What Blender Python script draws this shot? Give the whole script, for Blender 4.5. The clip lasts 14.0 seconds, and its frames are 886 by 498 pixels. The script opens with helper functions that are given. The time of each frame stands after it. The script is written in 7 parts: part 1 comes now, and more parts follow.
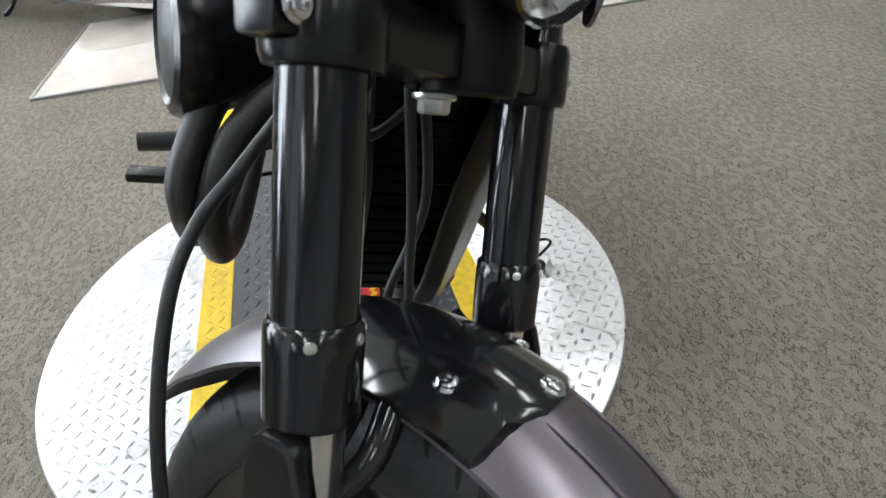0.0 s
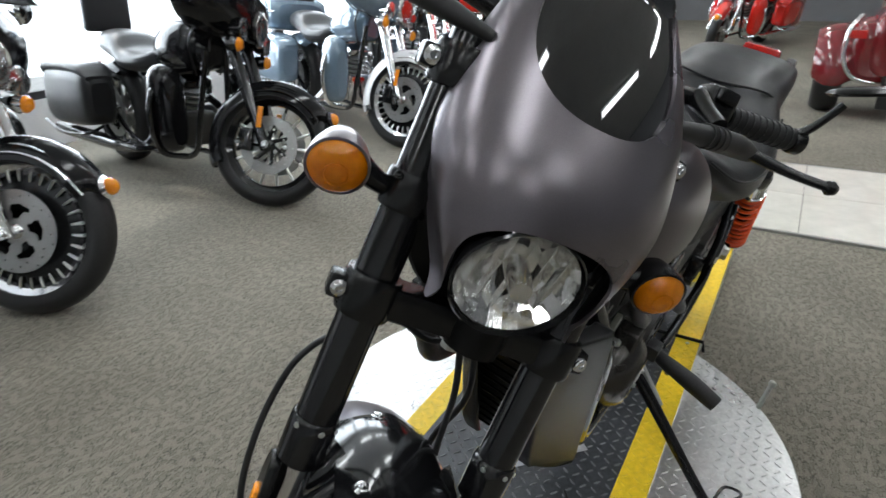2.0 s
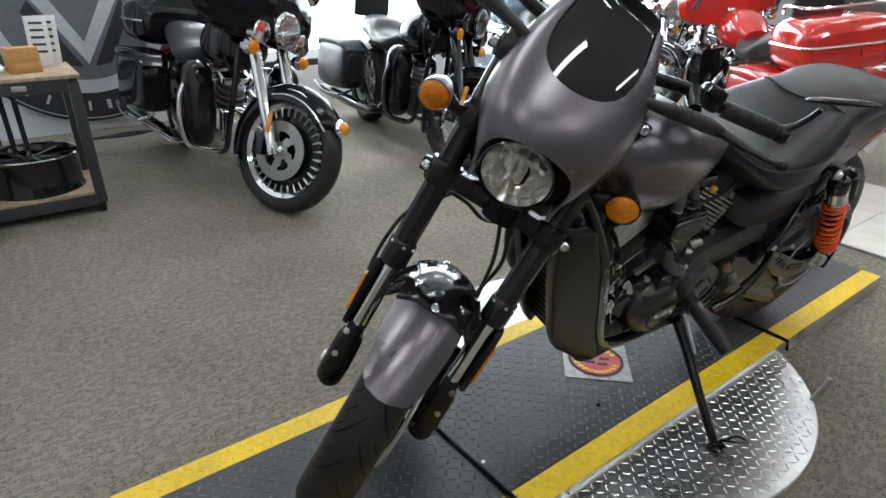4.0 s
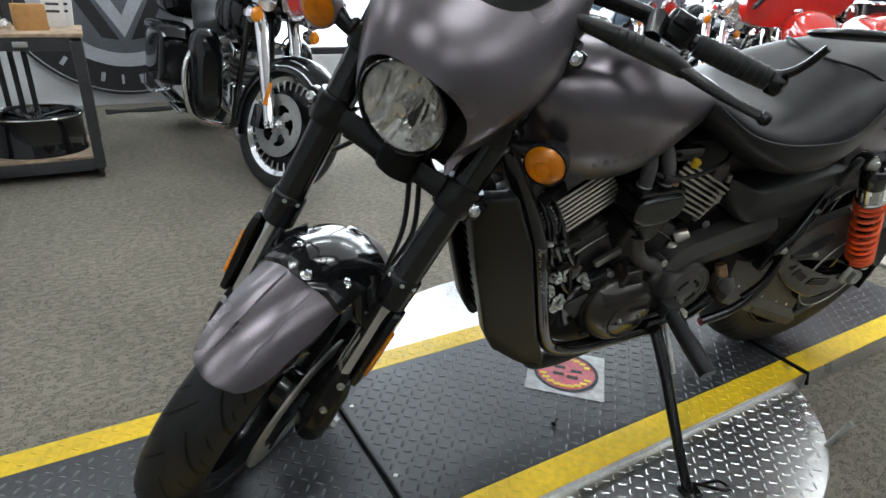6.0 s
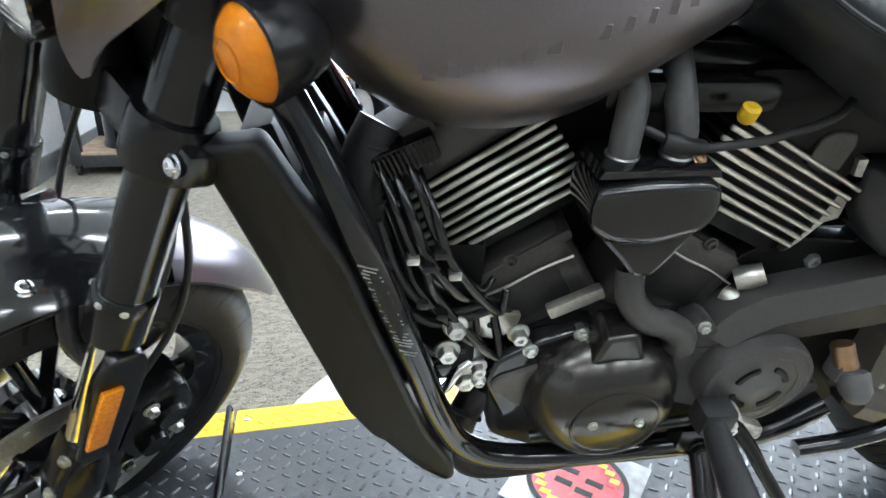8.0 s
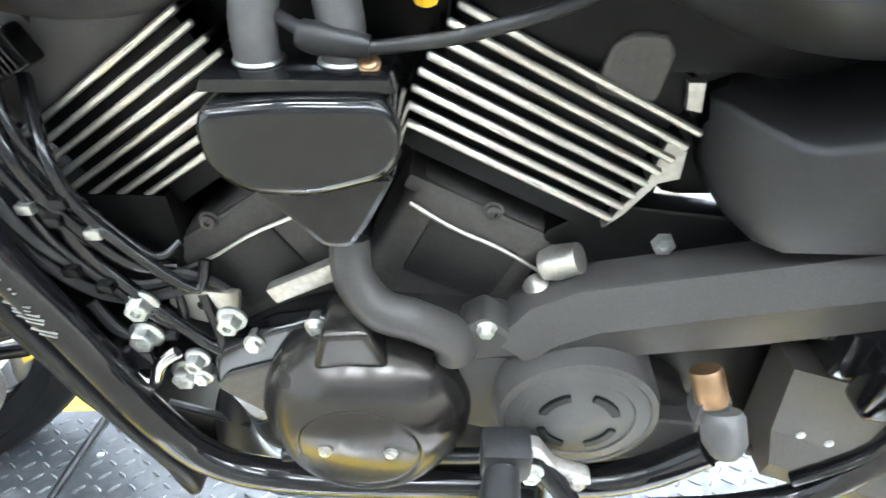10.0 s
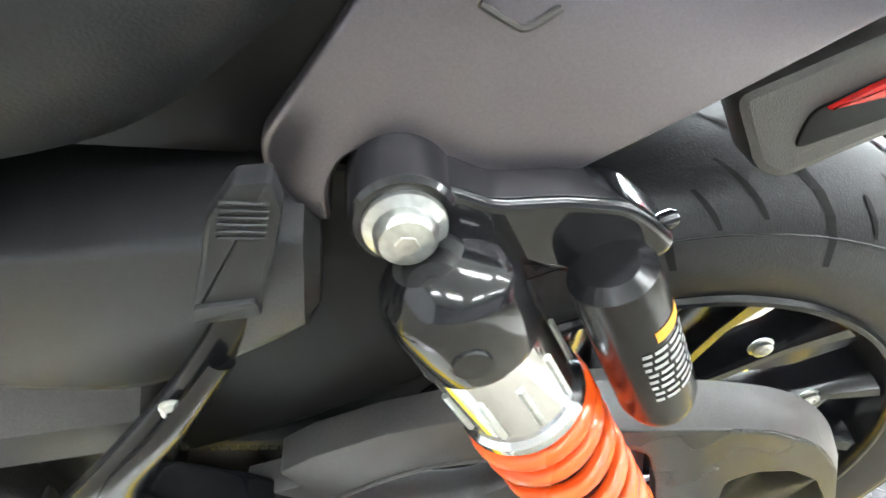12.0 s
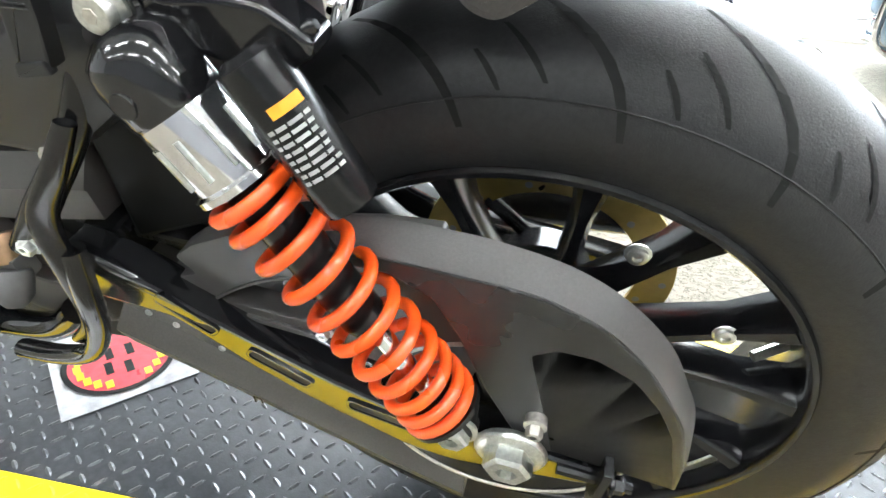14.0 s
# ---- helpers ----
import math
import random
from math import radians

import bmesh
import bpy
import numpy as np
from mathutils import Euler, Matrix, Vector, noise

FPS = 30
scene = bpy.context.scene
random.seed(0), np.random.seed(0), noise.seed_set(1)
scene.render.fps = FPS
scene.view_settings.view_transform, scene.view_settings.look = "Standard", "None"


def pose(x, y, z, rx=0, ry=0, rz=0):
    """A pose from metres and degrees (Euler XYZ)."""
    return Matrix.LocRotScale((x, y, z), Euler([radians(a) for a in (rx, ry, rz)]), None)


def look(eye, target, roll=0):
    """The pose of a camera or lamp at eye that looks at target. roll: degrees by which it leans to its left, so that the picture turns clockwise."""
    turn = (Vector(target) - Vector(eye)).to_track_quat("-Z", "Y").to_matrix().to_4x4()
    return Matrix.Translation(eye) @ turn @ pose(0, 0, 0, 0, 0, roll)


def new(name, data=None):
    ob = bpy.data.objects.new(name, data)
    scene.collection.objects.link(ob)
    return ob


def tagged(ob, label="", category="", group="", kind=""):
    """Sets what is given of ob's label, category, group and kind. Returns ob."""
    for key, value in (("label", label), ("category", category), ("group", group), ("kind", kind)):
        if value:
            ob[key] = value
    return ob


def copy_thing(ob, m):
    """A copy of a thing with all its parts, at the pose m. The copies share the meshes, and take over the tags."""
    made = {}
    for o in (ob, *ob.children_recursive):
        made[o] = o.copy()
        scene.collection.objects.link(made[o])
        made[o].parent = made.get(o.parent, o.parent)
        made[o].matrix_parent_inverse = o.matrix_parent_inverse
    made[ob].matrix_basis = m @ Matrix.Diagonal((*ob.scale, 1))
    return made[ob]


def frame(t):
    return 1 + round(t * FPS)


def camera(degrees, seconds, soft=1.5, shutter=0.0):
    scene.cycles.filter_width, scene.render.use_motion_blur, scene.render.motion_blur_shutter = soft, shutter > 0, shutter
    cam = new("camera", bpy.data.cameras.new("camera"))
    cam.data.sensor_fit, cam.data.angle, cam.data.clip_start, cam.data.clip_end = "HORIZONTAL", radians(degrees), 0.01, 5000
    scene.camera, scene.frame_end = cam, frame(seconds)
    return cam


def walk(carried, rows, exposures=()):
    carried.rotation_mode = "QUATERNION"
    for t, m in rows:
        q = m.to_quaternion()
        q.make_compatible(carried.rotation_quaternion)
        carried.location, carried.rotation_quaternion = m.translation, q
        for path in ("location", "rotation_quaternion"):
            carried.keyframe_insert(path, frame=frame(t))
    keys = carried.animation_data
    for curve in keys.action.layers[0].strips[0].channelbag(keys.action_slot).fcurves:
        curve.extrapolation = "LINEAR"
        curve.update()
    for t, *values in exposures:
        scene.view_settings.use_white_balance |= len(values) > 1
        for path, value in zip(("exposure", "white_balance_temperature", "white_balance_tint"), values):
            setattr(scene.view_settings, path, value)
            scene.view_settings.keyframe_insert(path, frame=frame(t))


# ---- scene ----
cam = camera(74.3, 14.0, shutter=0.2)

PATH = [
    (0, (-0.769, 0.129, 0.855), (0.778, -0.169, -0.377), -5.7),
    (0.5, (-0.738, 0.05, 0.964), (0.849, -0.071, -0.248), -5.7),
    (0.6, (-0.724, 0.033, 0.991), (0.9, -0.013, -0.175), -6.2),
    (0.9, (-0.727, -0.006, 1.048), (0.951, 0.152, -0.03), -6.2),
    (1, (-0.745, -0.032, 1.073), (0.938, 0.251, 0.029), -5.0),
    (1.5, (-0.849, -0.173, 1.1), (0.815, 0.464, 0.192), -4.4),
    (2, (-0.889, -0.261, 1.091), (0.642, 0.693, 0.227), -2.2),
    (2.5, (-0.909, -0.389, 1.066), (0.406, 0.845, 0.203), -1.6),
    (3, (-0.973, -0.576, 1.078), (0.142, 0.835, 0.202), -0.1),
    (3.5, (-1.072, -0.658, 1.101), (0.002, 0.791, 0.238), 0.2),
    (4, (-1.111, -0.78, 1.124), (-0.033, 0.671, 0.27), 0.6),
    (4.2, (-1.119, -0.817, 1.122), (-0.046, 0.634, 0.26), 1.5),
    (6.3, (-0.651, -0.771, 0.929), (0.211, 0.844, 0.124), 2.8),
    (6.5, (-0.567, -0.746, 0.914), (0.213, 0.92, 0.128), 2.2),
    (7, (-0.39, -0.683, 0.87), (0.171, 1.084, 0.12), 0.7),
    (7.2, (-0.348, -0.655, 0.845), (0.174, 1.129, 0.107), 0.4),
    (9.3, (0.046, -0.446, 0.663), (0.123, 1.389, -0.129), 0.9),
    (9.5, (0.079, -0.445, 0.661), (0.102, 1.398, -0.118), 0.3),
    (10, (0.151, -0.449, 0.672), (0.235, 1.385, -0.12), 0.2),
    (10.5, (0.257, -0.466, 0.693), (0.454, 1.345, -0.13), 0.4),
    (11, (0.36, -0.468, 0.689), (0.798, 1.299, -0.14), 3.7),
    (11.3, (0.44, -0.457, 0.703), (0.955, 1.283, -0.139), 4.2),
    (11.5, (0.488, -0.435, 0.712), (1.065, 1.291, -0.119), 4.1),
    (12, (0.578, -0.387, 0.735), (1.07, 1.326, -0.171), 6.4),
    (12.5, (0.648, -0.403, 0.729), (0.829, 1.348, -0.221), 8.7),
    (13, (0.718, -0.444, 0.702), (0.625, 1.279, -0.309), 6.9),
    (13.5, (0.776, -0.477, 0.692), (0.632, 1.232, -0.337), 5.4),
    (14, (0.831, -0.485, 0.708), (0.607, 1.213, -0.327), 4.4),
]
walk(cam, [(t, look(eye, target, roll)) for t, eye, target, roll in PATH],
     exposures=[(0, -0.38, 6500, 10), (1.0, -0.75, 6500, 10), (4.2, -0.7, 6500, 10), (6.3, -0.6, 6400, 10), (7.2, -0.05, 6100, 8), (9.3, 1.85, 6150, 10), (10.5, 2.25, 5900, 8), (11.5, 1.95, 6350, 8), (12.5, 1.65, 6400, 8), (14.0, 1.25, 6500, 9)])

# ---- light ----
world = bpy.data.worlds.new("sky")
scene.world = world
world.use_nodes = True
sky = world.node_tree.nodes.new("ShaderNodeTexSky")
sky.sky_type, sky.sun_disc = "NISHITA", False
sky.sun_elevation, sky.sun_rotation = radians(40), radians(20)
world.node_tree.links.new(sky.outputs[0], world.node_tree.nodes["Background"].inputs[0])
world.node_tree.nodes["Background"].inputs[1].default_value = 0.12
sun = new("sun", bpy.data.lights.new("sun", "SUN"))
sun.data.energy, sun.data.angle, sun.data.color = 2.0, radians(1.0), (1, 0.96, 0.9)
sun.matrix_world = look((3, 12, 10), (2, 4, 0))
CEILING, FLOOR = 3.3, -0.06


def area_lamp(name, eye, target, wide, high, watts, color=(1, 1, 1)):
    lamp = new(name, bpy.data.lights.new(name, "AREA"))
    lamp.data.shape, lamp.data.size, lamp.data.size_y = "RECTANGLE", wide, high
    lamp.data.energy, lamp.data.color = watts, color
    lamp.matrix_world = look(eye, target)
    return lamp


# daylight in the shop windows
for x in (1.2, 3.0, 4.8, 6.6, 8.4):
    area_lamp("window_daylight", (x, 4.62, 1.75), (x, 0, 1.2), 1.6, 2.2, 140, (0.82, 0.92, 1.0))

# ---- materials ----


def material(name, color, rough=0.5, metal=0.0, coat=0.0, grain=0.0, grain_size=60.0, bump=0.0, bump_size=400.0, stain=0.0, spec=0.5, coat_rough=0.05):
    """A principled surface with colour variation at two scales and fine relief."""
    m = bpy.data.materials.new(name)
    m.use_nodes = True
    nt = m.node_tree
    b = nt.nodes["Principled BSDF"]
    b.inputs["Roughness"].default_value, b.inputs["Metallic"].default_value = rough, metal
    b.inputs["Coat Weight"].default_value, b.inputs["Coat Roughness"].default_value = coat, coat_rough
    b.inputs["Specular IOR Level"].default_value = spec
    b.inputs["Base Color"].default_value = (*color, 1)
    tc = nt.nodes.new("ShaderNodeTexCoord")
    if grain or stain:
        fine, wide = nt.nodes.new("ShaderNodeTexNoise"), nt.nodes.new("ShaderNodeTexNoise")
        fine.inputs["Scale"].default_value, wide.inputs["Scale"].default_value = grain_size, 5.0
        fine.inputs["Detail"].default_value = wide.inputs["Detail"].default_value = 4
        for n in (fine, wide):
            nt.links.new(tc.outputs["Object"], n.inputs["Vector"])
        ramps = []
        for n, amount in ((fine, grain), (wide, stain)):
            r = nt.nodes.new("ShaderNodeMapRange")
            r.inputs["From Min"].default_value, r.inputs["From Max"].default_value = 0.3, 0.7
            r.inputs["To Min"].default_value, r.inputs["To Max"].default_value = 1 - amount, 1 + amount
            nt.links.new(n.outputs["Fac"], r.inputs["Value"])
            ramps.append(r)
        mul = nt.nodes.new("ShaderNodeMath")
        mul.operation = "MULTIPLY"
        nt.links.new(ramps[0].outputs[0], mul.inputs[0])
        nt.links.new(ramps[1].outputs[0], mul.inputs[1])
        mix = nt.nodes.new("ShaderNodeVectorMath")
        mix.operation = "SCALE"
        mix.inputs[0].default_value = color
        nt.links.new(mul.outputs[0], mix.inputs["Scale"])
        nt.links.new(mix.outputs[0], b.inputs["Base Color"])
        rr = nt.nodes.new("ShaderNodeMapRange")
        rr.inputs["To Min"].default_value, rr.inputs["To Max"].default_value = max(rough - 0.12, 0.02), min(rough + 0.12, 1)
        nt.links.new(wide.outputs["Fac"], rr.inputs["Value"])
        nt.links.new(rr.outputs[0], b.inputs["Roughness"])
    if bump:
        n = nt.nodes.new("ShaderNodeTexNoise")
        n.inputs["Scale"].default_value, n.inputs["Detail"].default_value = bump_size, 3
        nt.links.new(tc.outputs["Object"], n.inputs["Vector"])
        bn = nt.nodes.new("ShaderNodeBump")
        bn.inputs["Strength"].default_value, bn.inputs["Distance"].default_value = bump, 0.002
        nt.links.new(n.outputs["Fac"], bn.inputs["Height"])
        nt.links.new(bn.outputs[0], b.inputs["Normal"])
    return m


def glow(name, color, strength):
    m = bpy.data.materials.new(name)
    m.use_nodes = True
    b = m.node_tree.nodes["Principled BSDF"]
    b.inputs["Base Color"].default_value = (*color, 1)
    b.inputs["Emission Color"].default_value, b.inputs["Emission Strength"].default_value = (*color, 1), strength
    return m


def glass(name, color, rough=0.02, weight=1.0, ior=1.45):
    m = bpy.data.materials.new(name)
    m.use_nodes = True
    b = m.node_tree.nodes["Principled BSDF"]
    b.inputs["Base Color"].default_value = (*color, 1)
    b.inputs["Roughness"].default_value, b.inputs["Transmission Weight"].default_value, b.inputs["IOR"].default_value = rough, weight, ior
    return m


charcoal = material("charcoal_satin_paint", (0.19, 0.173, 0.19), 0.3, 0.9, grain=0.07, grain_size=900, stain=0.02, coat=0.1, coat_rough=0.3)
gloss_black = material("gloss_black_paint", (0.008, 0.008, 0.009), 0.1, 0, coat=0.35, spec=0.5, grain=0.1, stain=0.1)
satin_black = material("satin_black_paint", (0.007, 0.007, 0.0075), 0.23, 0.0, spec=0.38, grain=0.15, grain_size=300, stain=0.1, bump=0.04, bump_size=900)
fork_black = material("anodised_black_tube", (0.006, 0.006, 0.007), 0.16, 0.0, spec=0.55, grain=0.1, stain=0.1)
alt_black = material("polished_dark_casting", (0.05, 0.046, 0.042), 0.24, 0.7, grain=0.12, grain_size=200, stain=0.15, coat=0.2, coat_rough=0.1)
cast_black = material("wrinkle_black_casting", (0.02, 0.019, 0.0185), 0.38, 0.15, grain=0.2, grain_size=250, stain=0.15, bump=0.35, bump_size=700)
cast_grey = material("dark_grey_engine_paint", (0.075, 0.071, 0.067), 0.38, 0.4, grain=0.12, grain_size=250, stain=0.1, bump=0.2, bump_size=700)
guard_grey = material("moulded_dark_grey_plastic", (0.06, 0.057, 0.055), 0.36, 0.0, grain=0.12, grain_size=500, stain=0.08, bump=0.2, bump_size=1200)
pale_guard = material("moulded_warm_grey_plastic", (0.09, 0.084, 0.076), 0.38, 0.0, grain=0.12, grain_size=500, stain=0.08, bump=0.2, bump_size=1200)
# the side cover's own black, also painted shade on the rear belt guard
cover_and_guard_shade = material("black_plastic_and_guard_shade", (0.022, 0.022, 0.023), 0.3, 0.0, grain=0.15, grain_size=600, stain=0.08, bump=0.25, bump_size=1500)
shroud_black = material("matt_black_moulding", (0.011, 0.011, 0.012), 0.36, 0.0, spec=0.4, grain=0.15, grain_size=500, stain=0.1, bump=0.2, bump_size=1200)
# black of plain dark parts, and of painted shade in gaps, slots and holes
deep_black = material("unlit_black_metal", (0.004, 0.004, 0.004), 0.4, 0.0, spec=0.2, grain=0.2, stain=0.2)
leather = material("black_seat_vinyl", (0.023, 0.0236, 0.0255), 0.38, 0.0, spec=0.26, grain=0.1, grain_size=500, stain=0.05, bump=0.12, bump_size=900)
rubber = material("tyre_rubber", (0.018, 0.018, 0.019), 0.45, 0.0, spec=0.34, grain=0.2, grain_size=200, stain=0.15, bump=0.15, bump_size=700)
# darker than the tyre to paint the shade inside the grooves
groove_shade = material("tread_groove_shade", (0.007, 0.007, 0.007), 0.7, spec=0.25, grain=0.2, stain=0.1)
hose_rubber = material("black_hose_rubber", (0.016, 0.016, 0.017), 0.45, grain=0.2, stain=0.1)
grey_hose = material("grey_hose_rubber", (0.09, 0.088, 0.088), 0.5, grain=0.2, stain=0.15)
chrome = material("chrome_plating", (0.82, 0.82, 0.83), 0.07, 1.0, grain=0.03, stain=0.04)
zinc = material("zinc_plated_steel", (0.62, 0.63, 0.6), 0.3, 0.95, grain=0.15, grain_size=300, stain=0.15, bump=0.1)
fin_metal = material("machined_fin_edge", (0.72, 0.7, 0.64), 0.32, 0.9, grain=0.1, grain_size=400, stain=0.08)
bare_alloy = material("bare_alloy", (0.56, 0.54, 0.5), 0.4, 0.85, grain=0.15, grain_size=250, stain=0.15, bump=0.1)
bronze = material("heat_tinted_steel", (0.42, 0.27, 0.16), 0.35, 0.9, grain=0.2, stain=0.2)
orange = material("orange_spring_paint", (0.9, 0.095, 0.01), 0.28, 0.0, coat=0.5, grain=0.06, stain=0.05)
orange_mark = material("orange_label", (0.95, 0.38, 0.03), 0.5)
white_mark = material("white_print", (0.4, 0.4, 0.39), 0.5, grain=0.2, stain=0.2)
yellow_mark = material("yellow_print", (0.85, 0.52, 0.015), 0.4)
code_grey = material("pale_grey_stamped_code", (0.17, 0.17, 0.17), 0.5, grain=0.2, stain=0.2)
tank_print = material("tone_on_tone_tank_print", (0.18, 0.164, 0.18), 0.3, 0.9)
grey_mark = material("dark_grey_print", (0.03, 0.029, 0.03), 0.35)
amber = material("amber_lens", (1.0, 0.32, 0.0), 0.06, 0, coat=0.15, spec=0.35, grain=0.12, grain_size=120, stain=0.08)
amber.node_tree.nodes["Principled BSDF"].inputs["Transmission Weight"].default_value = 0.45
red_lens = material("red_reflector_lens", (0.55, 0.015, 0.012), 0.15, 0, coat=0.6, grain=0.2, grain_size=300, stain=0.1)
amber_solid = material("amber_reflector_lens", (0.85, 0.27, 0.01), 0.2, 0, coat=0.6, grain=0.2, grain_size=300, stain=0.1)
clear = bpy.data.materials.new("clear_lens")
clear.use_nodes = True
nodes, links = clear.node_tree.nodes, clear.node_tree.links
see, shine, edge, rise, gain, blend = (nodes.new(n) for n in ("ShaderNodeBsdfTransparent", "ShaderNodeBsdfGlossy", "ShaderNodeLayerWeight", "ShaderNodeMath", "ShaderNodeMath", "ShaderNodeMixShader"))
shine.inputs["Roughness"].default_value = 0.03
edge.inputs["Blend"].default_value = 0.5
rise.operation, gain.operation = "POWER", "MULTIPLY_ADD"
rise.inputs[1].default_value, gain.inputs[1].default_value, gain.inputs[2].default_value = 4.0, 0.4, 0.04
links.new(edge.outputs["Facing"], rise.inputs[0])
links.new(rise.outputs[0], gain.inputs[0])
links.new(gain.outputs[0], blend.inputs[0])
links.new(see.outputs[0], blend.inputs[1])
links.new(shine.outputs[0], blend.inputs[2])
links.new(blend.outputs[0], nodes["Material Output"].inputs["Surface"])
reflector = material("lamp_reflector", (0.86, 0.86, 0.85), 0.12, 0.95, grain=0.05, stain=0.05, bump=0.3, bump_size=60)
smoke = material("smoked_screen", (0.004, 0.004, 0.005), 0.03, 0, coat=1.0, coat_rough=0.02)
disc_steel = material("ground_steel_disc", (0.33, 0.33, 0.32), 0.36, 0.9, grain=0.12, grain_size=300, stain=0.1)
gold = material("brass_brake_disc", (0.55, 0.42, 0.16), 0.3, 0.95, grain=0.1, stain=0.1)
alloy_plate = material("aluminium_tread_plate", (0.66, 0.66, 0.66), 0.3, 0.95, grain=0.12, grain_size=90, stain=0.12, bump=0.08, bump_size=300)
black_plate = material("black_painted_tread_plate", (0.052, 0.055, 0.06), 0.36, 0.35, grain=0.2, grain_size=90, stain=0.2, bump=0.1, bump_size=300)
lug_worn = material("worn_black_tread", (0.11, 0.115, 0.12), 0.32, 0.5, grain=0.25, grain_size=90, stain=0.2)
yellow_paint = material("yellow_line_paint", (0.82, 0.55, 0.012), 0.42, 0, grain=0.12, grain_size=60, stain=0.12, bump=0.15, bump_size=250)
wall_paint = material("white_wall_paint", (0.72, 0.73, 0.75), 0.6, grain=0.04, stain=0.05, bump=0.05, bump_size=200)
wall_shade = material("reflection_dimming_wall", (0.16, 0.16, 0.165), 0.6, grain=0.05, stain=0.06, bump=0.05, bump_size=200)
skirting = material("grey_vinyl_skirting", (0.16, 0.17, 0.18), 0.45, grain=0.1, stain=0.1)
ceiling_paint = material("white_ceiling_tile", (0.7, 0.7, 0.68), 0.8, grain=0.08, grain_size=40, stain=0.05, bump=0.2, bump_size=150)
tile_white = material("polished_cream_tile", (0.74, 0.71, 0.64), 0.12, 0, grain=0.05, grain_size=15, stain=0.06)
grout = material("tile_grout", (0.3, 0.28, 0.25), 0.8, grain=0.2, stain=0.2)
steel_trim = material("steel_floor_trim", (0.4, 0.4, 0.38), 0.35, 0.9, grain=0.1, stain=0.1)
rack_paint = material("dark_grey_rack_paint", (0.05, 0.052, 0.056), 0.4, 0.2, grain=0.15, stain=0.15)
ply = material("worn_plywood", (0.42, 0.31, 0.21), 0.6, grain=0.25, grain_size=25, stain=0.2, bump=0.1)
cardboard = material("brown_cardboard", (0.5, 0.27, 0.1), 0.8, grain=0.1, stain=0.1)
paper = material("white_paper", (0.75, 0.75, 0.74), 0.7, grain=0.05, stain=0.05)
banner_black = material("black_banner_cloth", (0.02, 0.02, 0.022), 0.6, grain=0.15, stain=0.1)
banner_grey = material("slate_banner_cloth", (0.12, 0.13, 0.15), 0.6, grain=0.15, stain=0.1)
banner_pale = material("pale_grey_banner_cloth", (0.46, 0.48, 0.52), 0.6, grain=0.1, stain=0.1)
sticker_red = material("red_sticker_print", (0.55, 0.035, 0.05), 0.3, grain=0.3, grain_size=60, stain=0.15)
sticker_film = material("clear_sticker_film", (0.42, 0.42, 0.43), 0.2, 0, grain=0.25, grain_size=45, stain=0.2, bump=0.4, bump_size=60)
paint_black = material("tourer_black_paint", (0.006, 0.006, 0.007), 0.08, coat=0.0, spec=0.32, grain=0.1, stain=0.1)
paint_white = material("tourer_white_paint", (0.72, 0.72, 0.72), 0.14, coat=0.8, grain=0.03, stain=0.03)
paint_blue = material("tourer_blue_grey_paint", (0.16, 0.22, 0.28), 0.16, 0.3, coat=0.8, grain=0.05, stain=0.03)
paint_red = material("tourer_red_paint", (0.62, 0.02, 0.012), 0.14, coat=0.9, grain=0.04, stain=0.03)
paint_maroon = material("trike_maroon_paint", (0.16, 0.008, 0.012), 0.12, coat=1.0, grain=0.06, stain=0.03)


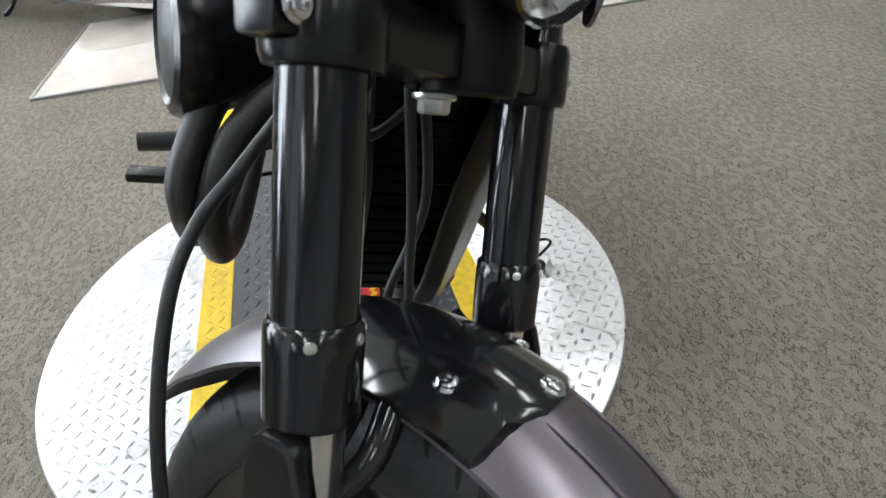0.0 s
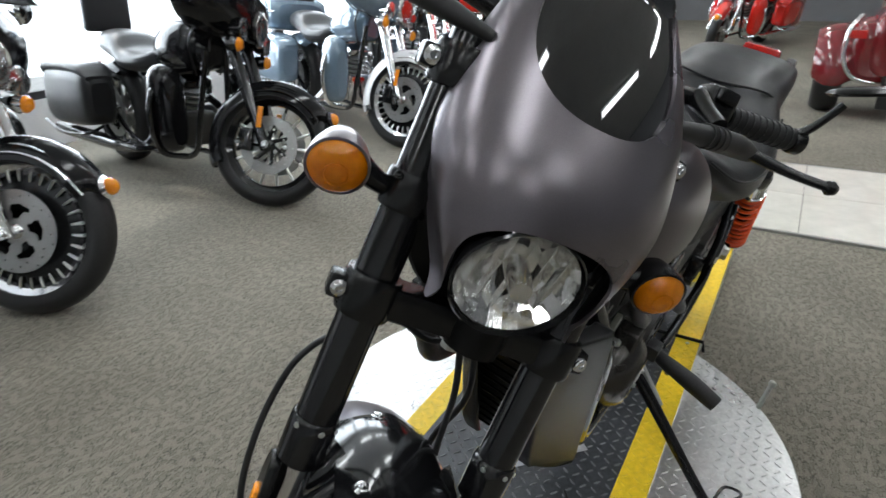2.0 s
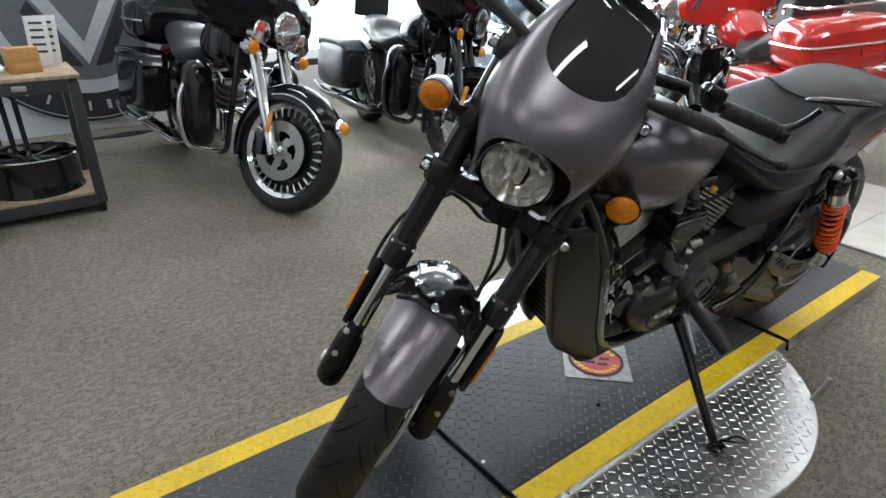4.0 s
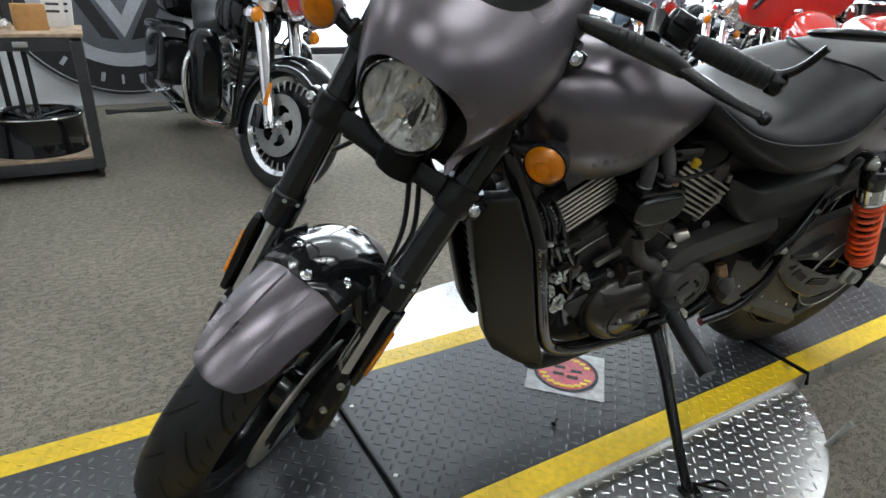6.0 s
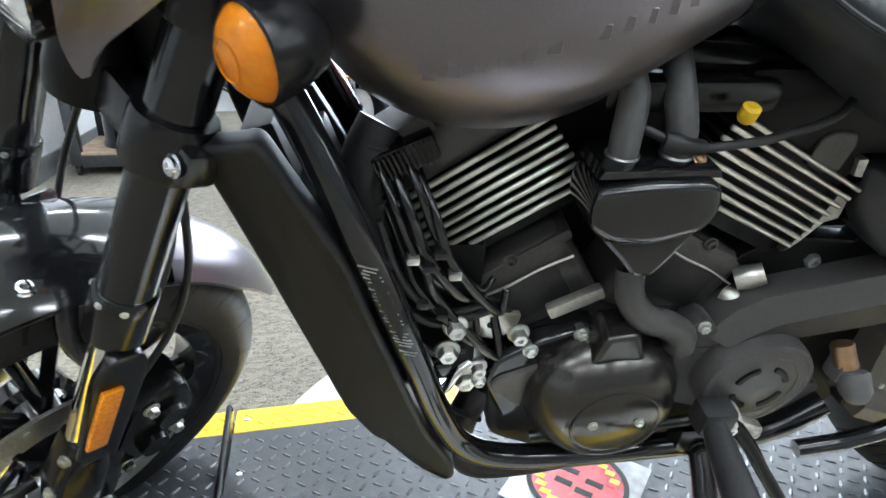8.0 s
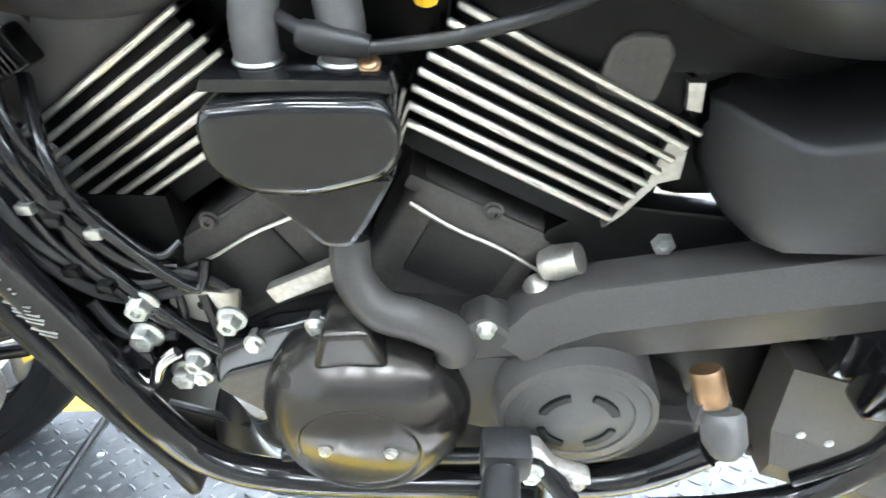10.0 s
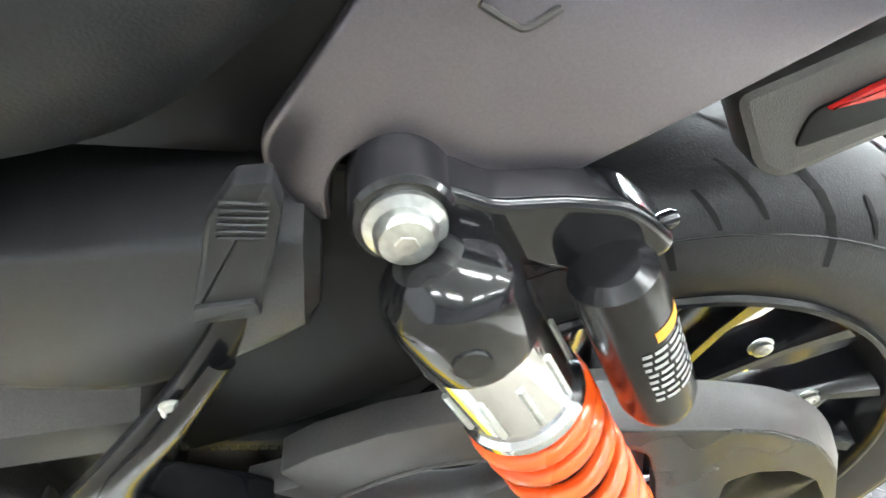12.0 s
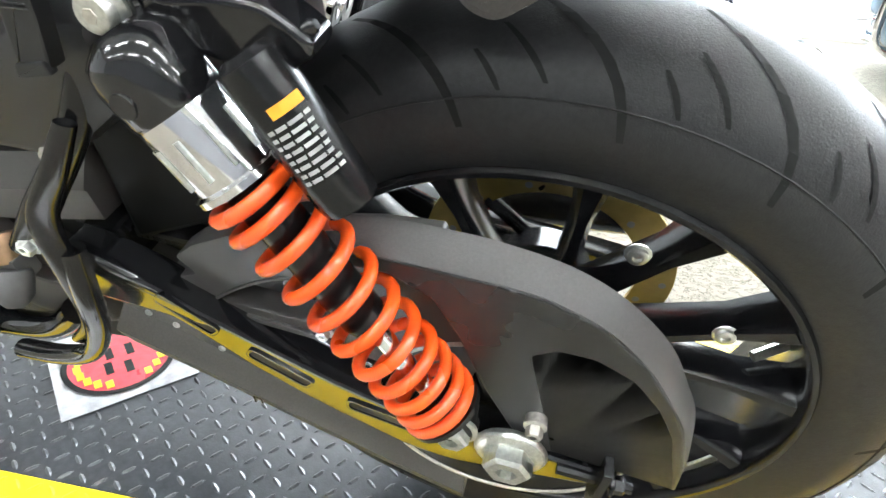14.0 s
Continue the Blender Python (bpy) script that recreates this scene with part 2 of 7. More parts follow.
def carpet_material():
    m = bpy.data.materials.new("grey_beige_loop_carpet")
    m.use_nodes = True
    nt, b = m.node_tree, m.node_tree.nodes["Principled BSDF"]
    b.inputs["Roughness"].default_value = 0.92
    b.inputs["Specular IOR Level"].default_value = 0.2
    tc = nt.nodes.new("ShaderNodeTexCoord")
    stretch = nt.nodes.new("ShaderNodeMapping")
    stretch.inputs["Scale"].default_value = (1.0, 1.7, 1.0)
    nt.links.new(tc.outputs["Object"], stretch.inputs["Vector"])
    streak, fleck, cloud = (nt.nodes.new("ShaderNodeTexNoise") for _ in range(3))
    for n, size, source in ((streak, 34, stretch.outputs[0]), (fleck, 300, tc.outputs["Object"]), (cloud, 2.2, tc.outputs["Object"])):
        n.inputs["Scale"].default_value, n.inputs["Detail"].default_value = size, 5
        nt.links.new(source, n.inputs["Vector"])
    ramp = nt.nodes.new("ShaderNodeValToRGB")
    # short dark creases wind through the pile
    for position, color in ((0.36, (0.2, 0.183, 0.15, 1)), (0.44, (0.25, 0.229, 0.188, 1)), (0.462, (0.1, 0.09, 0.074, 1)), (0.476, (0.1, 0.09, 0.074, 1)), (0.498, (0.252, 0.231, 0.19, 1))):
        ramp.color_ramp.elements.new(position).color = color
    ramp.color_ramp.elements[0].color, ramp.color_ramp.elements[-1].color = (0.2, 0.183, 0.15, 1), (0.275, 0.252, 0.207, 1)
    nt.links.new(streak.outputs["Fac"], ramp.inputs["Fac"])
    scale = nt.nodes.new("ShaderNodeVectorMath")
    scale.operation = "SCALE"
    mul = nt.nodes.new("ShaderNodeMath")
    mul.operation = "MULTIPLY"
    for n, amount, slot in ((fleck, 0.34, 0), (cloud, 0.12, 1)):
        r = nt.nodes.new("ShaderNodeMapRange")
        r.inputs["From Min"].default_value, r.inputs["From Max"].default_value = 0.3, 0.7
        r.inputs["To Min"].default_value, r.inputs["To Max"].default_value = 1 - amount, 1 + amount
        nt.links.new(n.outputs["Fac"], r.inputs["Value"])
        nt.links.new(r.outputs[0], mul.inputs[slot])
    nt.links.new(ramp.outputs[0], scale.inputs[0])
    nt.links.new(mul.outputs[0], scale.inputs["Scale"])
    nt.links.new(scale.outputs[0], b.inputs["Base Color"])
    bump = nt.nodes.new("ShaderNodeBump")
    bump.inputs["Strength"].default_value, bump.inputs["Distance"].default_value = 0.9, 0.004
    nt.links.new(fleck.outputs["Fac"], bump.inputs["Height"])
    nt.links.new(bump.outputs[0], b.inputs["Normal"])
    return m


carpet = carpet_material()

# ---- shape helpers ----
V = Vector


def part(name, bm, mat, parent=None, label="", smooth=True, m=None, flat=True):
    """Links a bmesh as one mesh object under a thing or a part."""
    if m is not None:
        bm.transform(m)
    data = bpy.data.meshes.new(name)
    bmesh.ops.recalc_face_normals(bm, faces=bm.faces)
    bm.to_mesh(data)
    bm.free()
    if smooth:
        data.polygons.foreach_set("use_smooth", [True] * len(data.polygons))
        data.set_sharp_from_angle(angle=radians(38))
        # broad flat faces keep their own normal beside rounded edges
        for poly in data.polygons:
            if flat and poly.loop_total > 6:
                for k in poly.loop_indices:
                    data.edges[data.loops[k].edge_index].use_edge_sharp = True
    data.materials.append(mat)
    ob = new(name, data)
    if parent is not None:
        ob.parent = parent
    if label:
        tagged(ob, label)
    return ob


def thing(name, label, category, m=None, group="", kind=""):
    ob = new(name)
    ob.empty_display_size = 0.1
    if m is not None:
        ob.matrix_world = m
    return tagged(ob, label, category, group, kind)


def join(*some):
    out = bmesh.new()
    for bm in some:
        data = bpy.data.meshes.new("join")
        bm.to_mesh(data)
        bm.free()
        out.from_mesh(data)
        bpy.data.meshes.remove(data)
    return out


def box(c, size, bevel=0.0, m=None, seg=2):
    bm = bmesh.new()
    bmesh.ops.create_cube(bm, size=1)
    bm.transform(Matrix.LocRotScale(c, None, size))
    if bevel:
        bmesh.ops.bevel(bm, geom=bm.edges[:], offset=bevel, segments=seg, affect="EDGES", profile=0.6)
    if m is not None:
        bm.transform(m)
    return bm


def rounded(pts, r, n=4):
    """A 2D outline with its corners rounded."""
    out = []
    for i, p in enumerate(pts):
        a, b, c = V(pts[i - 1]), V(p), V(pts[(i + 1) % len(pts)])
        k = min(r, 0.45 * (a - b).length, 0.45 * (c - b).length)
        p0, p1 = b + (a - b).normalized() * k, b + (c - b).normalized() * k
        for j in range(n + 1):
            t = j / n
            out.append(tuple((1 - t) ** 2 * p0 + 2 * t * (1 - t) * b + t * t * p1))
    return out


def plate(pts, v0, v1, bevel=0.003, corner=0.0, seg=2, holes=()):
    """A side-view outline (u, w) given thickness from v0 to v1, with holes cut through it."""
    bm = bmesh.new()
    loops = [[bm.verts.new((u, v0, w)) for u, w in (rounded(some, corner) if corner else some)] for some in (pts, *holes)]
    if holes:
        rim = [bm.edges.new((loop[i - 1], loop[i])) for loop in loops for i in range(len(loop))]
        bmesh.ops.triangle_fill(bm, use_beauty=True, edges=rim)
        faces = bm.faces[:]
    else:
        faces = [bm.faces.new(loops[0])]
    got = bmesh.ops.extrude_face_region(bm, geom=faces)
    top = [g for g in got["geom"] if isinstance(g, bmesh.types.BMVert)]
    bmesh.ops.translate(bm, verts=top, vec=(0, v1 - v0, 0))
    if bevel:
        bm.normal_update()
        edges = [e for e in bm.edges if abs(e.verts[0].co.y - e.verts[1].co.y) < 1e-6 and len(e.link_faces) == 2 and abs(e.link_faces[0].normal.dot(e.link_faces[1].normal)) < 0.5]
        bmesh.ops.bevel(bm, geom=edges, offset=bevel, segments=seg, affect="EDGES", profile=0.6)
    return bm


def curve_points(pts, n=6):
    """A smooth line through points."""
    pts = [V(p) for p in pts]
    if len(pts) == 2:
        return pts
    out = []
    for i in range(len(pts) - 1):
        a, b, c, d = pts[max(i - 1, 0)], pts[i], pts[i + 1], pts[min(i + 2, len(pts) - 1)]
        for j in range(n):
            t = j / n
            out.append(0.5 * (2 * b + (c - a) * t + (2 * a - 5 * b + 4 * c - d) * t * t + (3 * b - a - 3 * c + d) * t ** 3))
    return out + [pts[-1]]


def rings(bm, loops, closed=True, cap=True):
    rows = [[bm.verts.new(p) for p in loop] for loop in loops]
    for a, b in zip(rows, rows[1:]):
        for i in range(len(a) if closed else len(a) - 1):
            j = (i + 1) % len(a)
            bm.faces.new((a[i], a[j], b[j], b[i]))
    if cap and closed:
        bm.faces.new(rows[0])
        bm.faces.new(rows[-1])
    return bm


def tube(pts, r, seg=12, smooth=True, n=6, flat=1.0):
    """A round bar along points; r is one radius or one for each given point."""
    given = len(pts)
    line = curve_points(pts, n) if smooth else [V(p) for p in pts]
    radii = [r] * len(line) if not isinstance(r, (list, tuple)) else [float(x) for x in np.interp(np.linspace(0, given - 1, len(line)), range(given), r)]
    loops, side = [], None
    for i, p in enumerate(line):
        way = (line[min(i + 1, len(line) - 1)] - line[max(i - 1, 0)]).normalized()
        if side is None:
            side = way.orthogonal().normalized()
        side = (side - way * side.dot(way)).normalized()
        up = way.cross(side)
        loops.append([p + radii[i] * (side * math.cos(a) + flat * up * math.sin(a)) for a in (2 * math.pi * k / seg for k in range(seg))])
    return rings(bmesh.new(), loops)


def lathe(profile, c=(0, 0, 0), axis=(0, -1, 0), seg=32, closed=False):
    """Profile rows (radius, height along the axis) turned round it."""
    turn = V((0, 0, 1)).rotation_difference(V(axis)).to_matrix().to_4x4()
    m = Matrix.Translation(c) @ turn
    bm = bmesh.new()
    loops = [[m @ V((max(r, 1e-4) * math.cos(a), max(r, 1e-4) * math.sin(a), h)) for a in (2 * math.pi * k / seg for k in range(seg))] for r, h in profile]
    if closed:
        loops.append(loops[0])
        rings(bm, loops, cap=False)
        bmesh.ops.remove_doubles(bm, verts=bm.verts[:], dist=1e-6)
        return bm
    return rings(bm, loops)


def disc(c, axis, r, h, seg=20, bevel=0.002):
    return lathe([(r - bevel, 0), (r, bevel), (r, h - bevel), (r - bevel, h)], c, axis, seg)


def bolt(c, axis, r=0.008, h=0.006):
    """A flanged screw head with a socket."""
    return join(lathe([(r * 1.25, 0), (r * 1.3, h * 0.2), (r, h * 0.35), (r, h * 0.85), (r * 0.8, h), (r * 0.5, h), (r * 0.42, h * 0.5), (0, h * 0.5)], c, axis, 12))


def hexnut(c, axis, r=0.012, h=0.012):
    return join(lathe([(r * 1.35, 0), (r * 1.35, h * 0.2), (r * 1.1, h * 0.3)], c, axis, 20), lathe([(r, h * 0.2), (r, h * 0.85), (r * 0.85, h), (r * 0.45, h), (r * 0.4, h * 0.7), (0, h * 0.7)], c, axis, 6))


def superloop(c, a, b, e=2.5, n=28, plane="vw", top=1.0):
    """A rounded cross-section round c."""
    out = []
    for k in range(n):
        t = 2 * math.pi * k / n
        x, y = math.cos(t), math.sin(t)
        x, y = math.copysign(abs(x) ** (2 / e), x) * a, math.copysign(abs(y) ** (2 / e), y) * b
        out.append(V(c) + (V((0, x, y)) if plane == "vw" else V((x, 0, y)) if plane == "uw" else V((x, y, 0))))
    return out


def loft(rows, e=2.6, n=28):
    """Cross-sections (u, bottom, top, half width) along the bike."""
    fine = np.array(rows, float)
    t = np.linspace(0, len(rows) - 1, (len(rows) - 1) * 4 + 1)
    cols = []
    for k in range(4):
        pts = curve_points([(x, 0, 0) for x in fine[:, k]], 4)
        cols.append([p.x for p in pts])
    return rings(bmesh.new(), [superloop((u, 0, (lo + hi) / 2), hw, (hi - lo) / 2, e, n) for u, lo, hi, hw in zip(*cols)])


def torus(c, axis, R, r, seg=32, ring=10):
    prof = [(R + r * math.cos(a), r * math.sin(a)) for a in (2 * math.pi * k / ring for k in range(ring))]
    return lathe(prof, c, axis, seg, closed=True)


def quads(name, verts, faces, mat, parent=None, label="", smooth=False):
    data = bpy.data.meshes.new(name)
    data.from_pydata(verts, [], faces)
    data.materials.append(mat)
    data.update()
    ob = new(name, data)
    ob.parent = parent
    if label:
        tagged(ob, label)
    return ob

# ---- the showroom ----
WEST, EAST, SOUTH, NORTH = -6.0, 13.0, -6.0, 4.7


def structure(name, bm, mat, label, category):
    return tagged(part(name, bm, mat, smooth=False), label, category, kind="structure")


structure("floor", box((3.5, -0.65, FLOOR - 0.1), (19.0, 10.7, 0.2)), carpet, "grey beige loop pile carpet with dark streaks", "carpet")
structure("ceiling", box((3.5, -0.65, CEILING + 0.1), (19.4, 11.1, 0.2)), ceiling_paint, "white tiled showroom ceiling", "ceiling")
# south and east wall colour is made up, dark to dim reflections
structure("wall_south", box((3.5, SOUTH - 0.1, 1.62), (19.4, 0.2, 3.36)), wall_shade, "showroom wall set dark grey to dim reflections", "wall")
structure("wall_east", box((EAST + 0.1, -0.65, 1.62), (0.2, 10.7, 3.36)), wall_shade, "showroom wall set dark grey to dim reflections", "wall")
structure("wall_west", box((WEST - 0.1, -0.65, 1.62), (0.2, 10.7, 3.36)), wall_paint, "plain white painted showroom wall", "wall")
structure("wall_partition", box((-1.58, 3.15, 1.62), (0.12, 3.1, 3.36), 0.004), wall_paint, "white painted partition wall beside the rack", "wall")
structure("baseboard", box((-1.511, 3.15, FLOOR + 0.055), (0.014, 3.1, 0.11), 0.003), skirting, "dark grey vinyl skirting along the partition", "skirting")

# north wall with its row of shop windows
WIN0, WIN1, SILL, HEAD = 0.35, 9.35, 0.3, 2.9
structure("wall_north", join(
    box(((WEST + WIN0) / 2, NORTH + 0.1, 1.62), (WIN0 - WEST, 0.2, 3.36)),
    box(((EAST + WIN1) / 2, NORTH + 0.1, 1.62), (EAST - WIN1, 0.2, 3.36)),
    box(((WIN0 + WIN1) / 2, NORTH + 0.1, (SILL + FLOOR) / 2), (WIN1 - WIN0, 0.2, SILL - FLOOR)),
    box(((WIN0 + WIN1) / 2, NORTH + 0.1, (HEAD + CEILING) / 2), (WIN1 - WIN0, 0.2, CEILING - HEAD)),
), wall_paint, "white painted wall with a row of shop windows", "wall")
pane_glass = glass("window_glass", (0.98, 0.99, 1.0), 0.0)
frame_metal = material("dark_window_frame", (0.06, 0.06, 0.065), 0.4, 0.5, grain=0.1, stain=0.1)
for n in range(5):
    x0 = WIN0 + 1.8 * n
    win = thing(f"window_{n + 1}", "large shop window in a dark metal frame", "window", kind="structure")
    part("window_frame", join(
        box((x0 + 0.03, NORTH + 0.06, (SILL + HEAD) / 2), (0.06, 0.08, HEAD - SILL), 0.004),
        box((x0 + 1.77, NORTH + 0.06, (SILL + HEAD) / 2), (0.06, 0.08, HEAD - SILL), 0.004),
        box((x0 + 0.9, NORTH + 0.06, SILL + 0.03), (1.676, 0.08, 0.06), 0.004),
        box((x0 + 0.9, NORTH + 0.06, HEAD - 0.03), (1.676, 0.08, 0.06), 0.004)), frame_metal, win, smooth=False)
    pane = part("pane", box((x0 + 0.9, NORTH + 0.06, (SILL + HEAD) / 2), (1.68, 0.012, HEAD - SILL - 0.12)), pane_glass, win, smooth=False)
    pane.visible_shadow = False
outside = glow("bright_overcast_distance", (0.9, 0.96, 1.0), 4.0)
structure("backdrop", box((5, 9.5, 2), (40, 0.1, 12)), outside, "bright hazy daylight outside the shop windows", "backdrop")
structure("ground_outside", box((5, 8.0, FLOOR - 0.12), (40, 6.2, 0.1)), material("pale_paving", (0.45, 0.45, 0.43), 0.8, grain=0.1, stain=0.1), "pale paving outside the shop windows", "ground")

# strip lights in the ceiling
tube_glow = glow("fluorescent_diffuser", (0.94, 0.985, 1.0), 33.0)
first = None
for ix, x in enumerate((-3.4, -1.0, 1.4, 3.8, 6.2, 8.6)):
    for y in (-3.6, -1.3, 1.0, 3.3):
        m = pose(x, y, CEILING)
        if first is None:
            first = thing("ceiling_light", "long white fluorescent strip light on the ceiling", "ceiling light", m, group="ceiling strip lights")
            part("housing", box((0, 0, -0.02), (1.5, 0.2, 0.036), 0.005), wall_paint, first)
            part("diffuser", box((0, 0, -0.05), (1.44, 0.15, 0.024), 0.008), tube_glow, first, "glowing white diffuser")
        else:
            copy_thing(first, m)

# cream tiled walkway let into the carpet
walk_way = thing("tiled_walkway", "polished cream tile walkway with steel edge trim", "tiled walkway", kind="structure")
part("grout_bed", box((2.56, -2.33, FLOOR + 0.002), (1.11, 7.3, 0.008)), grout, walk_way, smooth=False)
for x in (1.996, 3.124):
    part("edge_trim", box((x, -2.33, FLOOR + 0.005), (0.016, 7.33, 0.014), 0.002), steel_trim, walk_way)
part("end_trim", box((2.56, 1.332, FLOOR + 0.005), (1.112, 0.016, 0.014), 0.002), steel_trim, walk_way)
tile_mesh = None
for ix in range(2):
    for iy in range(13):
        place = (2.005 + 0.5555 * (ix + 0.5), 1.322 - 0.5615 * (iy + 0.5), FLOOR + 0.008)
        if tile_mesh is None:
            one = part("floor_tile", box((0, 0, 0), (0.5525, 0.5585, 0.008), 0.0012, seg=1), tile_white, walk_way)
            tile_mesh = one.data
        else:
            one = new("floor_tile", tile_mesh)
            one.parent = walk_way
        one.location = place

# ---- the turntable with its runway ----
turntable = thing("display_turntable", "round tread plate turntable with a black runway edged in yellow", "turntable")
CX, CY, RAD, DISC_TOP = 0.25, 0.18, 0.622, -0.02
part("disc", lathe([(RAD - 0.004, FLOOR), (RAD, FLOOR + 0.004), (RAD, DISC_TOP - 0.003), (RAD - 0.003, DISC_TOP)], (CX, CY, 0), (0, 0, 1), 128), alloy_plate, turntable, "bare aluminium tread plate disc")
Y0, Y1, Y2, Y3 = -0.135, -0.062, 0.412, 0.482
X0, X1, X2, X3, X4 = -1.30, -1.145, -0.385, 0.83, 1.64


def tread(spots, z, high, length=0.0235, wide=0.0078):
    """Raised tread lugs, lens-shaped, laid crosswise in turn. spots: rows of x, y, turned, z offset."""
    verts, faces = [], []
    for x, y, turned, dz in spots:
        a = radians(52 if turned else -38) + random.uniform(-0.03, 0.03)
        c, s, k = math.cos(a), math.sin(a), len(verts)
        for p, q, h in ((-0.5, 0, 0), (-0.2, -0.5, 0), (0.2, -0.5, 0), (0.5, 0, 0), (0.2, 0.5, 0), (-0.2, 0.5, 0), (-0.27, 0, 1), (0.27, 0, 1)):
            u, v = p * length, q * wide
            verts.append((x + c * u - s * v, y + s * u + c * v, z + dz - 0.0004 + h * high))
        faces += [tuple(k + i for i in f) for f in ((0, 1, 6), (1, 2, 7, 6), (2, 3, 7), (3, 4, 7), (4, 5, 6, 7), (5, 0, 6))]
    return verts, faces


PITCH = 0.0255


def spots_in(x0, x1, y0, y1, slope=0.0, keep=None):
    out = []
    for i in range(math.ceil(x0 / PITCH), math.floor(x1 / PITCH) + 1):
        for j in range(math.ceil(y0 / PITCH), math.floor(y1 / PITCH) + 1):
            x, y = i * PITCH, j * PITCH
            if x0 + 0.004 < x < x1 - 0.004 and y0 + 0.004 < y < y1 - 0.004 and (keep is None or keep(x, y)):
                out.append((x, y, (i + j) % 2, (x - x0) * slope))
    return out


tagged(quads("disc_tread", *tread(spots_in(CX - RAD, CX + RAD, CY - RAD, CY + RAD, keep=lambda x, y: math.hypot(x - CX, y - CY) < RAD - 0.014 and not Y0 - 0.01 < y < Y3 + 0.01), DISC_TOP, 0.0022), alloy_plate, turntable), "raised aluminium tread lugs", kind="stuff")
for name, x0, x1 in (("front_panel", X1, X2 - 0.003), ("centre_panel", X2 + 0.003, X3 - 0.003), ("rear_panel", X3 + 0.003, X4)):
    body = part(name, box(((x0 + x1) / 2, (Y0 + Y3) / 2, (FLOOR - 0.0035) / 2), (x1 - x0, Y3 - Y0 - 0.002, -0.0035 - FLOOR), 0.001), alloy_plate, turntable, "aluminium tread plate side skirt")
    part("runway_plate", box(((x0 + x1) / 2, (Y1 + Y2) / 2, -0.002), (x1 - x0, Y2 - Y1, 0.004), 0.0008, seg=1), black_plate, body, "black painted tread plate")
    tagged(quads("runway_tread", *tread(spots_in(x0, x1, Y1, Y2), 0, 0.0022), lug_worn, body), "worn black tread lugs", kind="stuff")
    for a, b in ((Y0, Y1), (Y2, Y3)):
        part("edge_line", box(((x0 + x1) / 2, (a + b) / 2, -0.002), (x1 - x0, b - a - 0.0006, 0.004), 0.0008, seg=1), yellow_paint, body, "chipped yellow painted edge line")
        tagged(quads("edge_line_tread", *tread(spots_in(x0, x1, a, b), 0, 0.0018), yellow_paint, body), "yellow painted tread lugs", kind="stuff")
ramp = part("ramp", plate([(X0, FLOOR), (X1 - 0.003, FLOOR), (X1 - 0.003, -0.0035), (X0, FLOOR + 0.006)], Y0 + 0.001, Y3 - 0.001, 0), alloy_plate, turntable, "sloping end of the runway", smooth=False)
slope = -FLOOR / (X1 - X0)
for a, b, mat, label in ((Y1, Y2, black_plate, "black painted ramp plate"), (Y0, Y1, yellow_paint, "yellow painted ramp edge"), (Y2, Y3, yellow_paint, "yellow painted ramp edge")):
    part("ramp_plate", plate([(X0, FLOOR + 0.006), (X1 - 0.003, -0.0034), (X1 - 0.003, 0.0004), (X0, FLOOR + 0.01)], a, b - 0.0006, 0), mat, ramp, label, smooth=False)
for x, tilt in ((X2, 0.012), (X3, -0.004)):
    part("hinge_rod", tube([(x - tilt, Y3 + 0.012, -0.03), (x - tilt, Y3 + 0.008, 0.004), (x + tilt, Y0 - 0.008, 0.004), (x + tilt, Y0 - 0.012, -0.03)], 0.0058, 10, smooth=False), deep_black, turntable, "dark steel hinge rod across the runway")
part("lock_pin", join(tube([(0.606, -0.318, -0.05), (0.612, -0.324, -0.01), (0.632, -0.34, 0.05)], 0.006, 10), lathe([(0.006, 0), (0.009, 0.003), (0.009, 0.012), (0.005, 0.015)], (0.631, -0.339, 0.046), (0.3, -0.25, 0.9), 12)), zinc, turntable, "bare steel locking pin at the disc edge")
for x in (-0.36, 0.805):
    for y in (-0.1, 0.05, 0.3, 0.45):
        part("panel_rivet", disc((x, y, -0.001), (0, 0, 1), 0.006, 0.003, 12, 0.001), zinc, turntable)

# round printed sticker in its clear film, lying under the engine
st = thing("floor_sticker", "round red and yellow sticker on clear film lying on the runway", "sticker", pose(0.21, 0.169, 0.0024, 0, 0, -44))
part("film", box((0, 0, 0), (0.205, 0.2, 0.0008), 0), sticker_film, st, "wrinkled clear film backing", smooth=False)
part("print", lathe([(0.0, 0.0), (0.085, 0.0), (0.085, 0.0006), (0.0, 0.0006)], (0, 0, 0.0012), (0, 0, 1), 48), sticker_red, st, "dark red printed disc")
part("rim_print", lathe([(0.078, 0), (0.087, 0), (0.087, 0.0006), (0.078, 0.0006)], (0, 0, 0.002), (0, 0, 1), 48, closed=True), deep_black, st)
part("emblem_print", join(*[box((0.03 * math.cos(a) * k, 0.022 * math.sin(a) * k, 0.0022), (0.03, 0.012, 0.0006), m=None) for a, k in ((0.4, 1), (2.2, 1), (3.9, 0.9), (5.3, 1.1))]), deep_black, st)
for k in range(9):
    a = radians(200 + 17 * k)
    part("letter_bar", box((0.064 * math.cos(a), 0.064 * math.sin(a), 0.0024), (0.018, 0.011, 0.0008), m=None), yellow_mark, st, smooth=False)
for k in range(7):
    a = radians(30 + 18 * k)
    part("letter_bar", box((0.064 * math.cos(a), 0.064 * math.sin(a), 0.0024), (0.016, 0.011, 0.0008), m=None), yellow_mark, st, smooth=False)

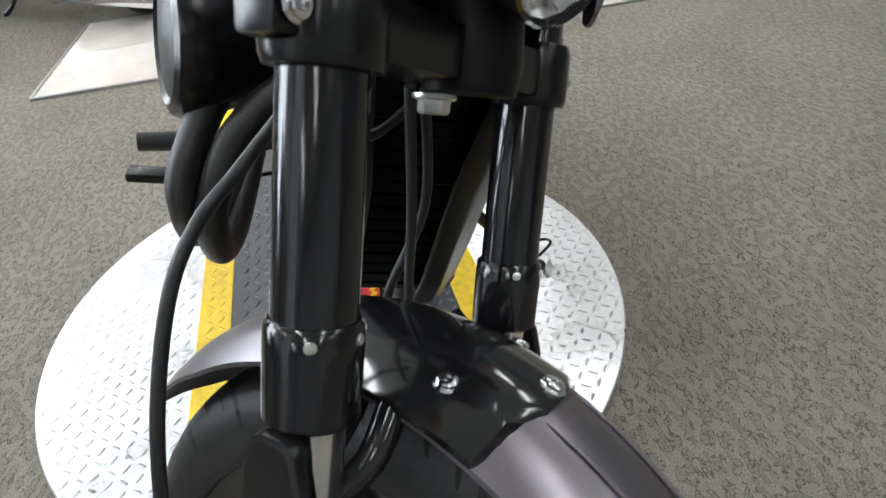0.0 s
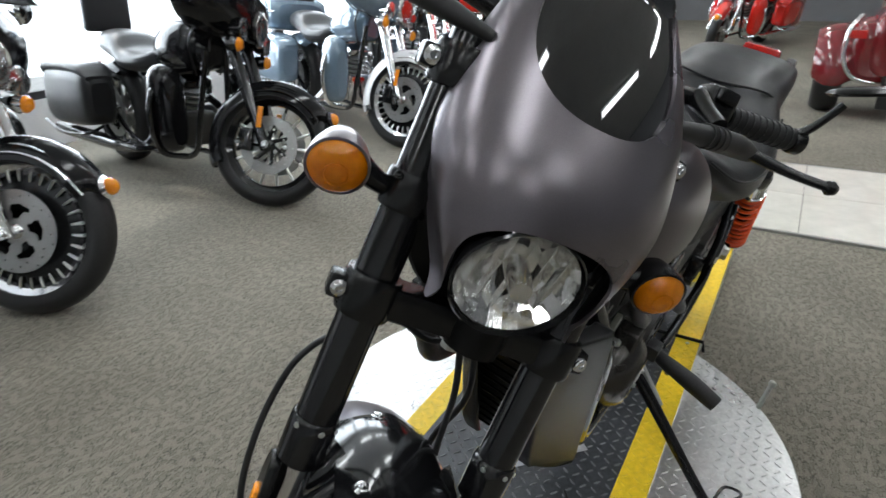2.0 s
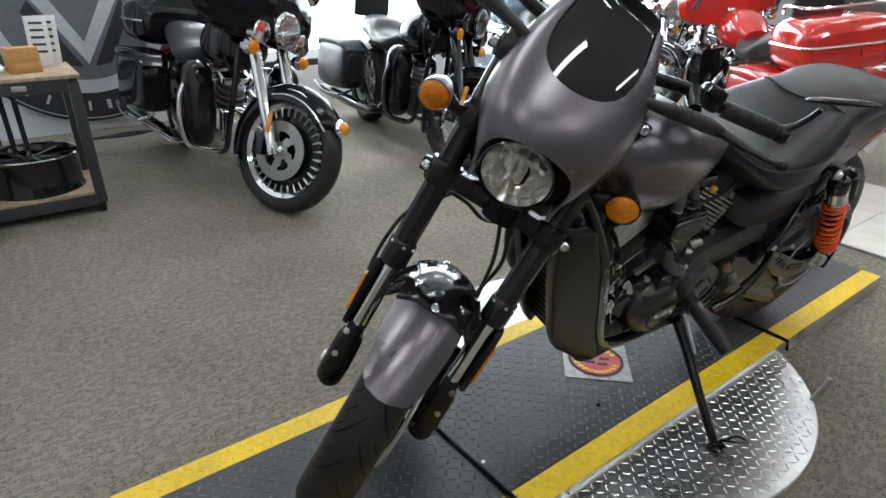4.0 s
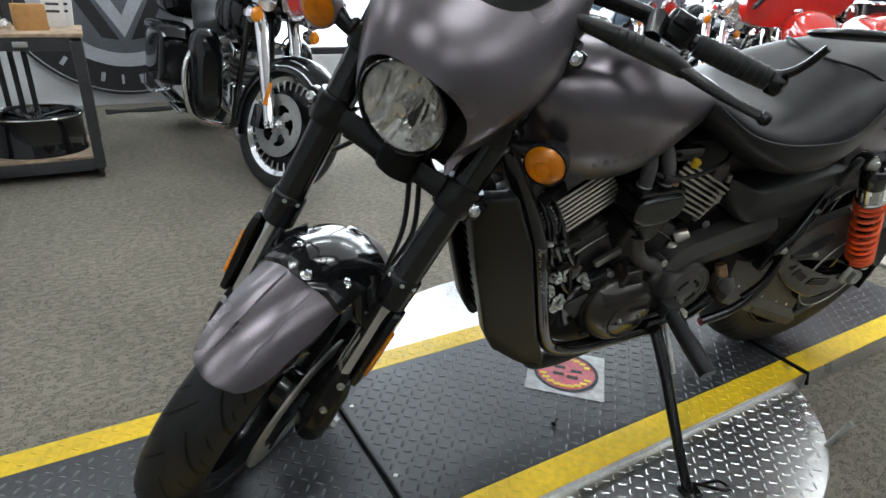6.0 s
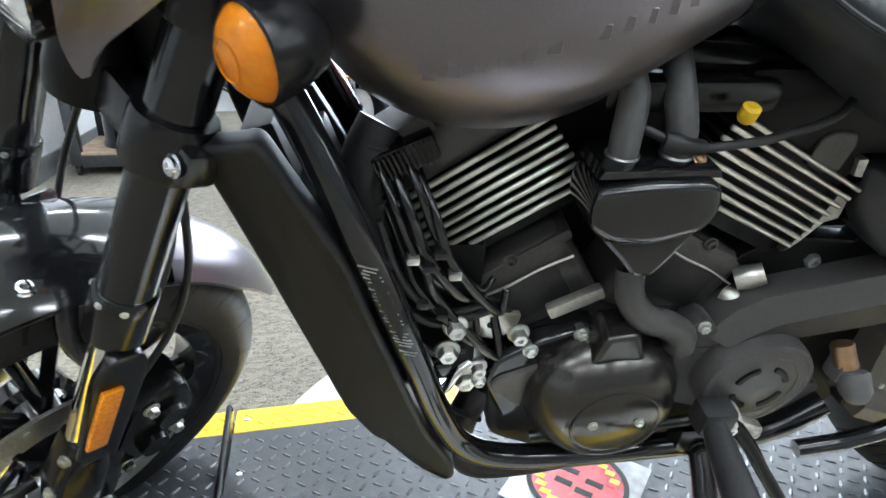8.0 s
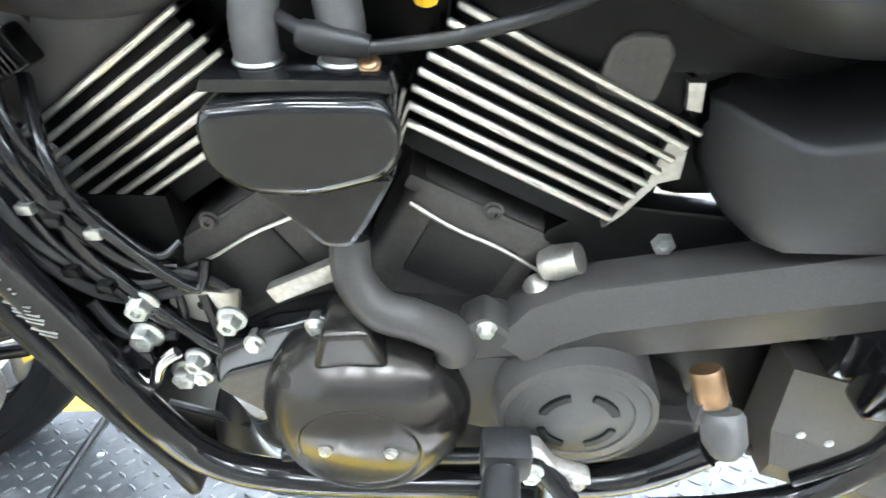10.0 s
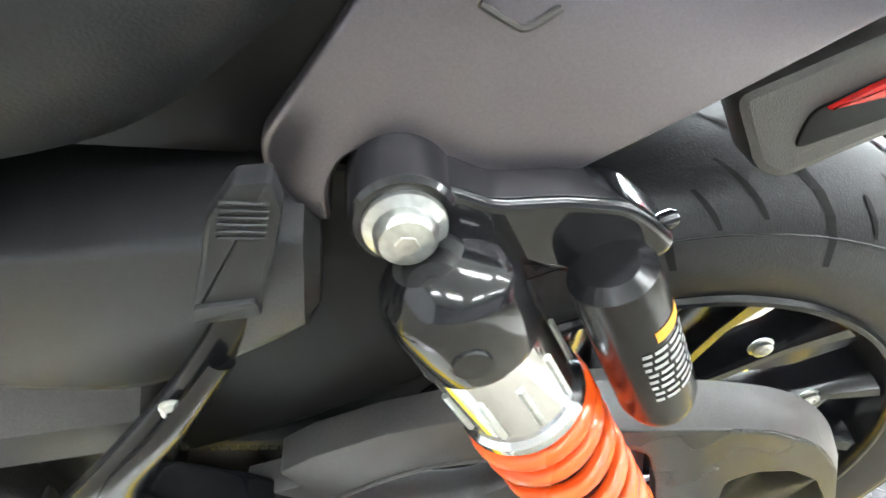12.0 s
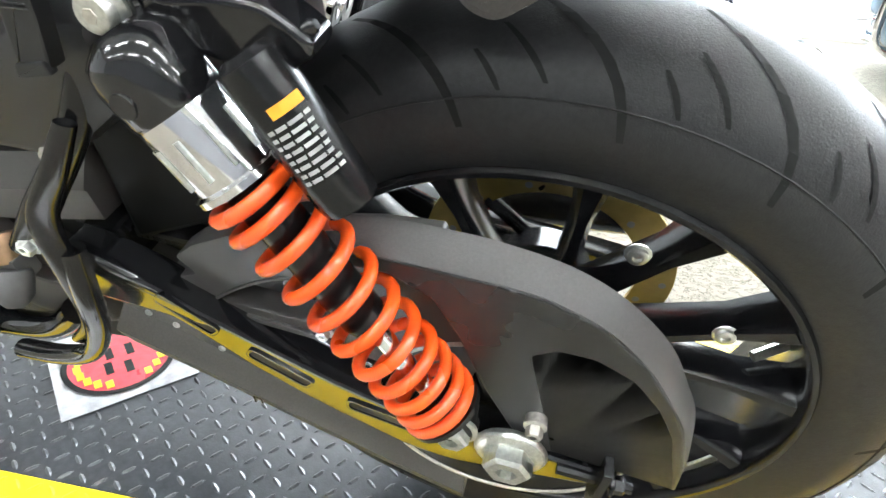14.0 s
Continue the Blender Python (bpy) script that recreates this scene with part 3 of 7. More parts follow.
# ---- the motorcycle on the turntable ----
BIKE = Matrix.Translation((0.861, 0.0901, 0.0)) @ pose(0, 0, 0, 14.0, 0, -4.8)
FORK = Matrix.Translation((-1.2278, 0.0164, 0.7267)) @ pose(0, 0, 0, 0, 24.9, 0) @ pose(0, 0, 0, 0, 0, 43.4)
bike = thing("motorcycle", "satin charcoal cruiser motorcycle with orange rear springs leaning on its stand", "motorcycle", BIKE)
L = (0, -1, 0)  # towards the bike's left side


def tyre_profile(R, half, bead, depth):
    """Cross-section of a tyre as (radius, side) rows, round a hoop."""
    rows = []
    for k in range(17):
        a = math.pi * k / 16
        side = -half * math.cos(a)
        rows.append((bead + (R - bead) * math.sin(a) ** 0.62 if 0 < k < 16 else bead, side * (0.82 if k in (0, 16) else 1)))
    return rows + [(bead - 0.004, half * 0.6), (bead - 0.004, -half * 0.6)]


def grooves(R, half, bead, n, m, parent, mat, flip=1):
    """Curved tread grooves as flat dark strips just proud of the rubber, their shade painted."""
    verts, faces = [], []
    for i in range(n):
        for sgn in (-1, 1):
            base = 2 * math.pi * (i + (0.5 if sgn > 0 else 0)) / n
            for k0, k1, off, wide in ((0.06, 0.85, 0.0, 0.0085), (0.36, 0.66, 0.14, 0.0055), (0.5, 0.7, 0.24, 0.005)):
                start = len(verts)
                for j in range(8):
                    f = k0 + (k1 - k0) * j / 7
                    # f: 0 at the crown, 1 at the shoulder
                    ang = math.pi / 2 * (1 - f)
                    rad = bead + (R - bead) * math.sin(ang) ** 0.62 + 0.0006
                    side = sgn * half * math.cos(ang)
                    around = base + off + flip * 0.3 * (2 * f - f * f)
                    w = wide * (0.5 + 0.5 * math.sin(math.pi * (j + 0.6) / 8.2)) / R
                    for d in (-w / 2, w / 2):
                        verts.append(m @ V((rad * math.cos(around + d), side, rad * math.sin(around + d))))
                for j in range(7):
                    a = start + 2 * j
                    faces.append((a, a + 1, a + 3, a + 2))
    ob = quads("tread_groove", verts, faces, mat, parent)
    return tagged(ob, "curved tread grooves painted as dark shade", kind="stuff")


# ---- front wheel and fork ----
FW = FORK @ Matrix.Translation((0.03, 0, -0.538))
RIM_F = part("front_wheel", lathe([(0.222, -0.045), (0.228, -0.05), (0.224, -0.04), (0.205, -0.03), (0.2, 0), (0.205, 0.03), (0.224, 0.04), (0.228, 0.05), (0.222, 0.045), (0.196, 0.028), (0.192, 0), (0.196, -0.028)], axis=(0, 1, 0), seg=64, closed=True), gloss_black, bike, "gloss black cast front wheel", m=FW)
part("tyre", lathe(tyre_profile(0.302, 0.058, 0.222, 0), axis=(0, 1, 0), seg=72, closed=True), rubber, RIM_F, "black road tyre", m=FW)
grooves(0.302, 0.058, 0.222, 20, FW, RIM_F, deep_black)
for k in range(7):
    a = 2 * math.pi * k / 7
    for d in (-0.14, 0.14):
        c0, c1 = V((0.04 * math.cos(a), 0, 0.04 * math.sin(a))), V((0.198 * math.cos(a + d), 0, 0.198 * math.sin(a + d)))
        part("spoke", tube([c0, (c0 + c1) / 2, c1], [0.014, 0.011, 0.013], 8, n=2, flat=0.8), gloss_black, RIM_F, m=FW)
part("hub", lathe([(0.02, -0.06), (0.045, -0.055), (0.05, -0.03), (0.038, -0.02), (0.038, 0.02), (0.05, 0.03), (0.045, 0.055), (0.02, 0.06)], axis=(0, 1, 0), seg=28), gloss_black, RIM_F, m=FW)


def brake_disc(R, m, parent, mat, y):
    bm = lathe([(R * 0.72, y), (R, y), (R, y + 0.005), (R * 0.72, y + 0.005)], axis=(0, 1, 0), seg=56, closed=True)
    ob = part("brake_disc", bm, mat, parent, "drilled brake disc", m=m)
    holes = []
    for k in range(24):
        a = 2 * math.pi * k / 24
        rr = R * (0.79 if k % 2 else 0.92)
        holes.append(lathe([(0.0, 0), (0.0042, 0.0), (0.0042, 0.0004), (0.0, 0.0004)], (rr * math.cos(a), y - 0.0005, rr * math.sin(a)), (0, -1, 0), 8))
    tagged(part("drilling", join(*holes), white_mark, ob, m=m), "small round disc drillings", kind="stuff")
    for k in range(6):
        a = 2 * math.pi * k / 6
        part("carrier", tube([(0.045 * math.cos(a), y + 0.002, 0.045 * math.sin(a)), (R * 0.76 * math.cos(a + 0.2), y + 0.002, R * 0.76 * math.sin(a + 0.2))], 0.008, 8, flat=0.4), satin_black, ob, m=m)
    return ob


brake_disc(0.15, FW, RIM_F, bare_alloy, -0.08)
for s in (-1, 1):
    y = 0.122 * s
    leg = part("fork_leg", lathe([(0.0258, -0.175), (0.0263, -0.17), (0.0258, -0.165), (0.0258, 0.262), (0.0245, 0.27), (0.025, 0.30), (0.018, 0.303)], (0, y, 0), (0, 0, 1), 32), fork_black, bike, "black upside-down fork tube", m=FORK)
    part("collar", lathe([(0.027, -0.225), (0.0295, -0.222), (0.030, -0.18), (0.0295, -0.166), (0.027, -0.163)], (0, y, 0), (0, 0, 1), 32), fork_black, leg, "black fork seal collar", m=FORK)
    for a in (2.3, 3.4, 4.2):
        part("collar_screw", bolt((0.0292 * math.cos(a), y + 0.0292 * math.sin(a), -0.172), (math.cos(a), math.sin(a), 0), 0.003, 0.002), zinc, leg, m=FORK)
    part("slider", lathe([(0.021, -0.5), (0.021, -0.222)], (0, y, 0), (0, 0, 1), 28), chrome, leg, "polished inner fork tube", m=FORK)
    part("axle_lug", join(
        lathe([(0.024, -0.565), (0.03, -0.555), (0.032, -0.52), (0.03, -0.44), (0.024, -0.42)], (0.004, y, 0), (0, 0, 1), 24),
        plate([(-0.02, -0.56), (0.05, -0.56), (0.052, -0.49), (0.028, -0.40), (-0.02, -0.38), (-0.032, -0.46)], y - 0.018, y + 0.018, 0.006, 0.01)), satin_black, leg, "black cast axle lug", m=FORK)
    part("axle_nut", hexnut((0.028, y + s * 0.026, -0.53), (0, s, 0), 0.013, 0.014), zinc, leg, "zinc plated axle nut", m=FORK)
    for x, k, z in ((-0.024, 0.012, -0.41), (-0.03, 0.01, -0.47)):
        part("pinch_bolt", bolt((x, y + s * k, z), (-1, s * 0.4, 0), 0.006, 0.006), zinc, leg, m=FORK)
    part("fork_guard", plate([(-0.022, -0.40), (0.02, -0.4), (0.024, -0.25), (0.012, -0.225), (-0.02, -0.225), (-0.03, -0.26)], y + s * 0.02, y + s * 0.034, 0.005, 0.01), satin_black, leg, m=FORK)
    part("side_reflector", box((-0.012, y + s * 0.0365, -0.315), (0.022, 0.007, 0.095), 0.003), amber_solid, leg, "amber side reflector", m=FORK)
# calliper on the left leg
cal = part("brake_calliper", join(
    plate([(0.05, -0.54), (0.13, -0.51), (0.15, -0.43), (0.12, -0.37), (0.06, -0.4)], -0.118, -0.058, 0.01, 0.02),
    lathe([(0.018, 0), (0.02, 0.004), (0.018, 0.012)], (0.1, -0.118, -0.485), L, 18), lathe([(0.018, 0), (0.02, 0.004), (0.018, 0.012)], (0.11, -0.118, -0.43), L, 18)), satin_black, bike, "black front brake calliper", m=FORK)
for x, z in ((0.072, -0.515), (0.08, -0.405), (0.13, -0.47)):
    part("calliper_bolt", hexnut((x, -0.119, z), L, 0.0078, 0.01), zinc, cal, m=FORK)

# clamps
for z, thick, name in ((0.0, 0.038, "lower_clamp"), (0.262, 0.032, "upper_clamp")):
    bm = join(
        plate([(-0.026, -0.155), (0.026, -0.155), (0.034, -0.05), (0.045, 0), (0.034, 0.05), (0.026, 0.155), (-0.026, 0.155), (-0.02, 0.05), (-0.022, 0), (-0.02, -0.05)], -thick / 2, thick / 2, 0.006, 0.02),
        )
    bm.transform(Matrix(((1, 0, 0, 0), (0, 0, 1, 0), (0, 1, 0, z), (0, 0, 0, 1))))
    for s in (-1, 1):
        bm = join(bm, lathe([(0.0325, z - thick / 2 - 0.006), (0.0345, z - thick / 2), (0.0345, z + thick / 2), (0.0325, z + thick / 2 + 0.006)], (0, 0.122 * s, 0), (0, 0, 1), 32),
                  box((0.0, 0.153 * s, z), (0.03, 0.034, thick * 0.8), 0.006))
    clamp = part(name, bm, satin_black, bike, "black cast fork clamp", m=FORK)
    for s in (-1, 1):
        part("clamp_bolt", bolt((-0.017, 0.158 * s, z), (-1, 0, 0), 0.0075, 0.006), chrome, clamp, "bright socket head bolt", m=FORK)
part("stem_nut", hexnut((0.012, 0, -0.027), (0, 0, -1), 0.012, 0.014), zinc, bike, "zinc plated stem bolt", m=FORK)
part("steering_head", lathe([(0.034, -0.02), (0.037, 0.0), (0.033, 0.06), (0.033, 0.2), (0.037, 0.25), (0.034, 0.27)], (-1.225, 0, 0.72), (0.404, 0, 0.915), 28), deep_black, bike)

# mudguard over the front tyre
def arc_shell(R, half, a0, a1, thick, n=26, k=15, crown=0.045, taper=0.75, power=2.2, tip=0.0):
    """A curved guard round a wheel's axle; angles from the rear over the top."""
    outer = []
    for i in range(n + 1):
        f = i / n
        a = radians(a0 + (a1 - a0) * f)
        end = min(f, 1 - f) * 2
        w = half * (taper + (1 - taper) * min(1, end * 2.2))
        if tip:
            # the ends are rounded off like a tongue
            w *= max(1 - (1 - min(end / tip, 1.0)) ** 2.6, 0.0) ** (1 / 2.6) * 0.8 + 0.2
        else:
            w *= min(1.0, end * 8 + 0.3) ** 0.5
        ro, ri = [], []
        for j in range(k):
            s = 2 * j / (k - 1) - 1
            r = R - crown * abs(w * s / half if tip else s) ** power
            for row, rr in ((ro, r), (ri, r - thick)):
                row.append(V((rr * math.cos(a), w * s, rr * math.sin(a))))
        outer.append(ro + ri[::-1])
    return rings(bmesh.new(), outer)


GUARD = part("front_mudguard", arc_shell(0.343, 0.074, 33, 147.5, 0.004, n=90, crown=0.032, tip=0.2), charcoal, bike, "satin charcoal front mudguard", m=FW)
for s in (-1, 1):
    part("crease", tube([(0.341 * math.cos(a), 0.026 * s, 0.341 * math.sin(a)) for a in (radians(140.5), radians(133.5), radians(126.5), radians(120.5), radians(114.5))], [0.0006, 0.0018, 0.0022, 0.0018, 0.0006], 6), charcoal, GUARD, m=FW)
brace = part("mudguard_brace", arc_shell(0.3475, 0.0775, 77, 114, 0.005, n=16, taper=1.0, crown=0.03), gloss_black, bike, "gloss black mudguard brace between the fork legs", m=FW)
for s in (-1, 1):
    part("brace_arm", join(tube([(-0.01, 0.066 * s, 0.318), (-0.02, 0.084 * s, 0.30), (-0.022, 0.104 * s, 0.275)], [0.022, 0.017, 0.012], 12, flat=0.55),
                           tube([(-0.05, 0.066 * s, 0.308), (-0.05, 0.088 * s, 0.275), (-0.03, 0.106 * s, 0.245)], [0.012, 0.011, 0.01], 10)), gloss_black, brace, m=FW)
for a, y in ((103.7, 0.05), (112.3, -0.002), (104, -0.052), (80, 0.02)):
    a = radians(a)
    out = V((math.cos(a), y * 4, math.sin(a))).normalized()
    base = V((math.cos(a), 0, math.sin(a))) * (0.3465 - 0.03 * (abs(y) / 0.0715) ** 2.2) + V((0, y, 0))
    part("brace_screw", bolt(base, out, 0.0075, 0.006), chrome, brace, "bright socket screw", m=FW)

# head lamp, fairing, screen
HL = FORK @ Matrix.Translation((-0.088, 0.0, 0.083)) @ pose(0, 0, 0, 0, -23.8, 0) @ Matrix.Scale(1.1, 4)
# backing plate added to keep the bright floor out of the lamp gap
part("lamp_gap_backing", lathe([(0.0, -0.075), (0.10, -0.072), (0.104, -0.066), (0.10, -0.062), (0.07, -0.06)], axis=(-1, 0, 0), seg=40), deep_black, bike, "added black plate darkening the gap behind the headlamp", m=HL)
lamp = part("headlamp", lathe([(0.01, -0.11), (0.05, -0.09), (0.063, -0.04), (0.0655, -0.004), (0.0655, 0.002), (0.0635, 0.004), (0.0625, -0.002), (0.0625, -0.012), (0.062, -0.04), (0.046, -0.085), (0.01, -0.1)], axis=(-1, 0, 0), seg=40, closed=True), gloss_black, bike, "black headlamp bowl", m=HL)
part("reflector", lathe([(0.008, -0.052), (0.02, -0.049), (0.032, -0.042), (0.043, -0.032), (0.053, -0.02), (0.0615, -0.004), (0.0605, -0.003), (0.0505, -0.018), (0.041, -0.0285), (0.0305, -0.038), (0.019, -0.045), (0.0, -0.048)], axis=(-1, 0, 0), seg=22), reflector, lamp, "bright faceted reflector", smooth=False, m=HL)
part("bulb_shield", join(lathe([(0.0, 0.014), (0.011, 0.012), (0.0125, 0.0), (0.0125, -0.03)], (0, 0.0, 0.004), (-1, 0, 0), 18)), chrome, lamp, m=HL)
for k in range(5):
    y = -0.04 + 0.02 * k
    h = math.sqrt(max(0.0575 ** 2 - y * y, 0)) * 0.8
    part("reflector_rib", box((0.022, y, 0), (0.012, 0.0012, 2 * h), 0.0004, seg=1), reflector, lamp, m=HL)
part("lens", lathe([(0.0, 0.016), (0.022, 0.0145), (0.042, 0.0095), (0.056, 0.003), (0.0625, -0.002), (0.0615, -0.004), (0.055, 0.0005), (0.041, 0.007), (0.022, 0.012), (0.0, 0.0135)], axis=(-1, 0, 0), seg=40), clear, lamp, "clear domed headlamp glass", m=HL).visible_shadow = False


def flowing(z, zs, ys):
    """Smooth curve through rows (no kinks)."""
    k = max(i for i in range(len(zs) - 1) if z >= zs[i] or i == 0)
    slope = [(ys[min(i + 1, len(zs) - 1)] - ys[max(i - 1, 0)]) / (zs[min(i + 1, len(zs) - 1)] - zs[max(i - 1, 0)]) for i in (k, k + 1)]
    h = zs[k + 1] - zs[k]
    t = min(max((z - zs[k]) / h, 0), 1)
    return (2 * t ** 3 - 3 * t * t + 1) * ys[k] + (t ** 3 - 2 * t * t + t) * h * slope[0] + (3 * t * t - 2 * t ** 3) * ys[k + 1] + (t ** 3 - t * t) * h * slope[1]


def fairing_point(s, t):
    """Surface of the bikini fairing; s across (-1..1), t up (0..1)."""
    z = 0.062 + 0.353 * t
    half = flowing(z, [0.062, 0.13, 0.19, 0.27, 0.33, 0.415], [0.098, 0.128, 0.145, 0.140, 0.124, 0.092])
    nose = flowing(z, [0.062, 0.13, 0.19, 0.26, 0.33, 0.415], [-0.105, -0.122, -0.118, -0.088, -0.052, 0.0])
    back = flowing(z, [0.062, 0.13, 0.19, 0.33, 0.415], [-0.05, -0.03, -0.018, 0.005, 0.04])
    bow = abs(s) ** 2.1
    x = nose + (back - nose) * bow
    y = half * math.sin(s * math.pi / 2 * 0.96) / math.sin(math.pi / 2 * 0.96)
    # the cheeks fold in behind a slanting crease
    line = 0.66 + 0.34 * t / 0.5
    f = min(max((abs(s) - line) / 0.05, 0), 1)
    fold = f * f * (3 - 2 * f) * min(1, max(0.5 - t, 0) / 0.12)
    return V((x + 0.009 * fold, y * (1 - 0.05 * fold), z))


def fairing_mesh(t_of_s0, t_of_s1, lift=0.0, thick=0.004, n=44, k=30):
    bm = bmesh.new()
    grid = []
    for i in range(n + 1):
        s = -1 + 2 * i / n
        lo, hi = t_of_s0(s), t_of_s1(s)
        row = [fairing_point(s, lo + (hi - lo) * j / k) for j in range(k + 1)]
        grid.append(row)
    norm = []
    for i in range(n + 1):
        row = []
        for j in range(k + 1):
            a = grid[min(i + 1, n)][j] - grid[max(i - 1, 0)][j]
            b = grid[i][min(j + 1, k)] - grid[i][max(j - 1, 0)]
            row.append(b.cross(a).normalized())
        norm.append(row)
    sign = -1 if norm[n // 2][k // 2].x > 0 else 1
    top = [[bm.verts.new(grid[i][j] + sign * lift * norm[i][j]) for j in range(k + 1)] for i in range(n + 1)]
    low = [[bm.verts.new(grid[i][j] + sign * (lift - thick) * norm[i][j]) for j in range(k + 1)] for i in range(n + 1)]
    for g in (top, low):
        for i in range(n):
            for j in range(k):
                bm.faces.new((g[i][j], g[i + 1][j], g[i + 1][j + 1], g[i][j + 1]))
    for i in range(n):
        for j in (0, k):
            bm.faces.new((top[i][j], top[i + 1][j], low[i + 1][j], low[i][j]))
    for j in range(k):
        for i in (0, n):
            bm.faces.new((top[i][j], top[i][j + 1], low[i][j + 1], low[i][j]))
    return bm


def arch(s):
    """Lower edge: arched over the lamp, dropping into two cheeks."""
    y = abs(s)
    if y < 0.67:
        return 0.235 * math.sqrt(max(1 - (y / 0.67) ** 2.2, 0.0)) - 0.02 * (y / 0.67) ** 4
    return -0.02 - 0.06 * math.sin(math.pi * (y - 0.67) / 0.33) + 0.27 * max((y - 0.85) / 0.15, 0.0) ** 1.5


def notch(s):
    """Upper edge of the painted shell: a deep rounded cut for the screen."""
    y = min(abs(s) / 0.6, 1.0)
    return 0.555 + 0.445 * (1 - math.sqrt(max(1 - y ** 2.4, 0.0))) if y < 1 else 1.0


FAIR = FORK @ Matrix.Translation((0, -0.01, 0))
part("fairing", fairing_mesh(arch, notch), charcoal, bike, "satin charcoal bikini fairing", m=FAIR)
part("screen", fairing_mesh(lambda s: 0.5, lambda s: 0.97 + 0.1 * math.sqrt(max(1 - (s / 0.8) ** 2, 0.0)) if abs(s) < 0.8 else 0.97, lift=-0.0045, thick=0.003), smoke, bike, "dark smoked windscreen", m=FAIR)

# turn signals on stalks
FACING = V((-0.915, 0, -0.404))
for s, zc in ((-1, 0.122), (1, 0.126)):
    y, c = 0.207 * s, V((-0.022, 0.207 * s, zc))
    tl = part("turn_signal", join(
        lathe([(0.0, -0.05), (0.012, -0.048), (0.024, -0.037), (0.031, -0.016), (0.0335, 0.002), (0.0335, 0.006), (0.031, 0.007), (0.029, 0.0)], c, FACING, 36),
        ), charcoal if s > 0 else satin_black, bike, "satin bullet turn signal housing", m=FORK)
    part("stalk", join(tube([(0.0, 0.136 * s, zc - 0.006), (-0.006, 0.16 * s, zc - 0.004), (-0.008, 0.183 * s, zc + 0.004)], [0.012, 0.012, 0.015], 14),
        lathe([(0.030, zc - 0.024), (0.0315, zc - 0.02), (0.0315, zc + 0.014), (0.030, zc + 0.018)], (0, 0.122 * s, 0), (0, 0, 1), 28)), satin_black, tl, "black signal stalk and clamp ring", m=FORK)
    part("clamp_screw", bolt((-0.024, 0.146 * s, zc + 0.012), (-0.6, 0.2 * s, 0.7), 0.004, 0.004), satin_black, tl, m=FORK)
    lens = part("amber_lens", lathe([(0.0, 0.0225), (0.012, 0.021), (0.022, 0.0165), (0.0285, 0.010), (0.0312, 0.004), (0.0305, 0.0015), (0.0, 0.0012)], c, FACING, 36), amber, tl, "clear amber lens", m=FORK)
    part("reflector_dish", lathe([(0.029, 0.0006), (0.02, -0.0002), (0.012, -0.0006), (0.0, -0.0006), (0.0, -0.0012), (0.029, -0.0006)], c, FACING, 28), reflector, lens, m=FORK)
    part("lens_ring", torus(c + FACING * 0.0208, FACING, 0.0125, 0.0012, 24, 6), amber, lens, m=FORK)
    for k in range(5):
        h = -0.012 + 0.006 * k
        part("lens_rib", box((0, 0, 0), (0.0012, 2 * math.sqrt(0.0135 ** 2 - h * h), 0.0022), m=Matrix.Translation(c + FACING * 0.0022) @ pose(0, 0, 0, 0, 24, 0) @ Matrix.Translation((0, 0, h))), bare_alloy, lens, smooth=False, m=FORK)

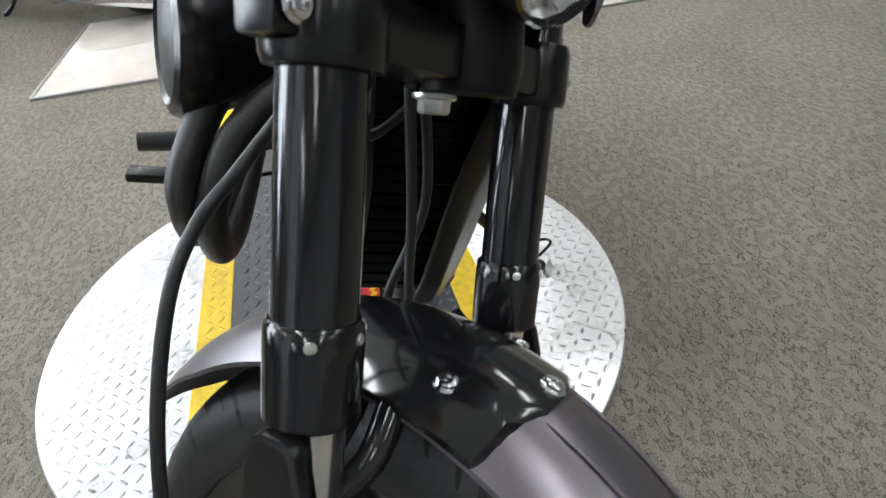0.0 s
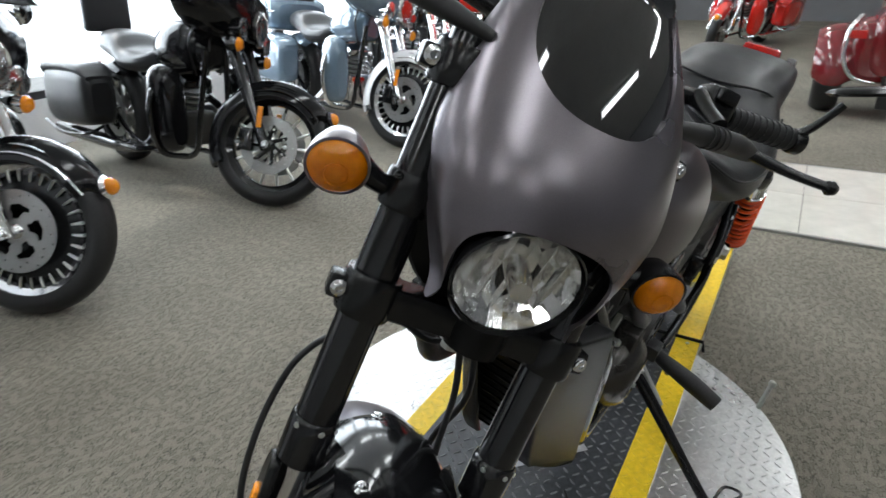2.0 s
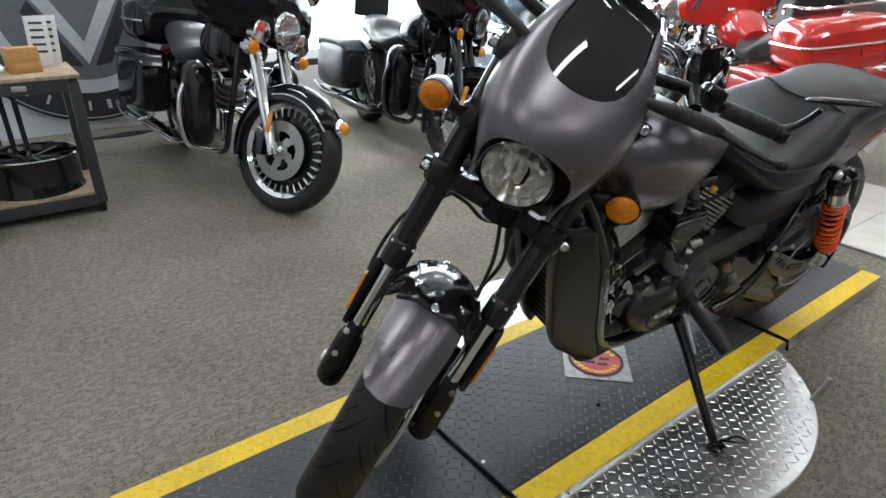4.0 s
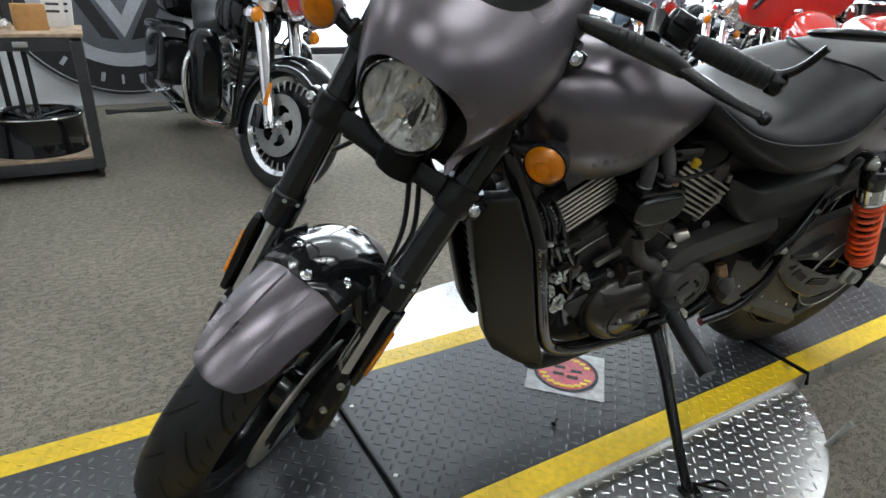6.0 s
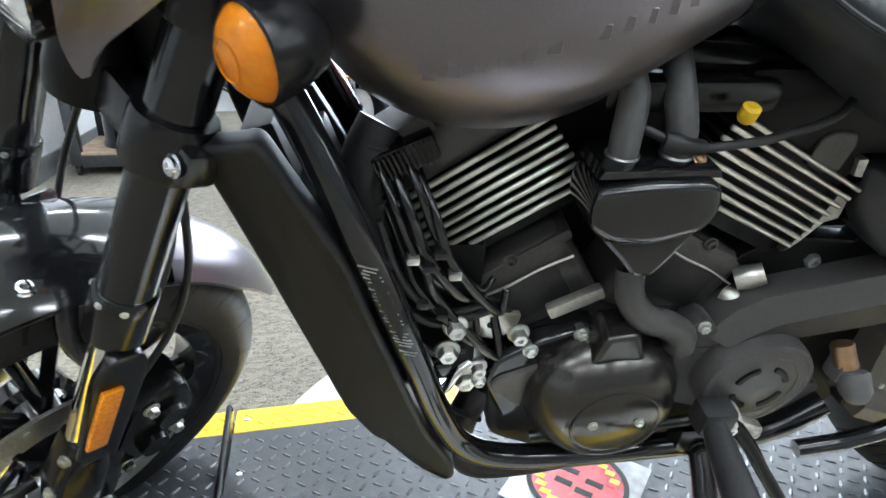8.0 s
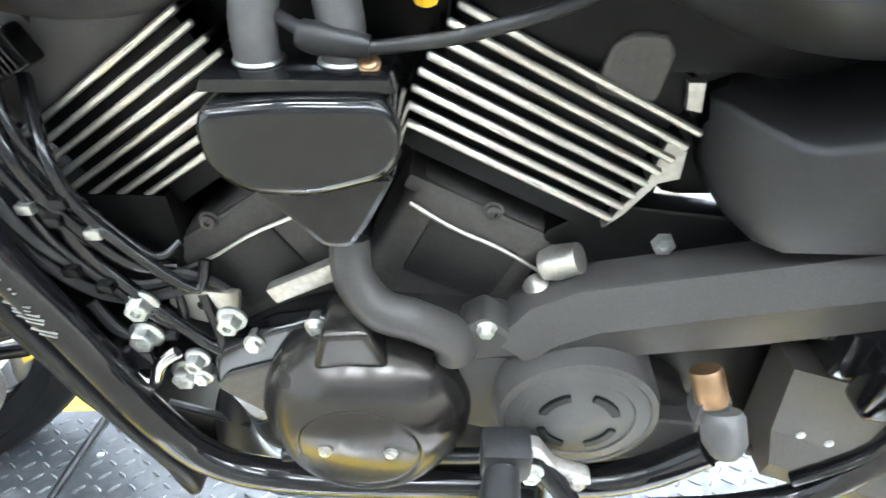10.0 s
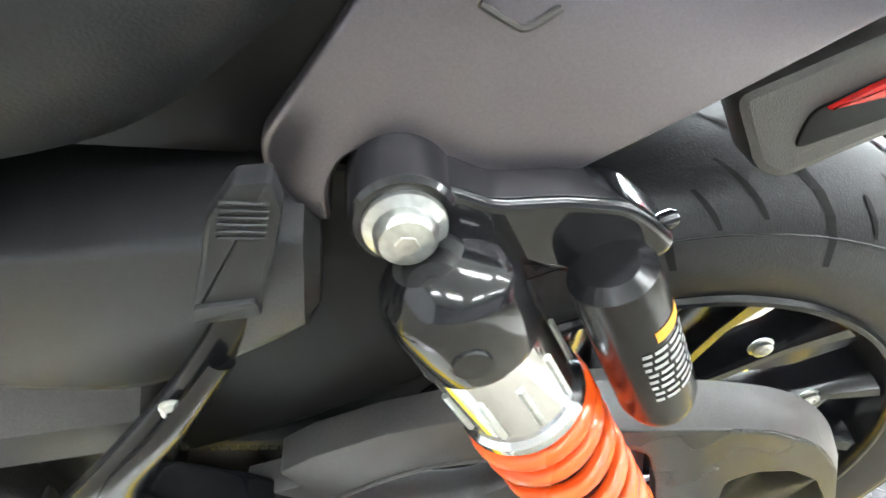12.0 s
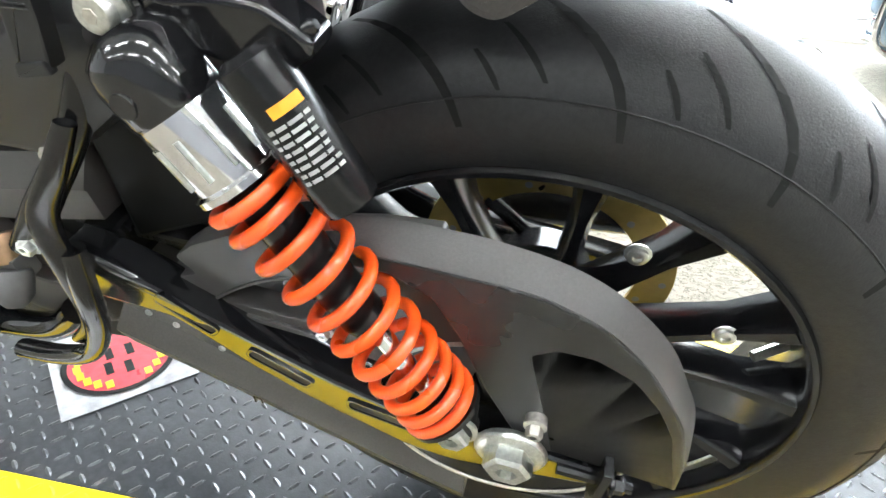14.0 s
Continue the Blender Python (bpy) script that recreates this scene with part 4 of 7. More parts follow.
# handlebar and controls
bar = part("handlebar", tube([(0.122, -0.385, 0.382), (0.12, -0.29, 0.37), (0.103, -0.21, 0.367), (0.06, -0.11, 0.345), (0.03, -0.04, 0.337), (0.03, 0.04, 0.337), (0.06, 0.11, 0.345), (0.103, 0.21, 0.367), (0.12, 0.29, 0.37), (0.122, 0.385, 0.382)], 0.0125, 16), satin_black, bike, "black drag handlebar", m=FORK)
for s in (-1, 1):
    part("riser", join(tube([(0.02, 0.045 * s, 0.28), (0.03, 0.045 * s, 0.33)], 0.016, 14), box((0.03, 0.045 * s, 0.338), (0.04, 0.032, 0.034), 0.006)), satin_black, bar, m=FORK)
    grip = part("grip", tube([(0.119, 0.285 * s, 0.369), (0.122, 0.34 * s, 0.376), (0.123, 0.40 * s, 0.383)], [0.0165, 0.0175, 0.0165], 18), rubber, bar, "black ribbed rubber grip", m=FORK)
    for k in range(9):
        f = (k + 0.5) / 9
        part("grip_rib", torus((0.119 + 0.004 * f, (0.288 + 0.108 * f) * s, 0.3695 + 0.0135 * f), (0.03, s, 0.12), 0.0172, 0.0012, 18, 6), rubber, grip, m=FORK)
    part("bar_end", lathe([(0.016, 0), (0.0185, 0.004), (0.0185, 0.018), (0.012, 0.023)], (0.123, 0.402 * s, 0.383), (0.03, s, 0.12), 18), satin_black, bar, m=FORK)
    part("switch_pod", join(box((0.113, 0.252 * s, 0.374), (0.042, 0.05, 0.048), 0.012, seg=3), box((0.09, 0.25 * s, 0.385), (0.016, 0.03, 0.02), 0.005)), satin_black, bar, "black switch pod", m=FORK)
    part("lever_perch", join(tube([(0.1, 0.215 * s, 0.366), (0.07, 0.22 * s, 0.348), (0.045, 0.225 * s, 0.335)], [0.019, 0.016, 0.014], 14)), satin_black, bar, m=FORK)
    boot = part("cable_boot", tube([(-0.03, 0.11 * s, 0.30), (-0.012, 0.15 * s, 0.307), (0.012, 0.2 * s, 0.316), (0.035, 0.255 * s, 0.325), (0.05, 0.292 * s, 0.327)], [0.006, 0.011, 0.0145, 0.0155, 0.011], 16), hose_rubber, bar, "black rubber cable boot", m=FORK)
    for k in range(4):
        part("boot_rib", torus((0.003 + 0.005 * k, (0.183 + 0.011 * k) * s, 0.3135 + 0.0022 * k), (0.4, s, 0.17), 0.0142, 0.0012, 18, 6), hose_rubber, boot, m=FORK)
    part("control_lever", tube([(0.042, 0.27 * s, 0.327), (0.041, 0.32 * s, 0.326), (0.034, 0.37 * s, 0.327), (0.026, 0.41 * s, 0.33)], [0.012, 0.0105, 0.0085, 0.0085], 12, flat=0.6), satin_black, bar, "black control lever", m=FORK)
    part("lever_ball", lathe([(0.0, -0.01), (0.008, -0.007), (0.0105, 0), (0.008, 0.007), (0.0, 0.01)], (0.0255, 0.413 * s, 0.33), (0, s, 0), 16), satin_black, bar, m=FORK)
    mir_m = (Matrix.Translation((0.03, -0.012, 0.015)) if s < 0 else Matrix()) @ FORK @ Matrix.Translation((0.068, 0.425 * s, 0.452)) @ pose(0, 0, 0, 0, 0, 20 * s) @ Matrix.LocRotScale(None, None, (0.62, 1.25, 1.0))
    mir = part("mirror", lathe([(0.0, 0.008), (0.03, 0.007), (0.047, 0.004), (0.052, 0.0), (0.047, -0.004), (0.0, -0.006)], (0, 0, 0), (-0.1, -0.5 * s, 0.9), 32), satin_black, bike, "black oval bar-end mirror", m=mir_m)
    part("stem", tube([(0.121, 0.40 * s, 0.386), (0.117, 0.418 * s, 0.405), (0.108, 0.427 * s, 0.425), (0.093, 0.432 * s, 0.452)], [0.009, 0.007, 0.006, 0.006], 10), satin_black, mir, m=FORK)
cable = part("control_cable", tube([(0.0, -0.1, 0.30), (0.05, -0.04, 0.2), (0.07, 0.02, 0.08), (0.08, 0.05, -0.02)], 0.0045, 8), hose_rubber, bike, m=FORK)
part("brake_hose", tube([(0.05, 0.06, 0.0), (0.068, 0.1, -0.06), (0.075, 0.122, -0.09), (0.08, 0.145, -0.12), (0.083, 0.162, -0.166), (0.083, 0.17, -0.247), (0.083, 0.163, -0.34), (0.08, 0.14, -0.42)], 0.0046, 10), hose_rubber, bike, "black rubber brake hose looped down the fork", m=FORK)
for k in range(2):
    part("brake_hose", tube([(0.05, -0.02 - 0.02 * k, -0.02), (0.07, -0.06 - 0.02 * k, -0.12), (0.075 + 0.03 * k, -0.075, -0.22), (0.05 + 0.05 * k, -0.085, -0.3), (0.07, -0.095, -0.36)], 0.0048, 10), hose_rubber, bike, "black rubber brake hose", m=FORK)
part("hose_loop", tube([(0.03, 0.1, -0.035), (0.06, 0.05, -0.045), (0.07, 0.0, -0.06), (0.075, -0.06, -0.03)], 0.0045, 8), hose_rubber, bike, m=FORK)

# ---- tank, seat, tail ----
TANK = [(-1.075, 0.83, 0.88, 0.05), (-1.045, 0.765, 0.915, 0.105), (-0.99, 0.705, 0.935, 0.14), (-0.92, 0.682, 0.937, 0.15), (-0.85, 0.687, 0.925, 0.147), (-0.79, 0.72, 0.90, 0.13), (-0.73, 0.76, 0.875, 0.108), (-0.65, 0.805, 0.85, 0.07), (-0.63, 0.815, 0.845, 0.05)]
bm = loft(TANK, 2.3, 44)
for k in range(10):
    bmesh.ops.smooth_vert(bm, verts=bm.verts[:], factor=0.5, use_axis_x=True, use_axis_y=True, use_axis_z=True)
tank = part("fuel_tank", bm, charcoal, bike, "satin charcoal fuel tank")
soft = tank.modifiers.new("soft", "SUBSURF")
soft.levels = soft.render_levels = 2


def tank_side(u, w):
    """Half width of the tank at a place on its flank."""
    near = sorted(((v.co.x - u) ** 2 + (v.co.z - w) ** 2 + 1e-7, -v.co.y) for v in tank.data.vertices if v.co.y < -0.04)[:4]
    return sum(y / d for d, y in near) / sum(1 / d for d, y in near)


part("filler_cap", lathe([(0.0, 0.016), (0.02, 0.015), (0.028, 0.01), (0.03, 0.0)], (-0.93, 0.0, 0.935), (0, 0, 1), 28), gloss_black, tank, "black filler cap")
for k in range(12):
    # tone-on-tone lettering on the tank becomes plain bars
    if k == 6:
        continue
    u, w = -0.955 + 0.0165 * k, 0.765 + 0.0045 * k
    part("tank_mark", box((u, -tank_side(u, w) + 0.0009, w), (0.0095, 0.002, 0.01), 0.0004, seg=1), tank_print, tank)
seat = part("seat", loft([(-0.70, 0.80, 0.85, 0.07), (-0.66, 0.775, 0.843, 0.115), (-0.60, 0.735, 0.825, 0.15), (-0.52, 0.692, 0.825, 0.172), (-0.45, 0.678, 0.845, 0.178), (-0.38, 0.682, 0.875, 0.172), (-0.31, 0.70, 0.896, 0.155), (-0.24, 0.755, 0.908, 0.134), (-0.16, 0.81, 0.917, 0.131), (-0.06, 0.84, 0.914, 0.126), (0.03, 0.858, 0.902, 0.112), (0.09, 0.868, 0.885, 0.08)], 2.5, 40), leather, bike, "black vinyl saddle with a stitched seam")
soft = seat.modifiers.new("soft", "SUBSURF")
soft.levels = soft.render_levels = 2
for s in (-1, 1):
    part("seam", tube([(-0.685, 0.10 * s, 0.83), (-0.64, 0.142 * s, 0.80), (-0.58, 0.165 * s, 0.787), (-0.5, 0.176 * s, 0.785), (-0.42, 0.176 * s, 0.79), (-0.35, 0.163 * s, 0.81), (-0.3, 0.15 * s, 0.84)], 0.0026, 8), leather, seat)
part("hump_seam", tube([(-0.27, -0.12, 0.865), (-0.33, -0.09, 0.888), (-0.355, 0.0, 0.8855), (-0.33, 0.09, 0.888), (-0.27, 0.12, 0.865)], 0.003, 8), leather, seat)
bm = plate([(-0.19, 0.875), (-0.235, 0.80), (-0.264, 0.753), (-0.284, 0.722), (-0.284, 0.71), (-0.27, 0.69), (-0.258, 0.685), (-0.26, 0.704), (-0.254, 0.717), (-0.245, 0.722), (-0.233, 0.718), (-0.222, 0.704), (-0.21, 0.701), (-0.187, 0.703), (-0.143, 0.732), (-0.111, 0.753), (-0.067, 0.782), (0.04, 0.842), (0.1, 0.868), (0.125, 0.885), (0.06, 0.888), (-0.06, 0.884)], -0.124, 0.124, 0.0035, 0.012, seg=3)
for k in range(16):
    for co, no in (((-0.28 + 0.03 * k, 0, 0), (1, 0, 0)), ((0, 0, 0.69 + 0.016 * k), (0, 0, 1))):
        bmesh.ops.bisect_plane(bm, geom=bm.verts[:] + bm.edges[:] + bm.faces[:], plane_co=co, plane_no=no)
for vert in bm.verts:
    # the panel bows inwards towards the seat and the tail
    bow = 1.1 * max(vert.co.z - 0.69, 0) ** 2 + 0.3 * max(-0.2 - vert.co.x, 0) ** 1.5
    vert.co.y *= (0.126 - bow) / 0.124
tail = part("tail_panel", bm, charcoal, bike, "satin charcoal rear side panel", flat=False, m=Matrix.Translation((0.0125, 0, -0.003)))
part("panel_seam", tube([(-0.2, -0.1195, 0.773), (-0.189, -0.12, 0.768), (-0.183, -0.12, 0.767), (-0.173, -0.1195, 0.774)], 0.0014, 8), cast_grey, tail)
# black box added to keep the gap between seat and tail dark
part("seat_gap_filler", box((-0.305, 0, 0.765), (0.23, 0.22, 0.13), 0.02), deep_black, bike)

under = part("inner_mudguard", plate([(-0.25, 0.70), (-0.2, 0.69), (-0.11, 0.70), (-0.085, 0.735), (0.02, 0.80), (0.05, 0.83), (-0.2, 0.80)], -0.085, 0.085, 0.004, 0.01), deep_black, bike, "black plastic inner mudguard")
strut = part("mudguard_strut", plate([(-0.091, 0.739), (-0.045, 0.768), (0.03, 0.815), (0.16, 0.89), (0.2, 0.87), (0.12, 0.79), (0.04, 0.75), (-0.01, 0.722), (-0.045, 0.698), (-0.062, 0.703), (-0.074, 0.718)], -0.094, -0.07, 0.005, 0.008), guard_grey, bike, "dark grey mudguard strut", m=Matrix.Translation((0.013, 0, -0.003)))
# raised black plate paints the shade of a recess in the strut
part("strut_recess_shade", plate([(-0.05, 0.716), (-0.052, 0.736), (-0.02, 0.758), (0.03, 0.785), (0.035, 0.765), (-0.01, 0.737)], -0.0955, -0.093, 0.001, 0.006), deep_black, strut, m=Matrix.Translation((0.013, 0, -0.003)))
part("side_reflector", plate([(-0.048, 0.738), (-0.03, 0.752), (0.0, 0.77), (0.03, 0.785), (0.03, 0.772), (-0.01, 0.751)], -0.0985, -0.095, 0.001, 0.003), red_lens, strut, "red side reflector", m=Matrix.Translation((0.013, 0, -0.003)))
part("tail_lamp", box((0.18, 0, 0.87), (0.04, 0.1, 0.05), 0.012), red_lens, bike, "red tail lamp")

# side cover under the seat, with its strap
def cover_ring(u, rows):
    return [V((u + du, v, w)) for du, v, w in rows]


rows = []
for u, out, lo, crease in ((-0.506, -0.058, 0.612, 0.646), (-0.5, -0.068, 0.592, 0.647), (-0.485, -0.088, 0.572, 0.642), (-0.468, -0.106, 0.561, 0.638), (-0.455, -0.112, 0.559, 0.637), (-0.41, -0.118, 0.563, 0.649), (-0.353, -0.125, 0.569, 0.664), (-0.33, -0.128, 0.577, 0.67), (-0.30, -0.132, 0.596, 0.678), (-0.275, -0.135, 0.615, 0.684), (-0.256, -0.136, 0.63, 0.686), (-0.25, -0.13, 0.638, 0.68)):
    rise = 0.016 if u > -0.5 else 0.008
    rows.append([V((u, y, w)) for y, w in ((-0.02, lo + 0.004), (out + 0.016, lo - 0.001), (out + 0.004, lo + 0.004), (out, lo + 0.012), (out, (lo + crease) / 2), (out, crease - 0.004), (out + 0.0015, crease - 0.0008), (out + 0.005, crease + 0.0015), (out + 0.024, crease + rise * 0.6), (out + 0.044, crease + rise), (-0.01, crease + rise))])
cover = part("side_cover", rings(bmesh.new(), rows), cover_and_guard_shade, bike, "textured black plastic side cover with a sharp crease")
strap = part("latch_strap", plate([(-0.276, 0.722), (-0.264, 0.724), (-0.261, 0.712), (-0.264, 0.695), (-0.271, 0.666), (-0.296, 0.661), (-0.289, 0.69), (-0.286, 0.706)], -0.152, -0.14, 0.002, 0.002), hose_rubber, bike, "ribbed black rubber latch strap")
for k in range(6):
    f = k / 5
    part("strap_rib", box((-0.2725 - 0.002 * f, -0.1522, 0.7155 - 0.0145 * f), (0.016, 0.002, 0.0013), 0.0005, seg=1), hose_rubber, strap)
part("strap_tab", plate([(-0.294, 0.668), (-0.272, 0.672), (-0.27, 0.664), (-0.296, 0.659)], -0.1545, -0.148, 0.0015, 0.002), hose_rubber, strap)

# ---- engine ----
def on_axis(cx, cw, tilt):
    """Frame of a cylinder: z up its axis, leaning in the bike's plane by tilt degrees (to the rear)."""
    return Matrix.Translation((cx, 0, cw)) @ pose(0, 0, 0, 0, tilt, 0)


engine = part("crankcase", join(
    plate([(-0.875, 0.40), (-0.862, 0.437), (-0.779, 0.478), (-0.70, 0.477), (-0.60, 0.47), (-0.53, 0.43), (-0.46, 0.38), (-0.44, 0.29), (-0.6, 0.26), (-0.78, 0.25), (-0.86, 0.29)], -0.082, 0.1, 0.012, 0.02, seg=3),
    ), cast_black, bike, "black cast engine crankcase")
for name, cx, cw, tilt, v, x0, x1 in (("front_cylinder", -0.797, 0.455, -33, -0.055, -0.075, 0.105), ("rear_cylinder", -0.69, 0.462, 27, -0.07, -0.1, 0.085)):
    M = on_axis(cx, cw, tilt)
    cyl = part(name, join(
        box((0, 0, 0.05), (0.125, 0.115, 0.12), 0.018, seg=3),
        box((0, 0, 0.1), (0.135, 0.11, 0.014), 0.005)), cast_grey, bike, "dark grey painted cylinder", m=M)
    part("barrel_panel", box((0, -0.0575, 0.055), (0.075, 0.006, 0.055), 0.003), cast_black, cyl, m=M)
    head = part("cylinder_head", join(box(((x0 + x1) / 2, 0, 0.19), (x1 - x0 - 0.03, 2 * abs(v) - 0.018, 0.13), 0.01)), deep_black, bike, "black finned cylinder head", m=M)
    base, tip = (0.128, 0.0108)
    for k in range(8):
        z = 0.148 + 0.0114 * k
        a, b = (-0.064 - 0.002 * k, 0.104 - 0.001 * abs(k - 3)) if tilt < 0 else (-0.096 + 0.001 * abs(k - 3), 0.073 + 0.0017 * k)
        fin = part("fin", box(((a + b) / 2, 0, z), (b - a, 2 * abs(v) - 0.004, 0.0034), 0.0012, seg=1), deep_black, head, m=M)
        part("fin_edge", box(((a + b) / 2, v + 0.0015, z), (b - a - 0.001, 0.005, 0.0052), 0.0014, seg=1), fin_metal, fin, "bright machined fin edge", m=M)
    part("rocker_cover", join(box(((x0 + x1) / 2, 0, 0.252), (x1 - x0 - 0.02, 0.1, 0.05), 0.014, seg=3), box(((x0 + x1) / 2 + (0.03 if tilt > 0 else -0.03), -0.02, 0.275), (0.05, 0.06, 0.03), 0.008)), guard_grey, head, "dark grey rocker cover", m=M)
    part("gasket_line", join(tube([(-0.058, -0.061, 0.088), (-0.02, -0.0615, 0.083), (0.02, -0.0615, 0.083), (0.058, -0.061, 0.078)], 0.0016, 6)), bare_alloy, cyl, m=M)
    for x, z in ((0.0, 0.108), (0.05, 0.012)):
        part("cylinder_screw", bolt((x, -0.056, z), L, 0.006, 0.006), cast_grey, cyl, m=M)
# bright foot of the front cylinder and the rear port fitting
part("cylinder_foot", box((0, 0, 0), (0.062, 0.012, 0.016), 0.003, m=Matrix.Translation((-0.785, -0.075, 0.503)) @ pose(0, 0, 0, 0, -27, 0)), bare_alloy, bike, "bare alloy cylinder foot")
part("port_fitting", join(lathe([(0.012, 0), (0.014, 0.01), (0.012, 0.03)], (-0.60, -0.062, 0.512), (0.8, -0.3, 0.5), 14), lathe([(0.009, 0), (0.011, 0.01), (0.008, 0.02)], (-0.608, -0.062, 0.495), (0.5, -0.8, -0.1), 12)), fin_metal, bike, "bare metal pipe fitting")
# added sheet blocks the bright disc so the cylinder gap reads dark
part("cylinder_gap_filler", plate([(-0.86, 0.50), (-0.60, 0.48), (-0.50, 0.52), (-0.49, 0.70), (-0.85, 0.72), (-0.90, 0.60)], 0.02, 0.035, 0.002, 0.01), deep_black, bike, "added black sheet filling the gap behind the cylinders")
part("head_bracket", join(plate([(-0.527, 0.66), (-0.516, 0.66), (-0.514, 0.64), (-0.524, 0.642)], -0.066, -0.054, 0.0015), plate([(-0.53, 0.622), (-0.516, 0.612), (-0.516, 0.592), (-0.53, 0.588), (-0.548, 0.563), (-0.562, 0.55), (-0.556, 0.562), (-0.538, 0.59)], -0.066, -0.052, 0.002)), bare_alloy, bike, "bright cast bracket behind the rear cylinder head")
part("coil_cover", plate([(-0.583, 0.655), (-0.578, 0.684), (-0.566, 0.692), (-0.545, 0.69), (-0.538, 0.678), (-0.543, 0.648), (-0.56, 0.646)], -0.068, -0.03, 0.004, 0.005, seg=3), cast_grey, bike, "dark grey ignition coil cover")
# breather box between the cylinders
breather = part("breather_box", plate([(-0.814, 0.651), (-0.808, 0.667), (-0.76, 0.672), (-0.705, 0.672), (-0.697, 0.655), (-0.698, 0.636), (-0.708, 0.622), (-0.752, 0.609), (-0.792, 0.612), (-0.812, 0.628)], -0.128, -0.06, 0.01, 0.014, seg=4), gloss_black, bike, "gloss black breather box")
part("box_shelf", plate([(-0.81, 0.672), (-0.70, 0.672), (-0.704, 0.680), (-0.806, 0.680)], -0.118, -0.06, 0.002), gloss_black, breather)
part("under_wedge", plate([(-0.795, 0.612), (-0.702, 0.622), (-0.722, 0.585), (-0.735, 0.566), (-0.753, 0.566), (-0.772, 0.588)], -0.116, -0.05, 0.004, 0.006), gloss_black, breather, "gloss black wedge cover")
for u in (-0.781, -0.732):
    part("breather_hose", tube([(u, -0.09, 0.676), (u, -0.088, 0.70), (u + (0.004 if u < -0.75 else -0.004), -0.075, 0.73), (u, -0.04, 0.76)], [0.0125, 0.0135, 0.0135, 0.012], 18), grey_hose, breather, "grey rubber hose")
    part("hose_clip", torus((u, -0.089, 0.681), (0, 0, 1), 0.0135, 0.0018, 24, 6), zinc, breather)
part("box_screw", bolt((-0.716, -0.1, 0.682), (0, -0.6, 0.8), 0.005, 0.004), bronze, breather)
part("coolant_pipe", tube([(-0.742, -0.09, 0.555), (-0.74, -0.1, 0.528), (-0.722, -0.108, 0.505), (-0.697, -0.108, 0.495), (-0.672, -0.103, 0.475), (-0.667, -0.1, 0.455)], [0.014, 0.015, 0.0155, 0.0155, 0.016, 0.017], 18), guard_grey, bike, "dark grey curved coolant pipe")
# alternator cover
alt = part("alternator_cover", join(
    lathe([(0.088, 0.078), (0.0885, 0.10), (0.086, 0.112), (0.079, 0.124), (0.068, 0.137), (0.057, 0.1455), (0.051, 0.1475), (0.049, 0.1465), (0.048, 0.1455), (0.0, 0.1455)], (-0.742, 0, 0.386), L, 64),
    ), alt_black, bike, "polished black alternator cover")
part("face_plate", lathe([(0.0475, 0.1455), (0.047, 0.148), (0.045, 0.1495), (0.0, 0.1515)], (-0.742, 0, 0.391), L, 56), alt_black, alt, "raised round face plate")
part("cover_lug", plate([(-0.775, 0.456), (-0.764, 0.495), (-0.73, 0.498), (-0.716, 0.46)], -0.126, -0.08, 0.006, 0.006, seg=3), alt_black, alt)
for u in (-0.768, -0.716):
    part("cover_screw", bolt((u, -0.1505, 0.392), L, 0.0042, 0.004), zinc, alt, "small bright cover screw")
timing = part("timing_cover", join(plate([(-0.876, 0.40), (-0.866, 0.435), (-0.82, 0.462), (-0.775, 0.478), (-0.756, 0.478), (-0.77, 0.455), (-0.80, 0.44), (-0.826, 0.40), (-0.83, 0.35), (-0.85, 0.335)], -0.092, -0.06, 0.005, 0.01, seg=3)), gloss_black, bike, "glossy black timing cover")
part("timing_panel", plate([(-0.872, 0.398), (-0.862, 0.412), (-0.81, 0.432), (-0.826, 0.40), (-0.832, 0.36)], -0.097, -0.088, 0.003, 0.006), cast_grey, timing, "grey lower timing panel")
for u, v, w, mat in ((-0.83, -0.092, 0.45, zinc), (-0.777, -0.092, 0.471, zinc), (-0.644, -0.098, 0.478, zinc), (-0.883, -0.092, 0.407, zinc), (-0.703, -0.088, 0.482, zinc), (-0.853, -0.07, 0.371, zinc), (-0.83, -0.07, 0.338, zinc)):
    r = 0.0075 if (u, w) != (-0.703, 0.482) else 0.004
    part("case_bolt", join(disc((u, v + 0.012, w), L, r * 0.95, 0.016, 14), hexnut((u, v, w), L, r * 0.85, 0.007)), mat, bike, "bright case bolt")
part("lower_hose", tube([(-0.868, -0.06, 0.365), (-0.885, -0.06, 0.32), (-0.893, -0.058, 0.26), (-0.87, -0.055, 0.2), (-0.80, -0.05, 0.185), (-0.70, -0.04, 0.185)], [0.018, 0.019, 0.02, 0.02, 0.02, 0.019], 16), cast_black, bike, "black front exhaust pipe")
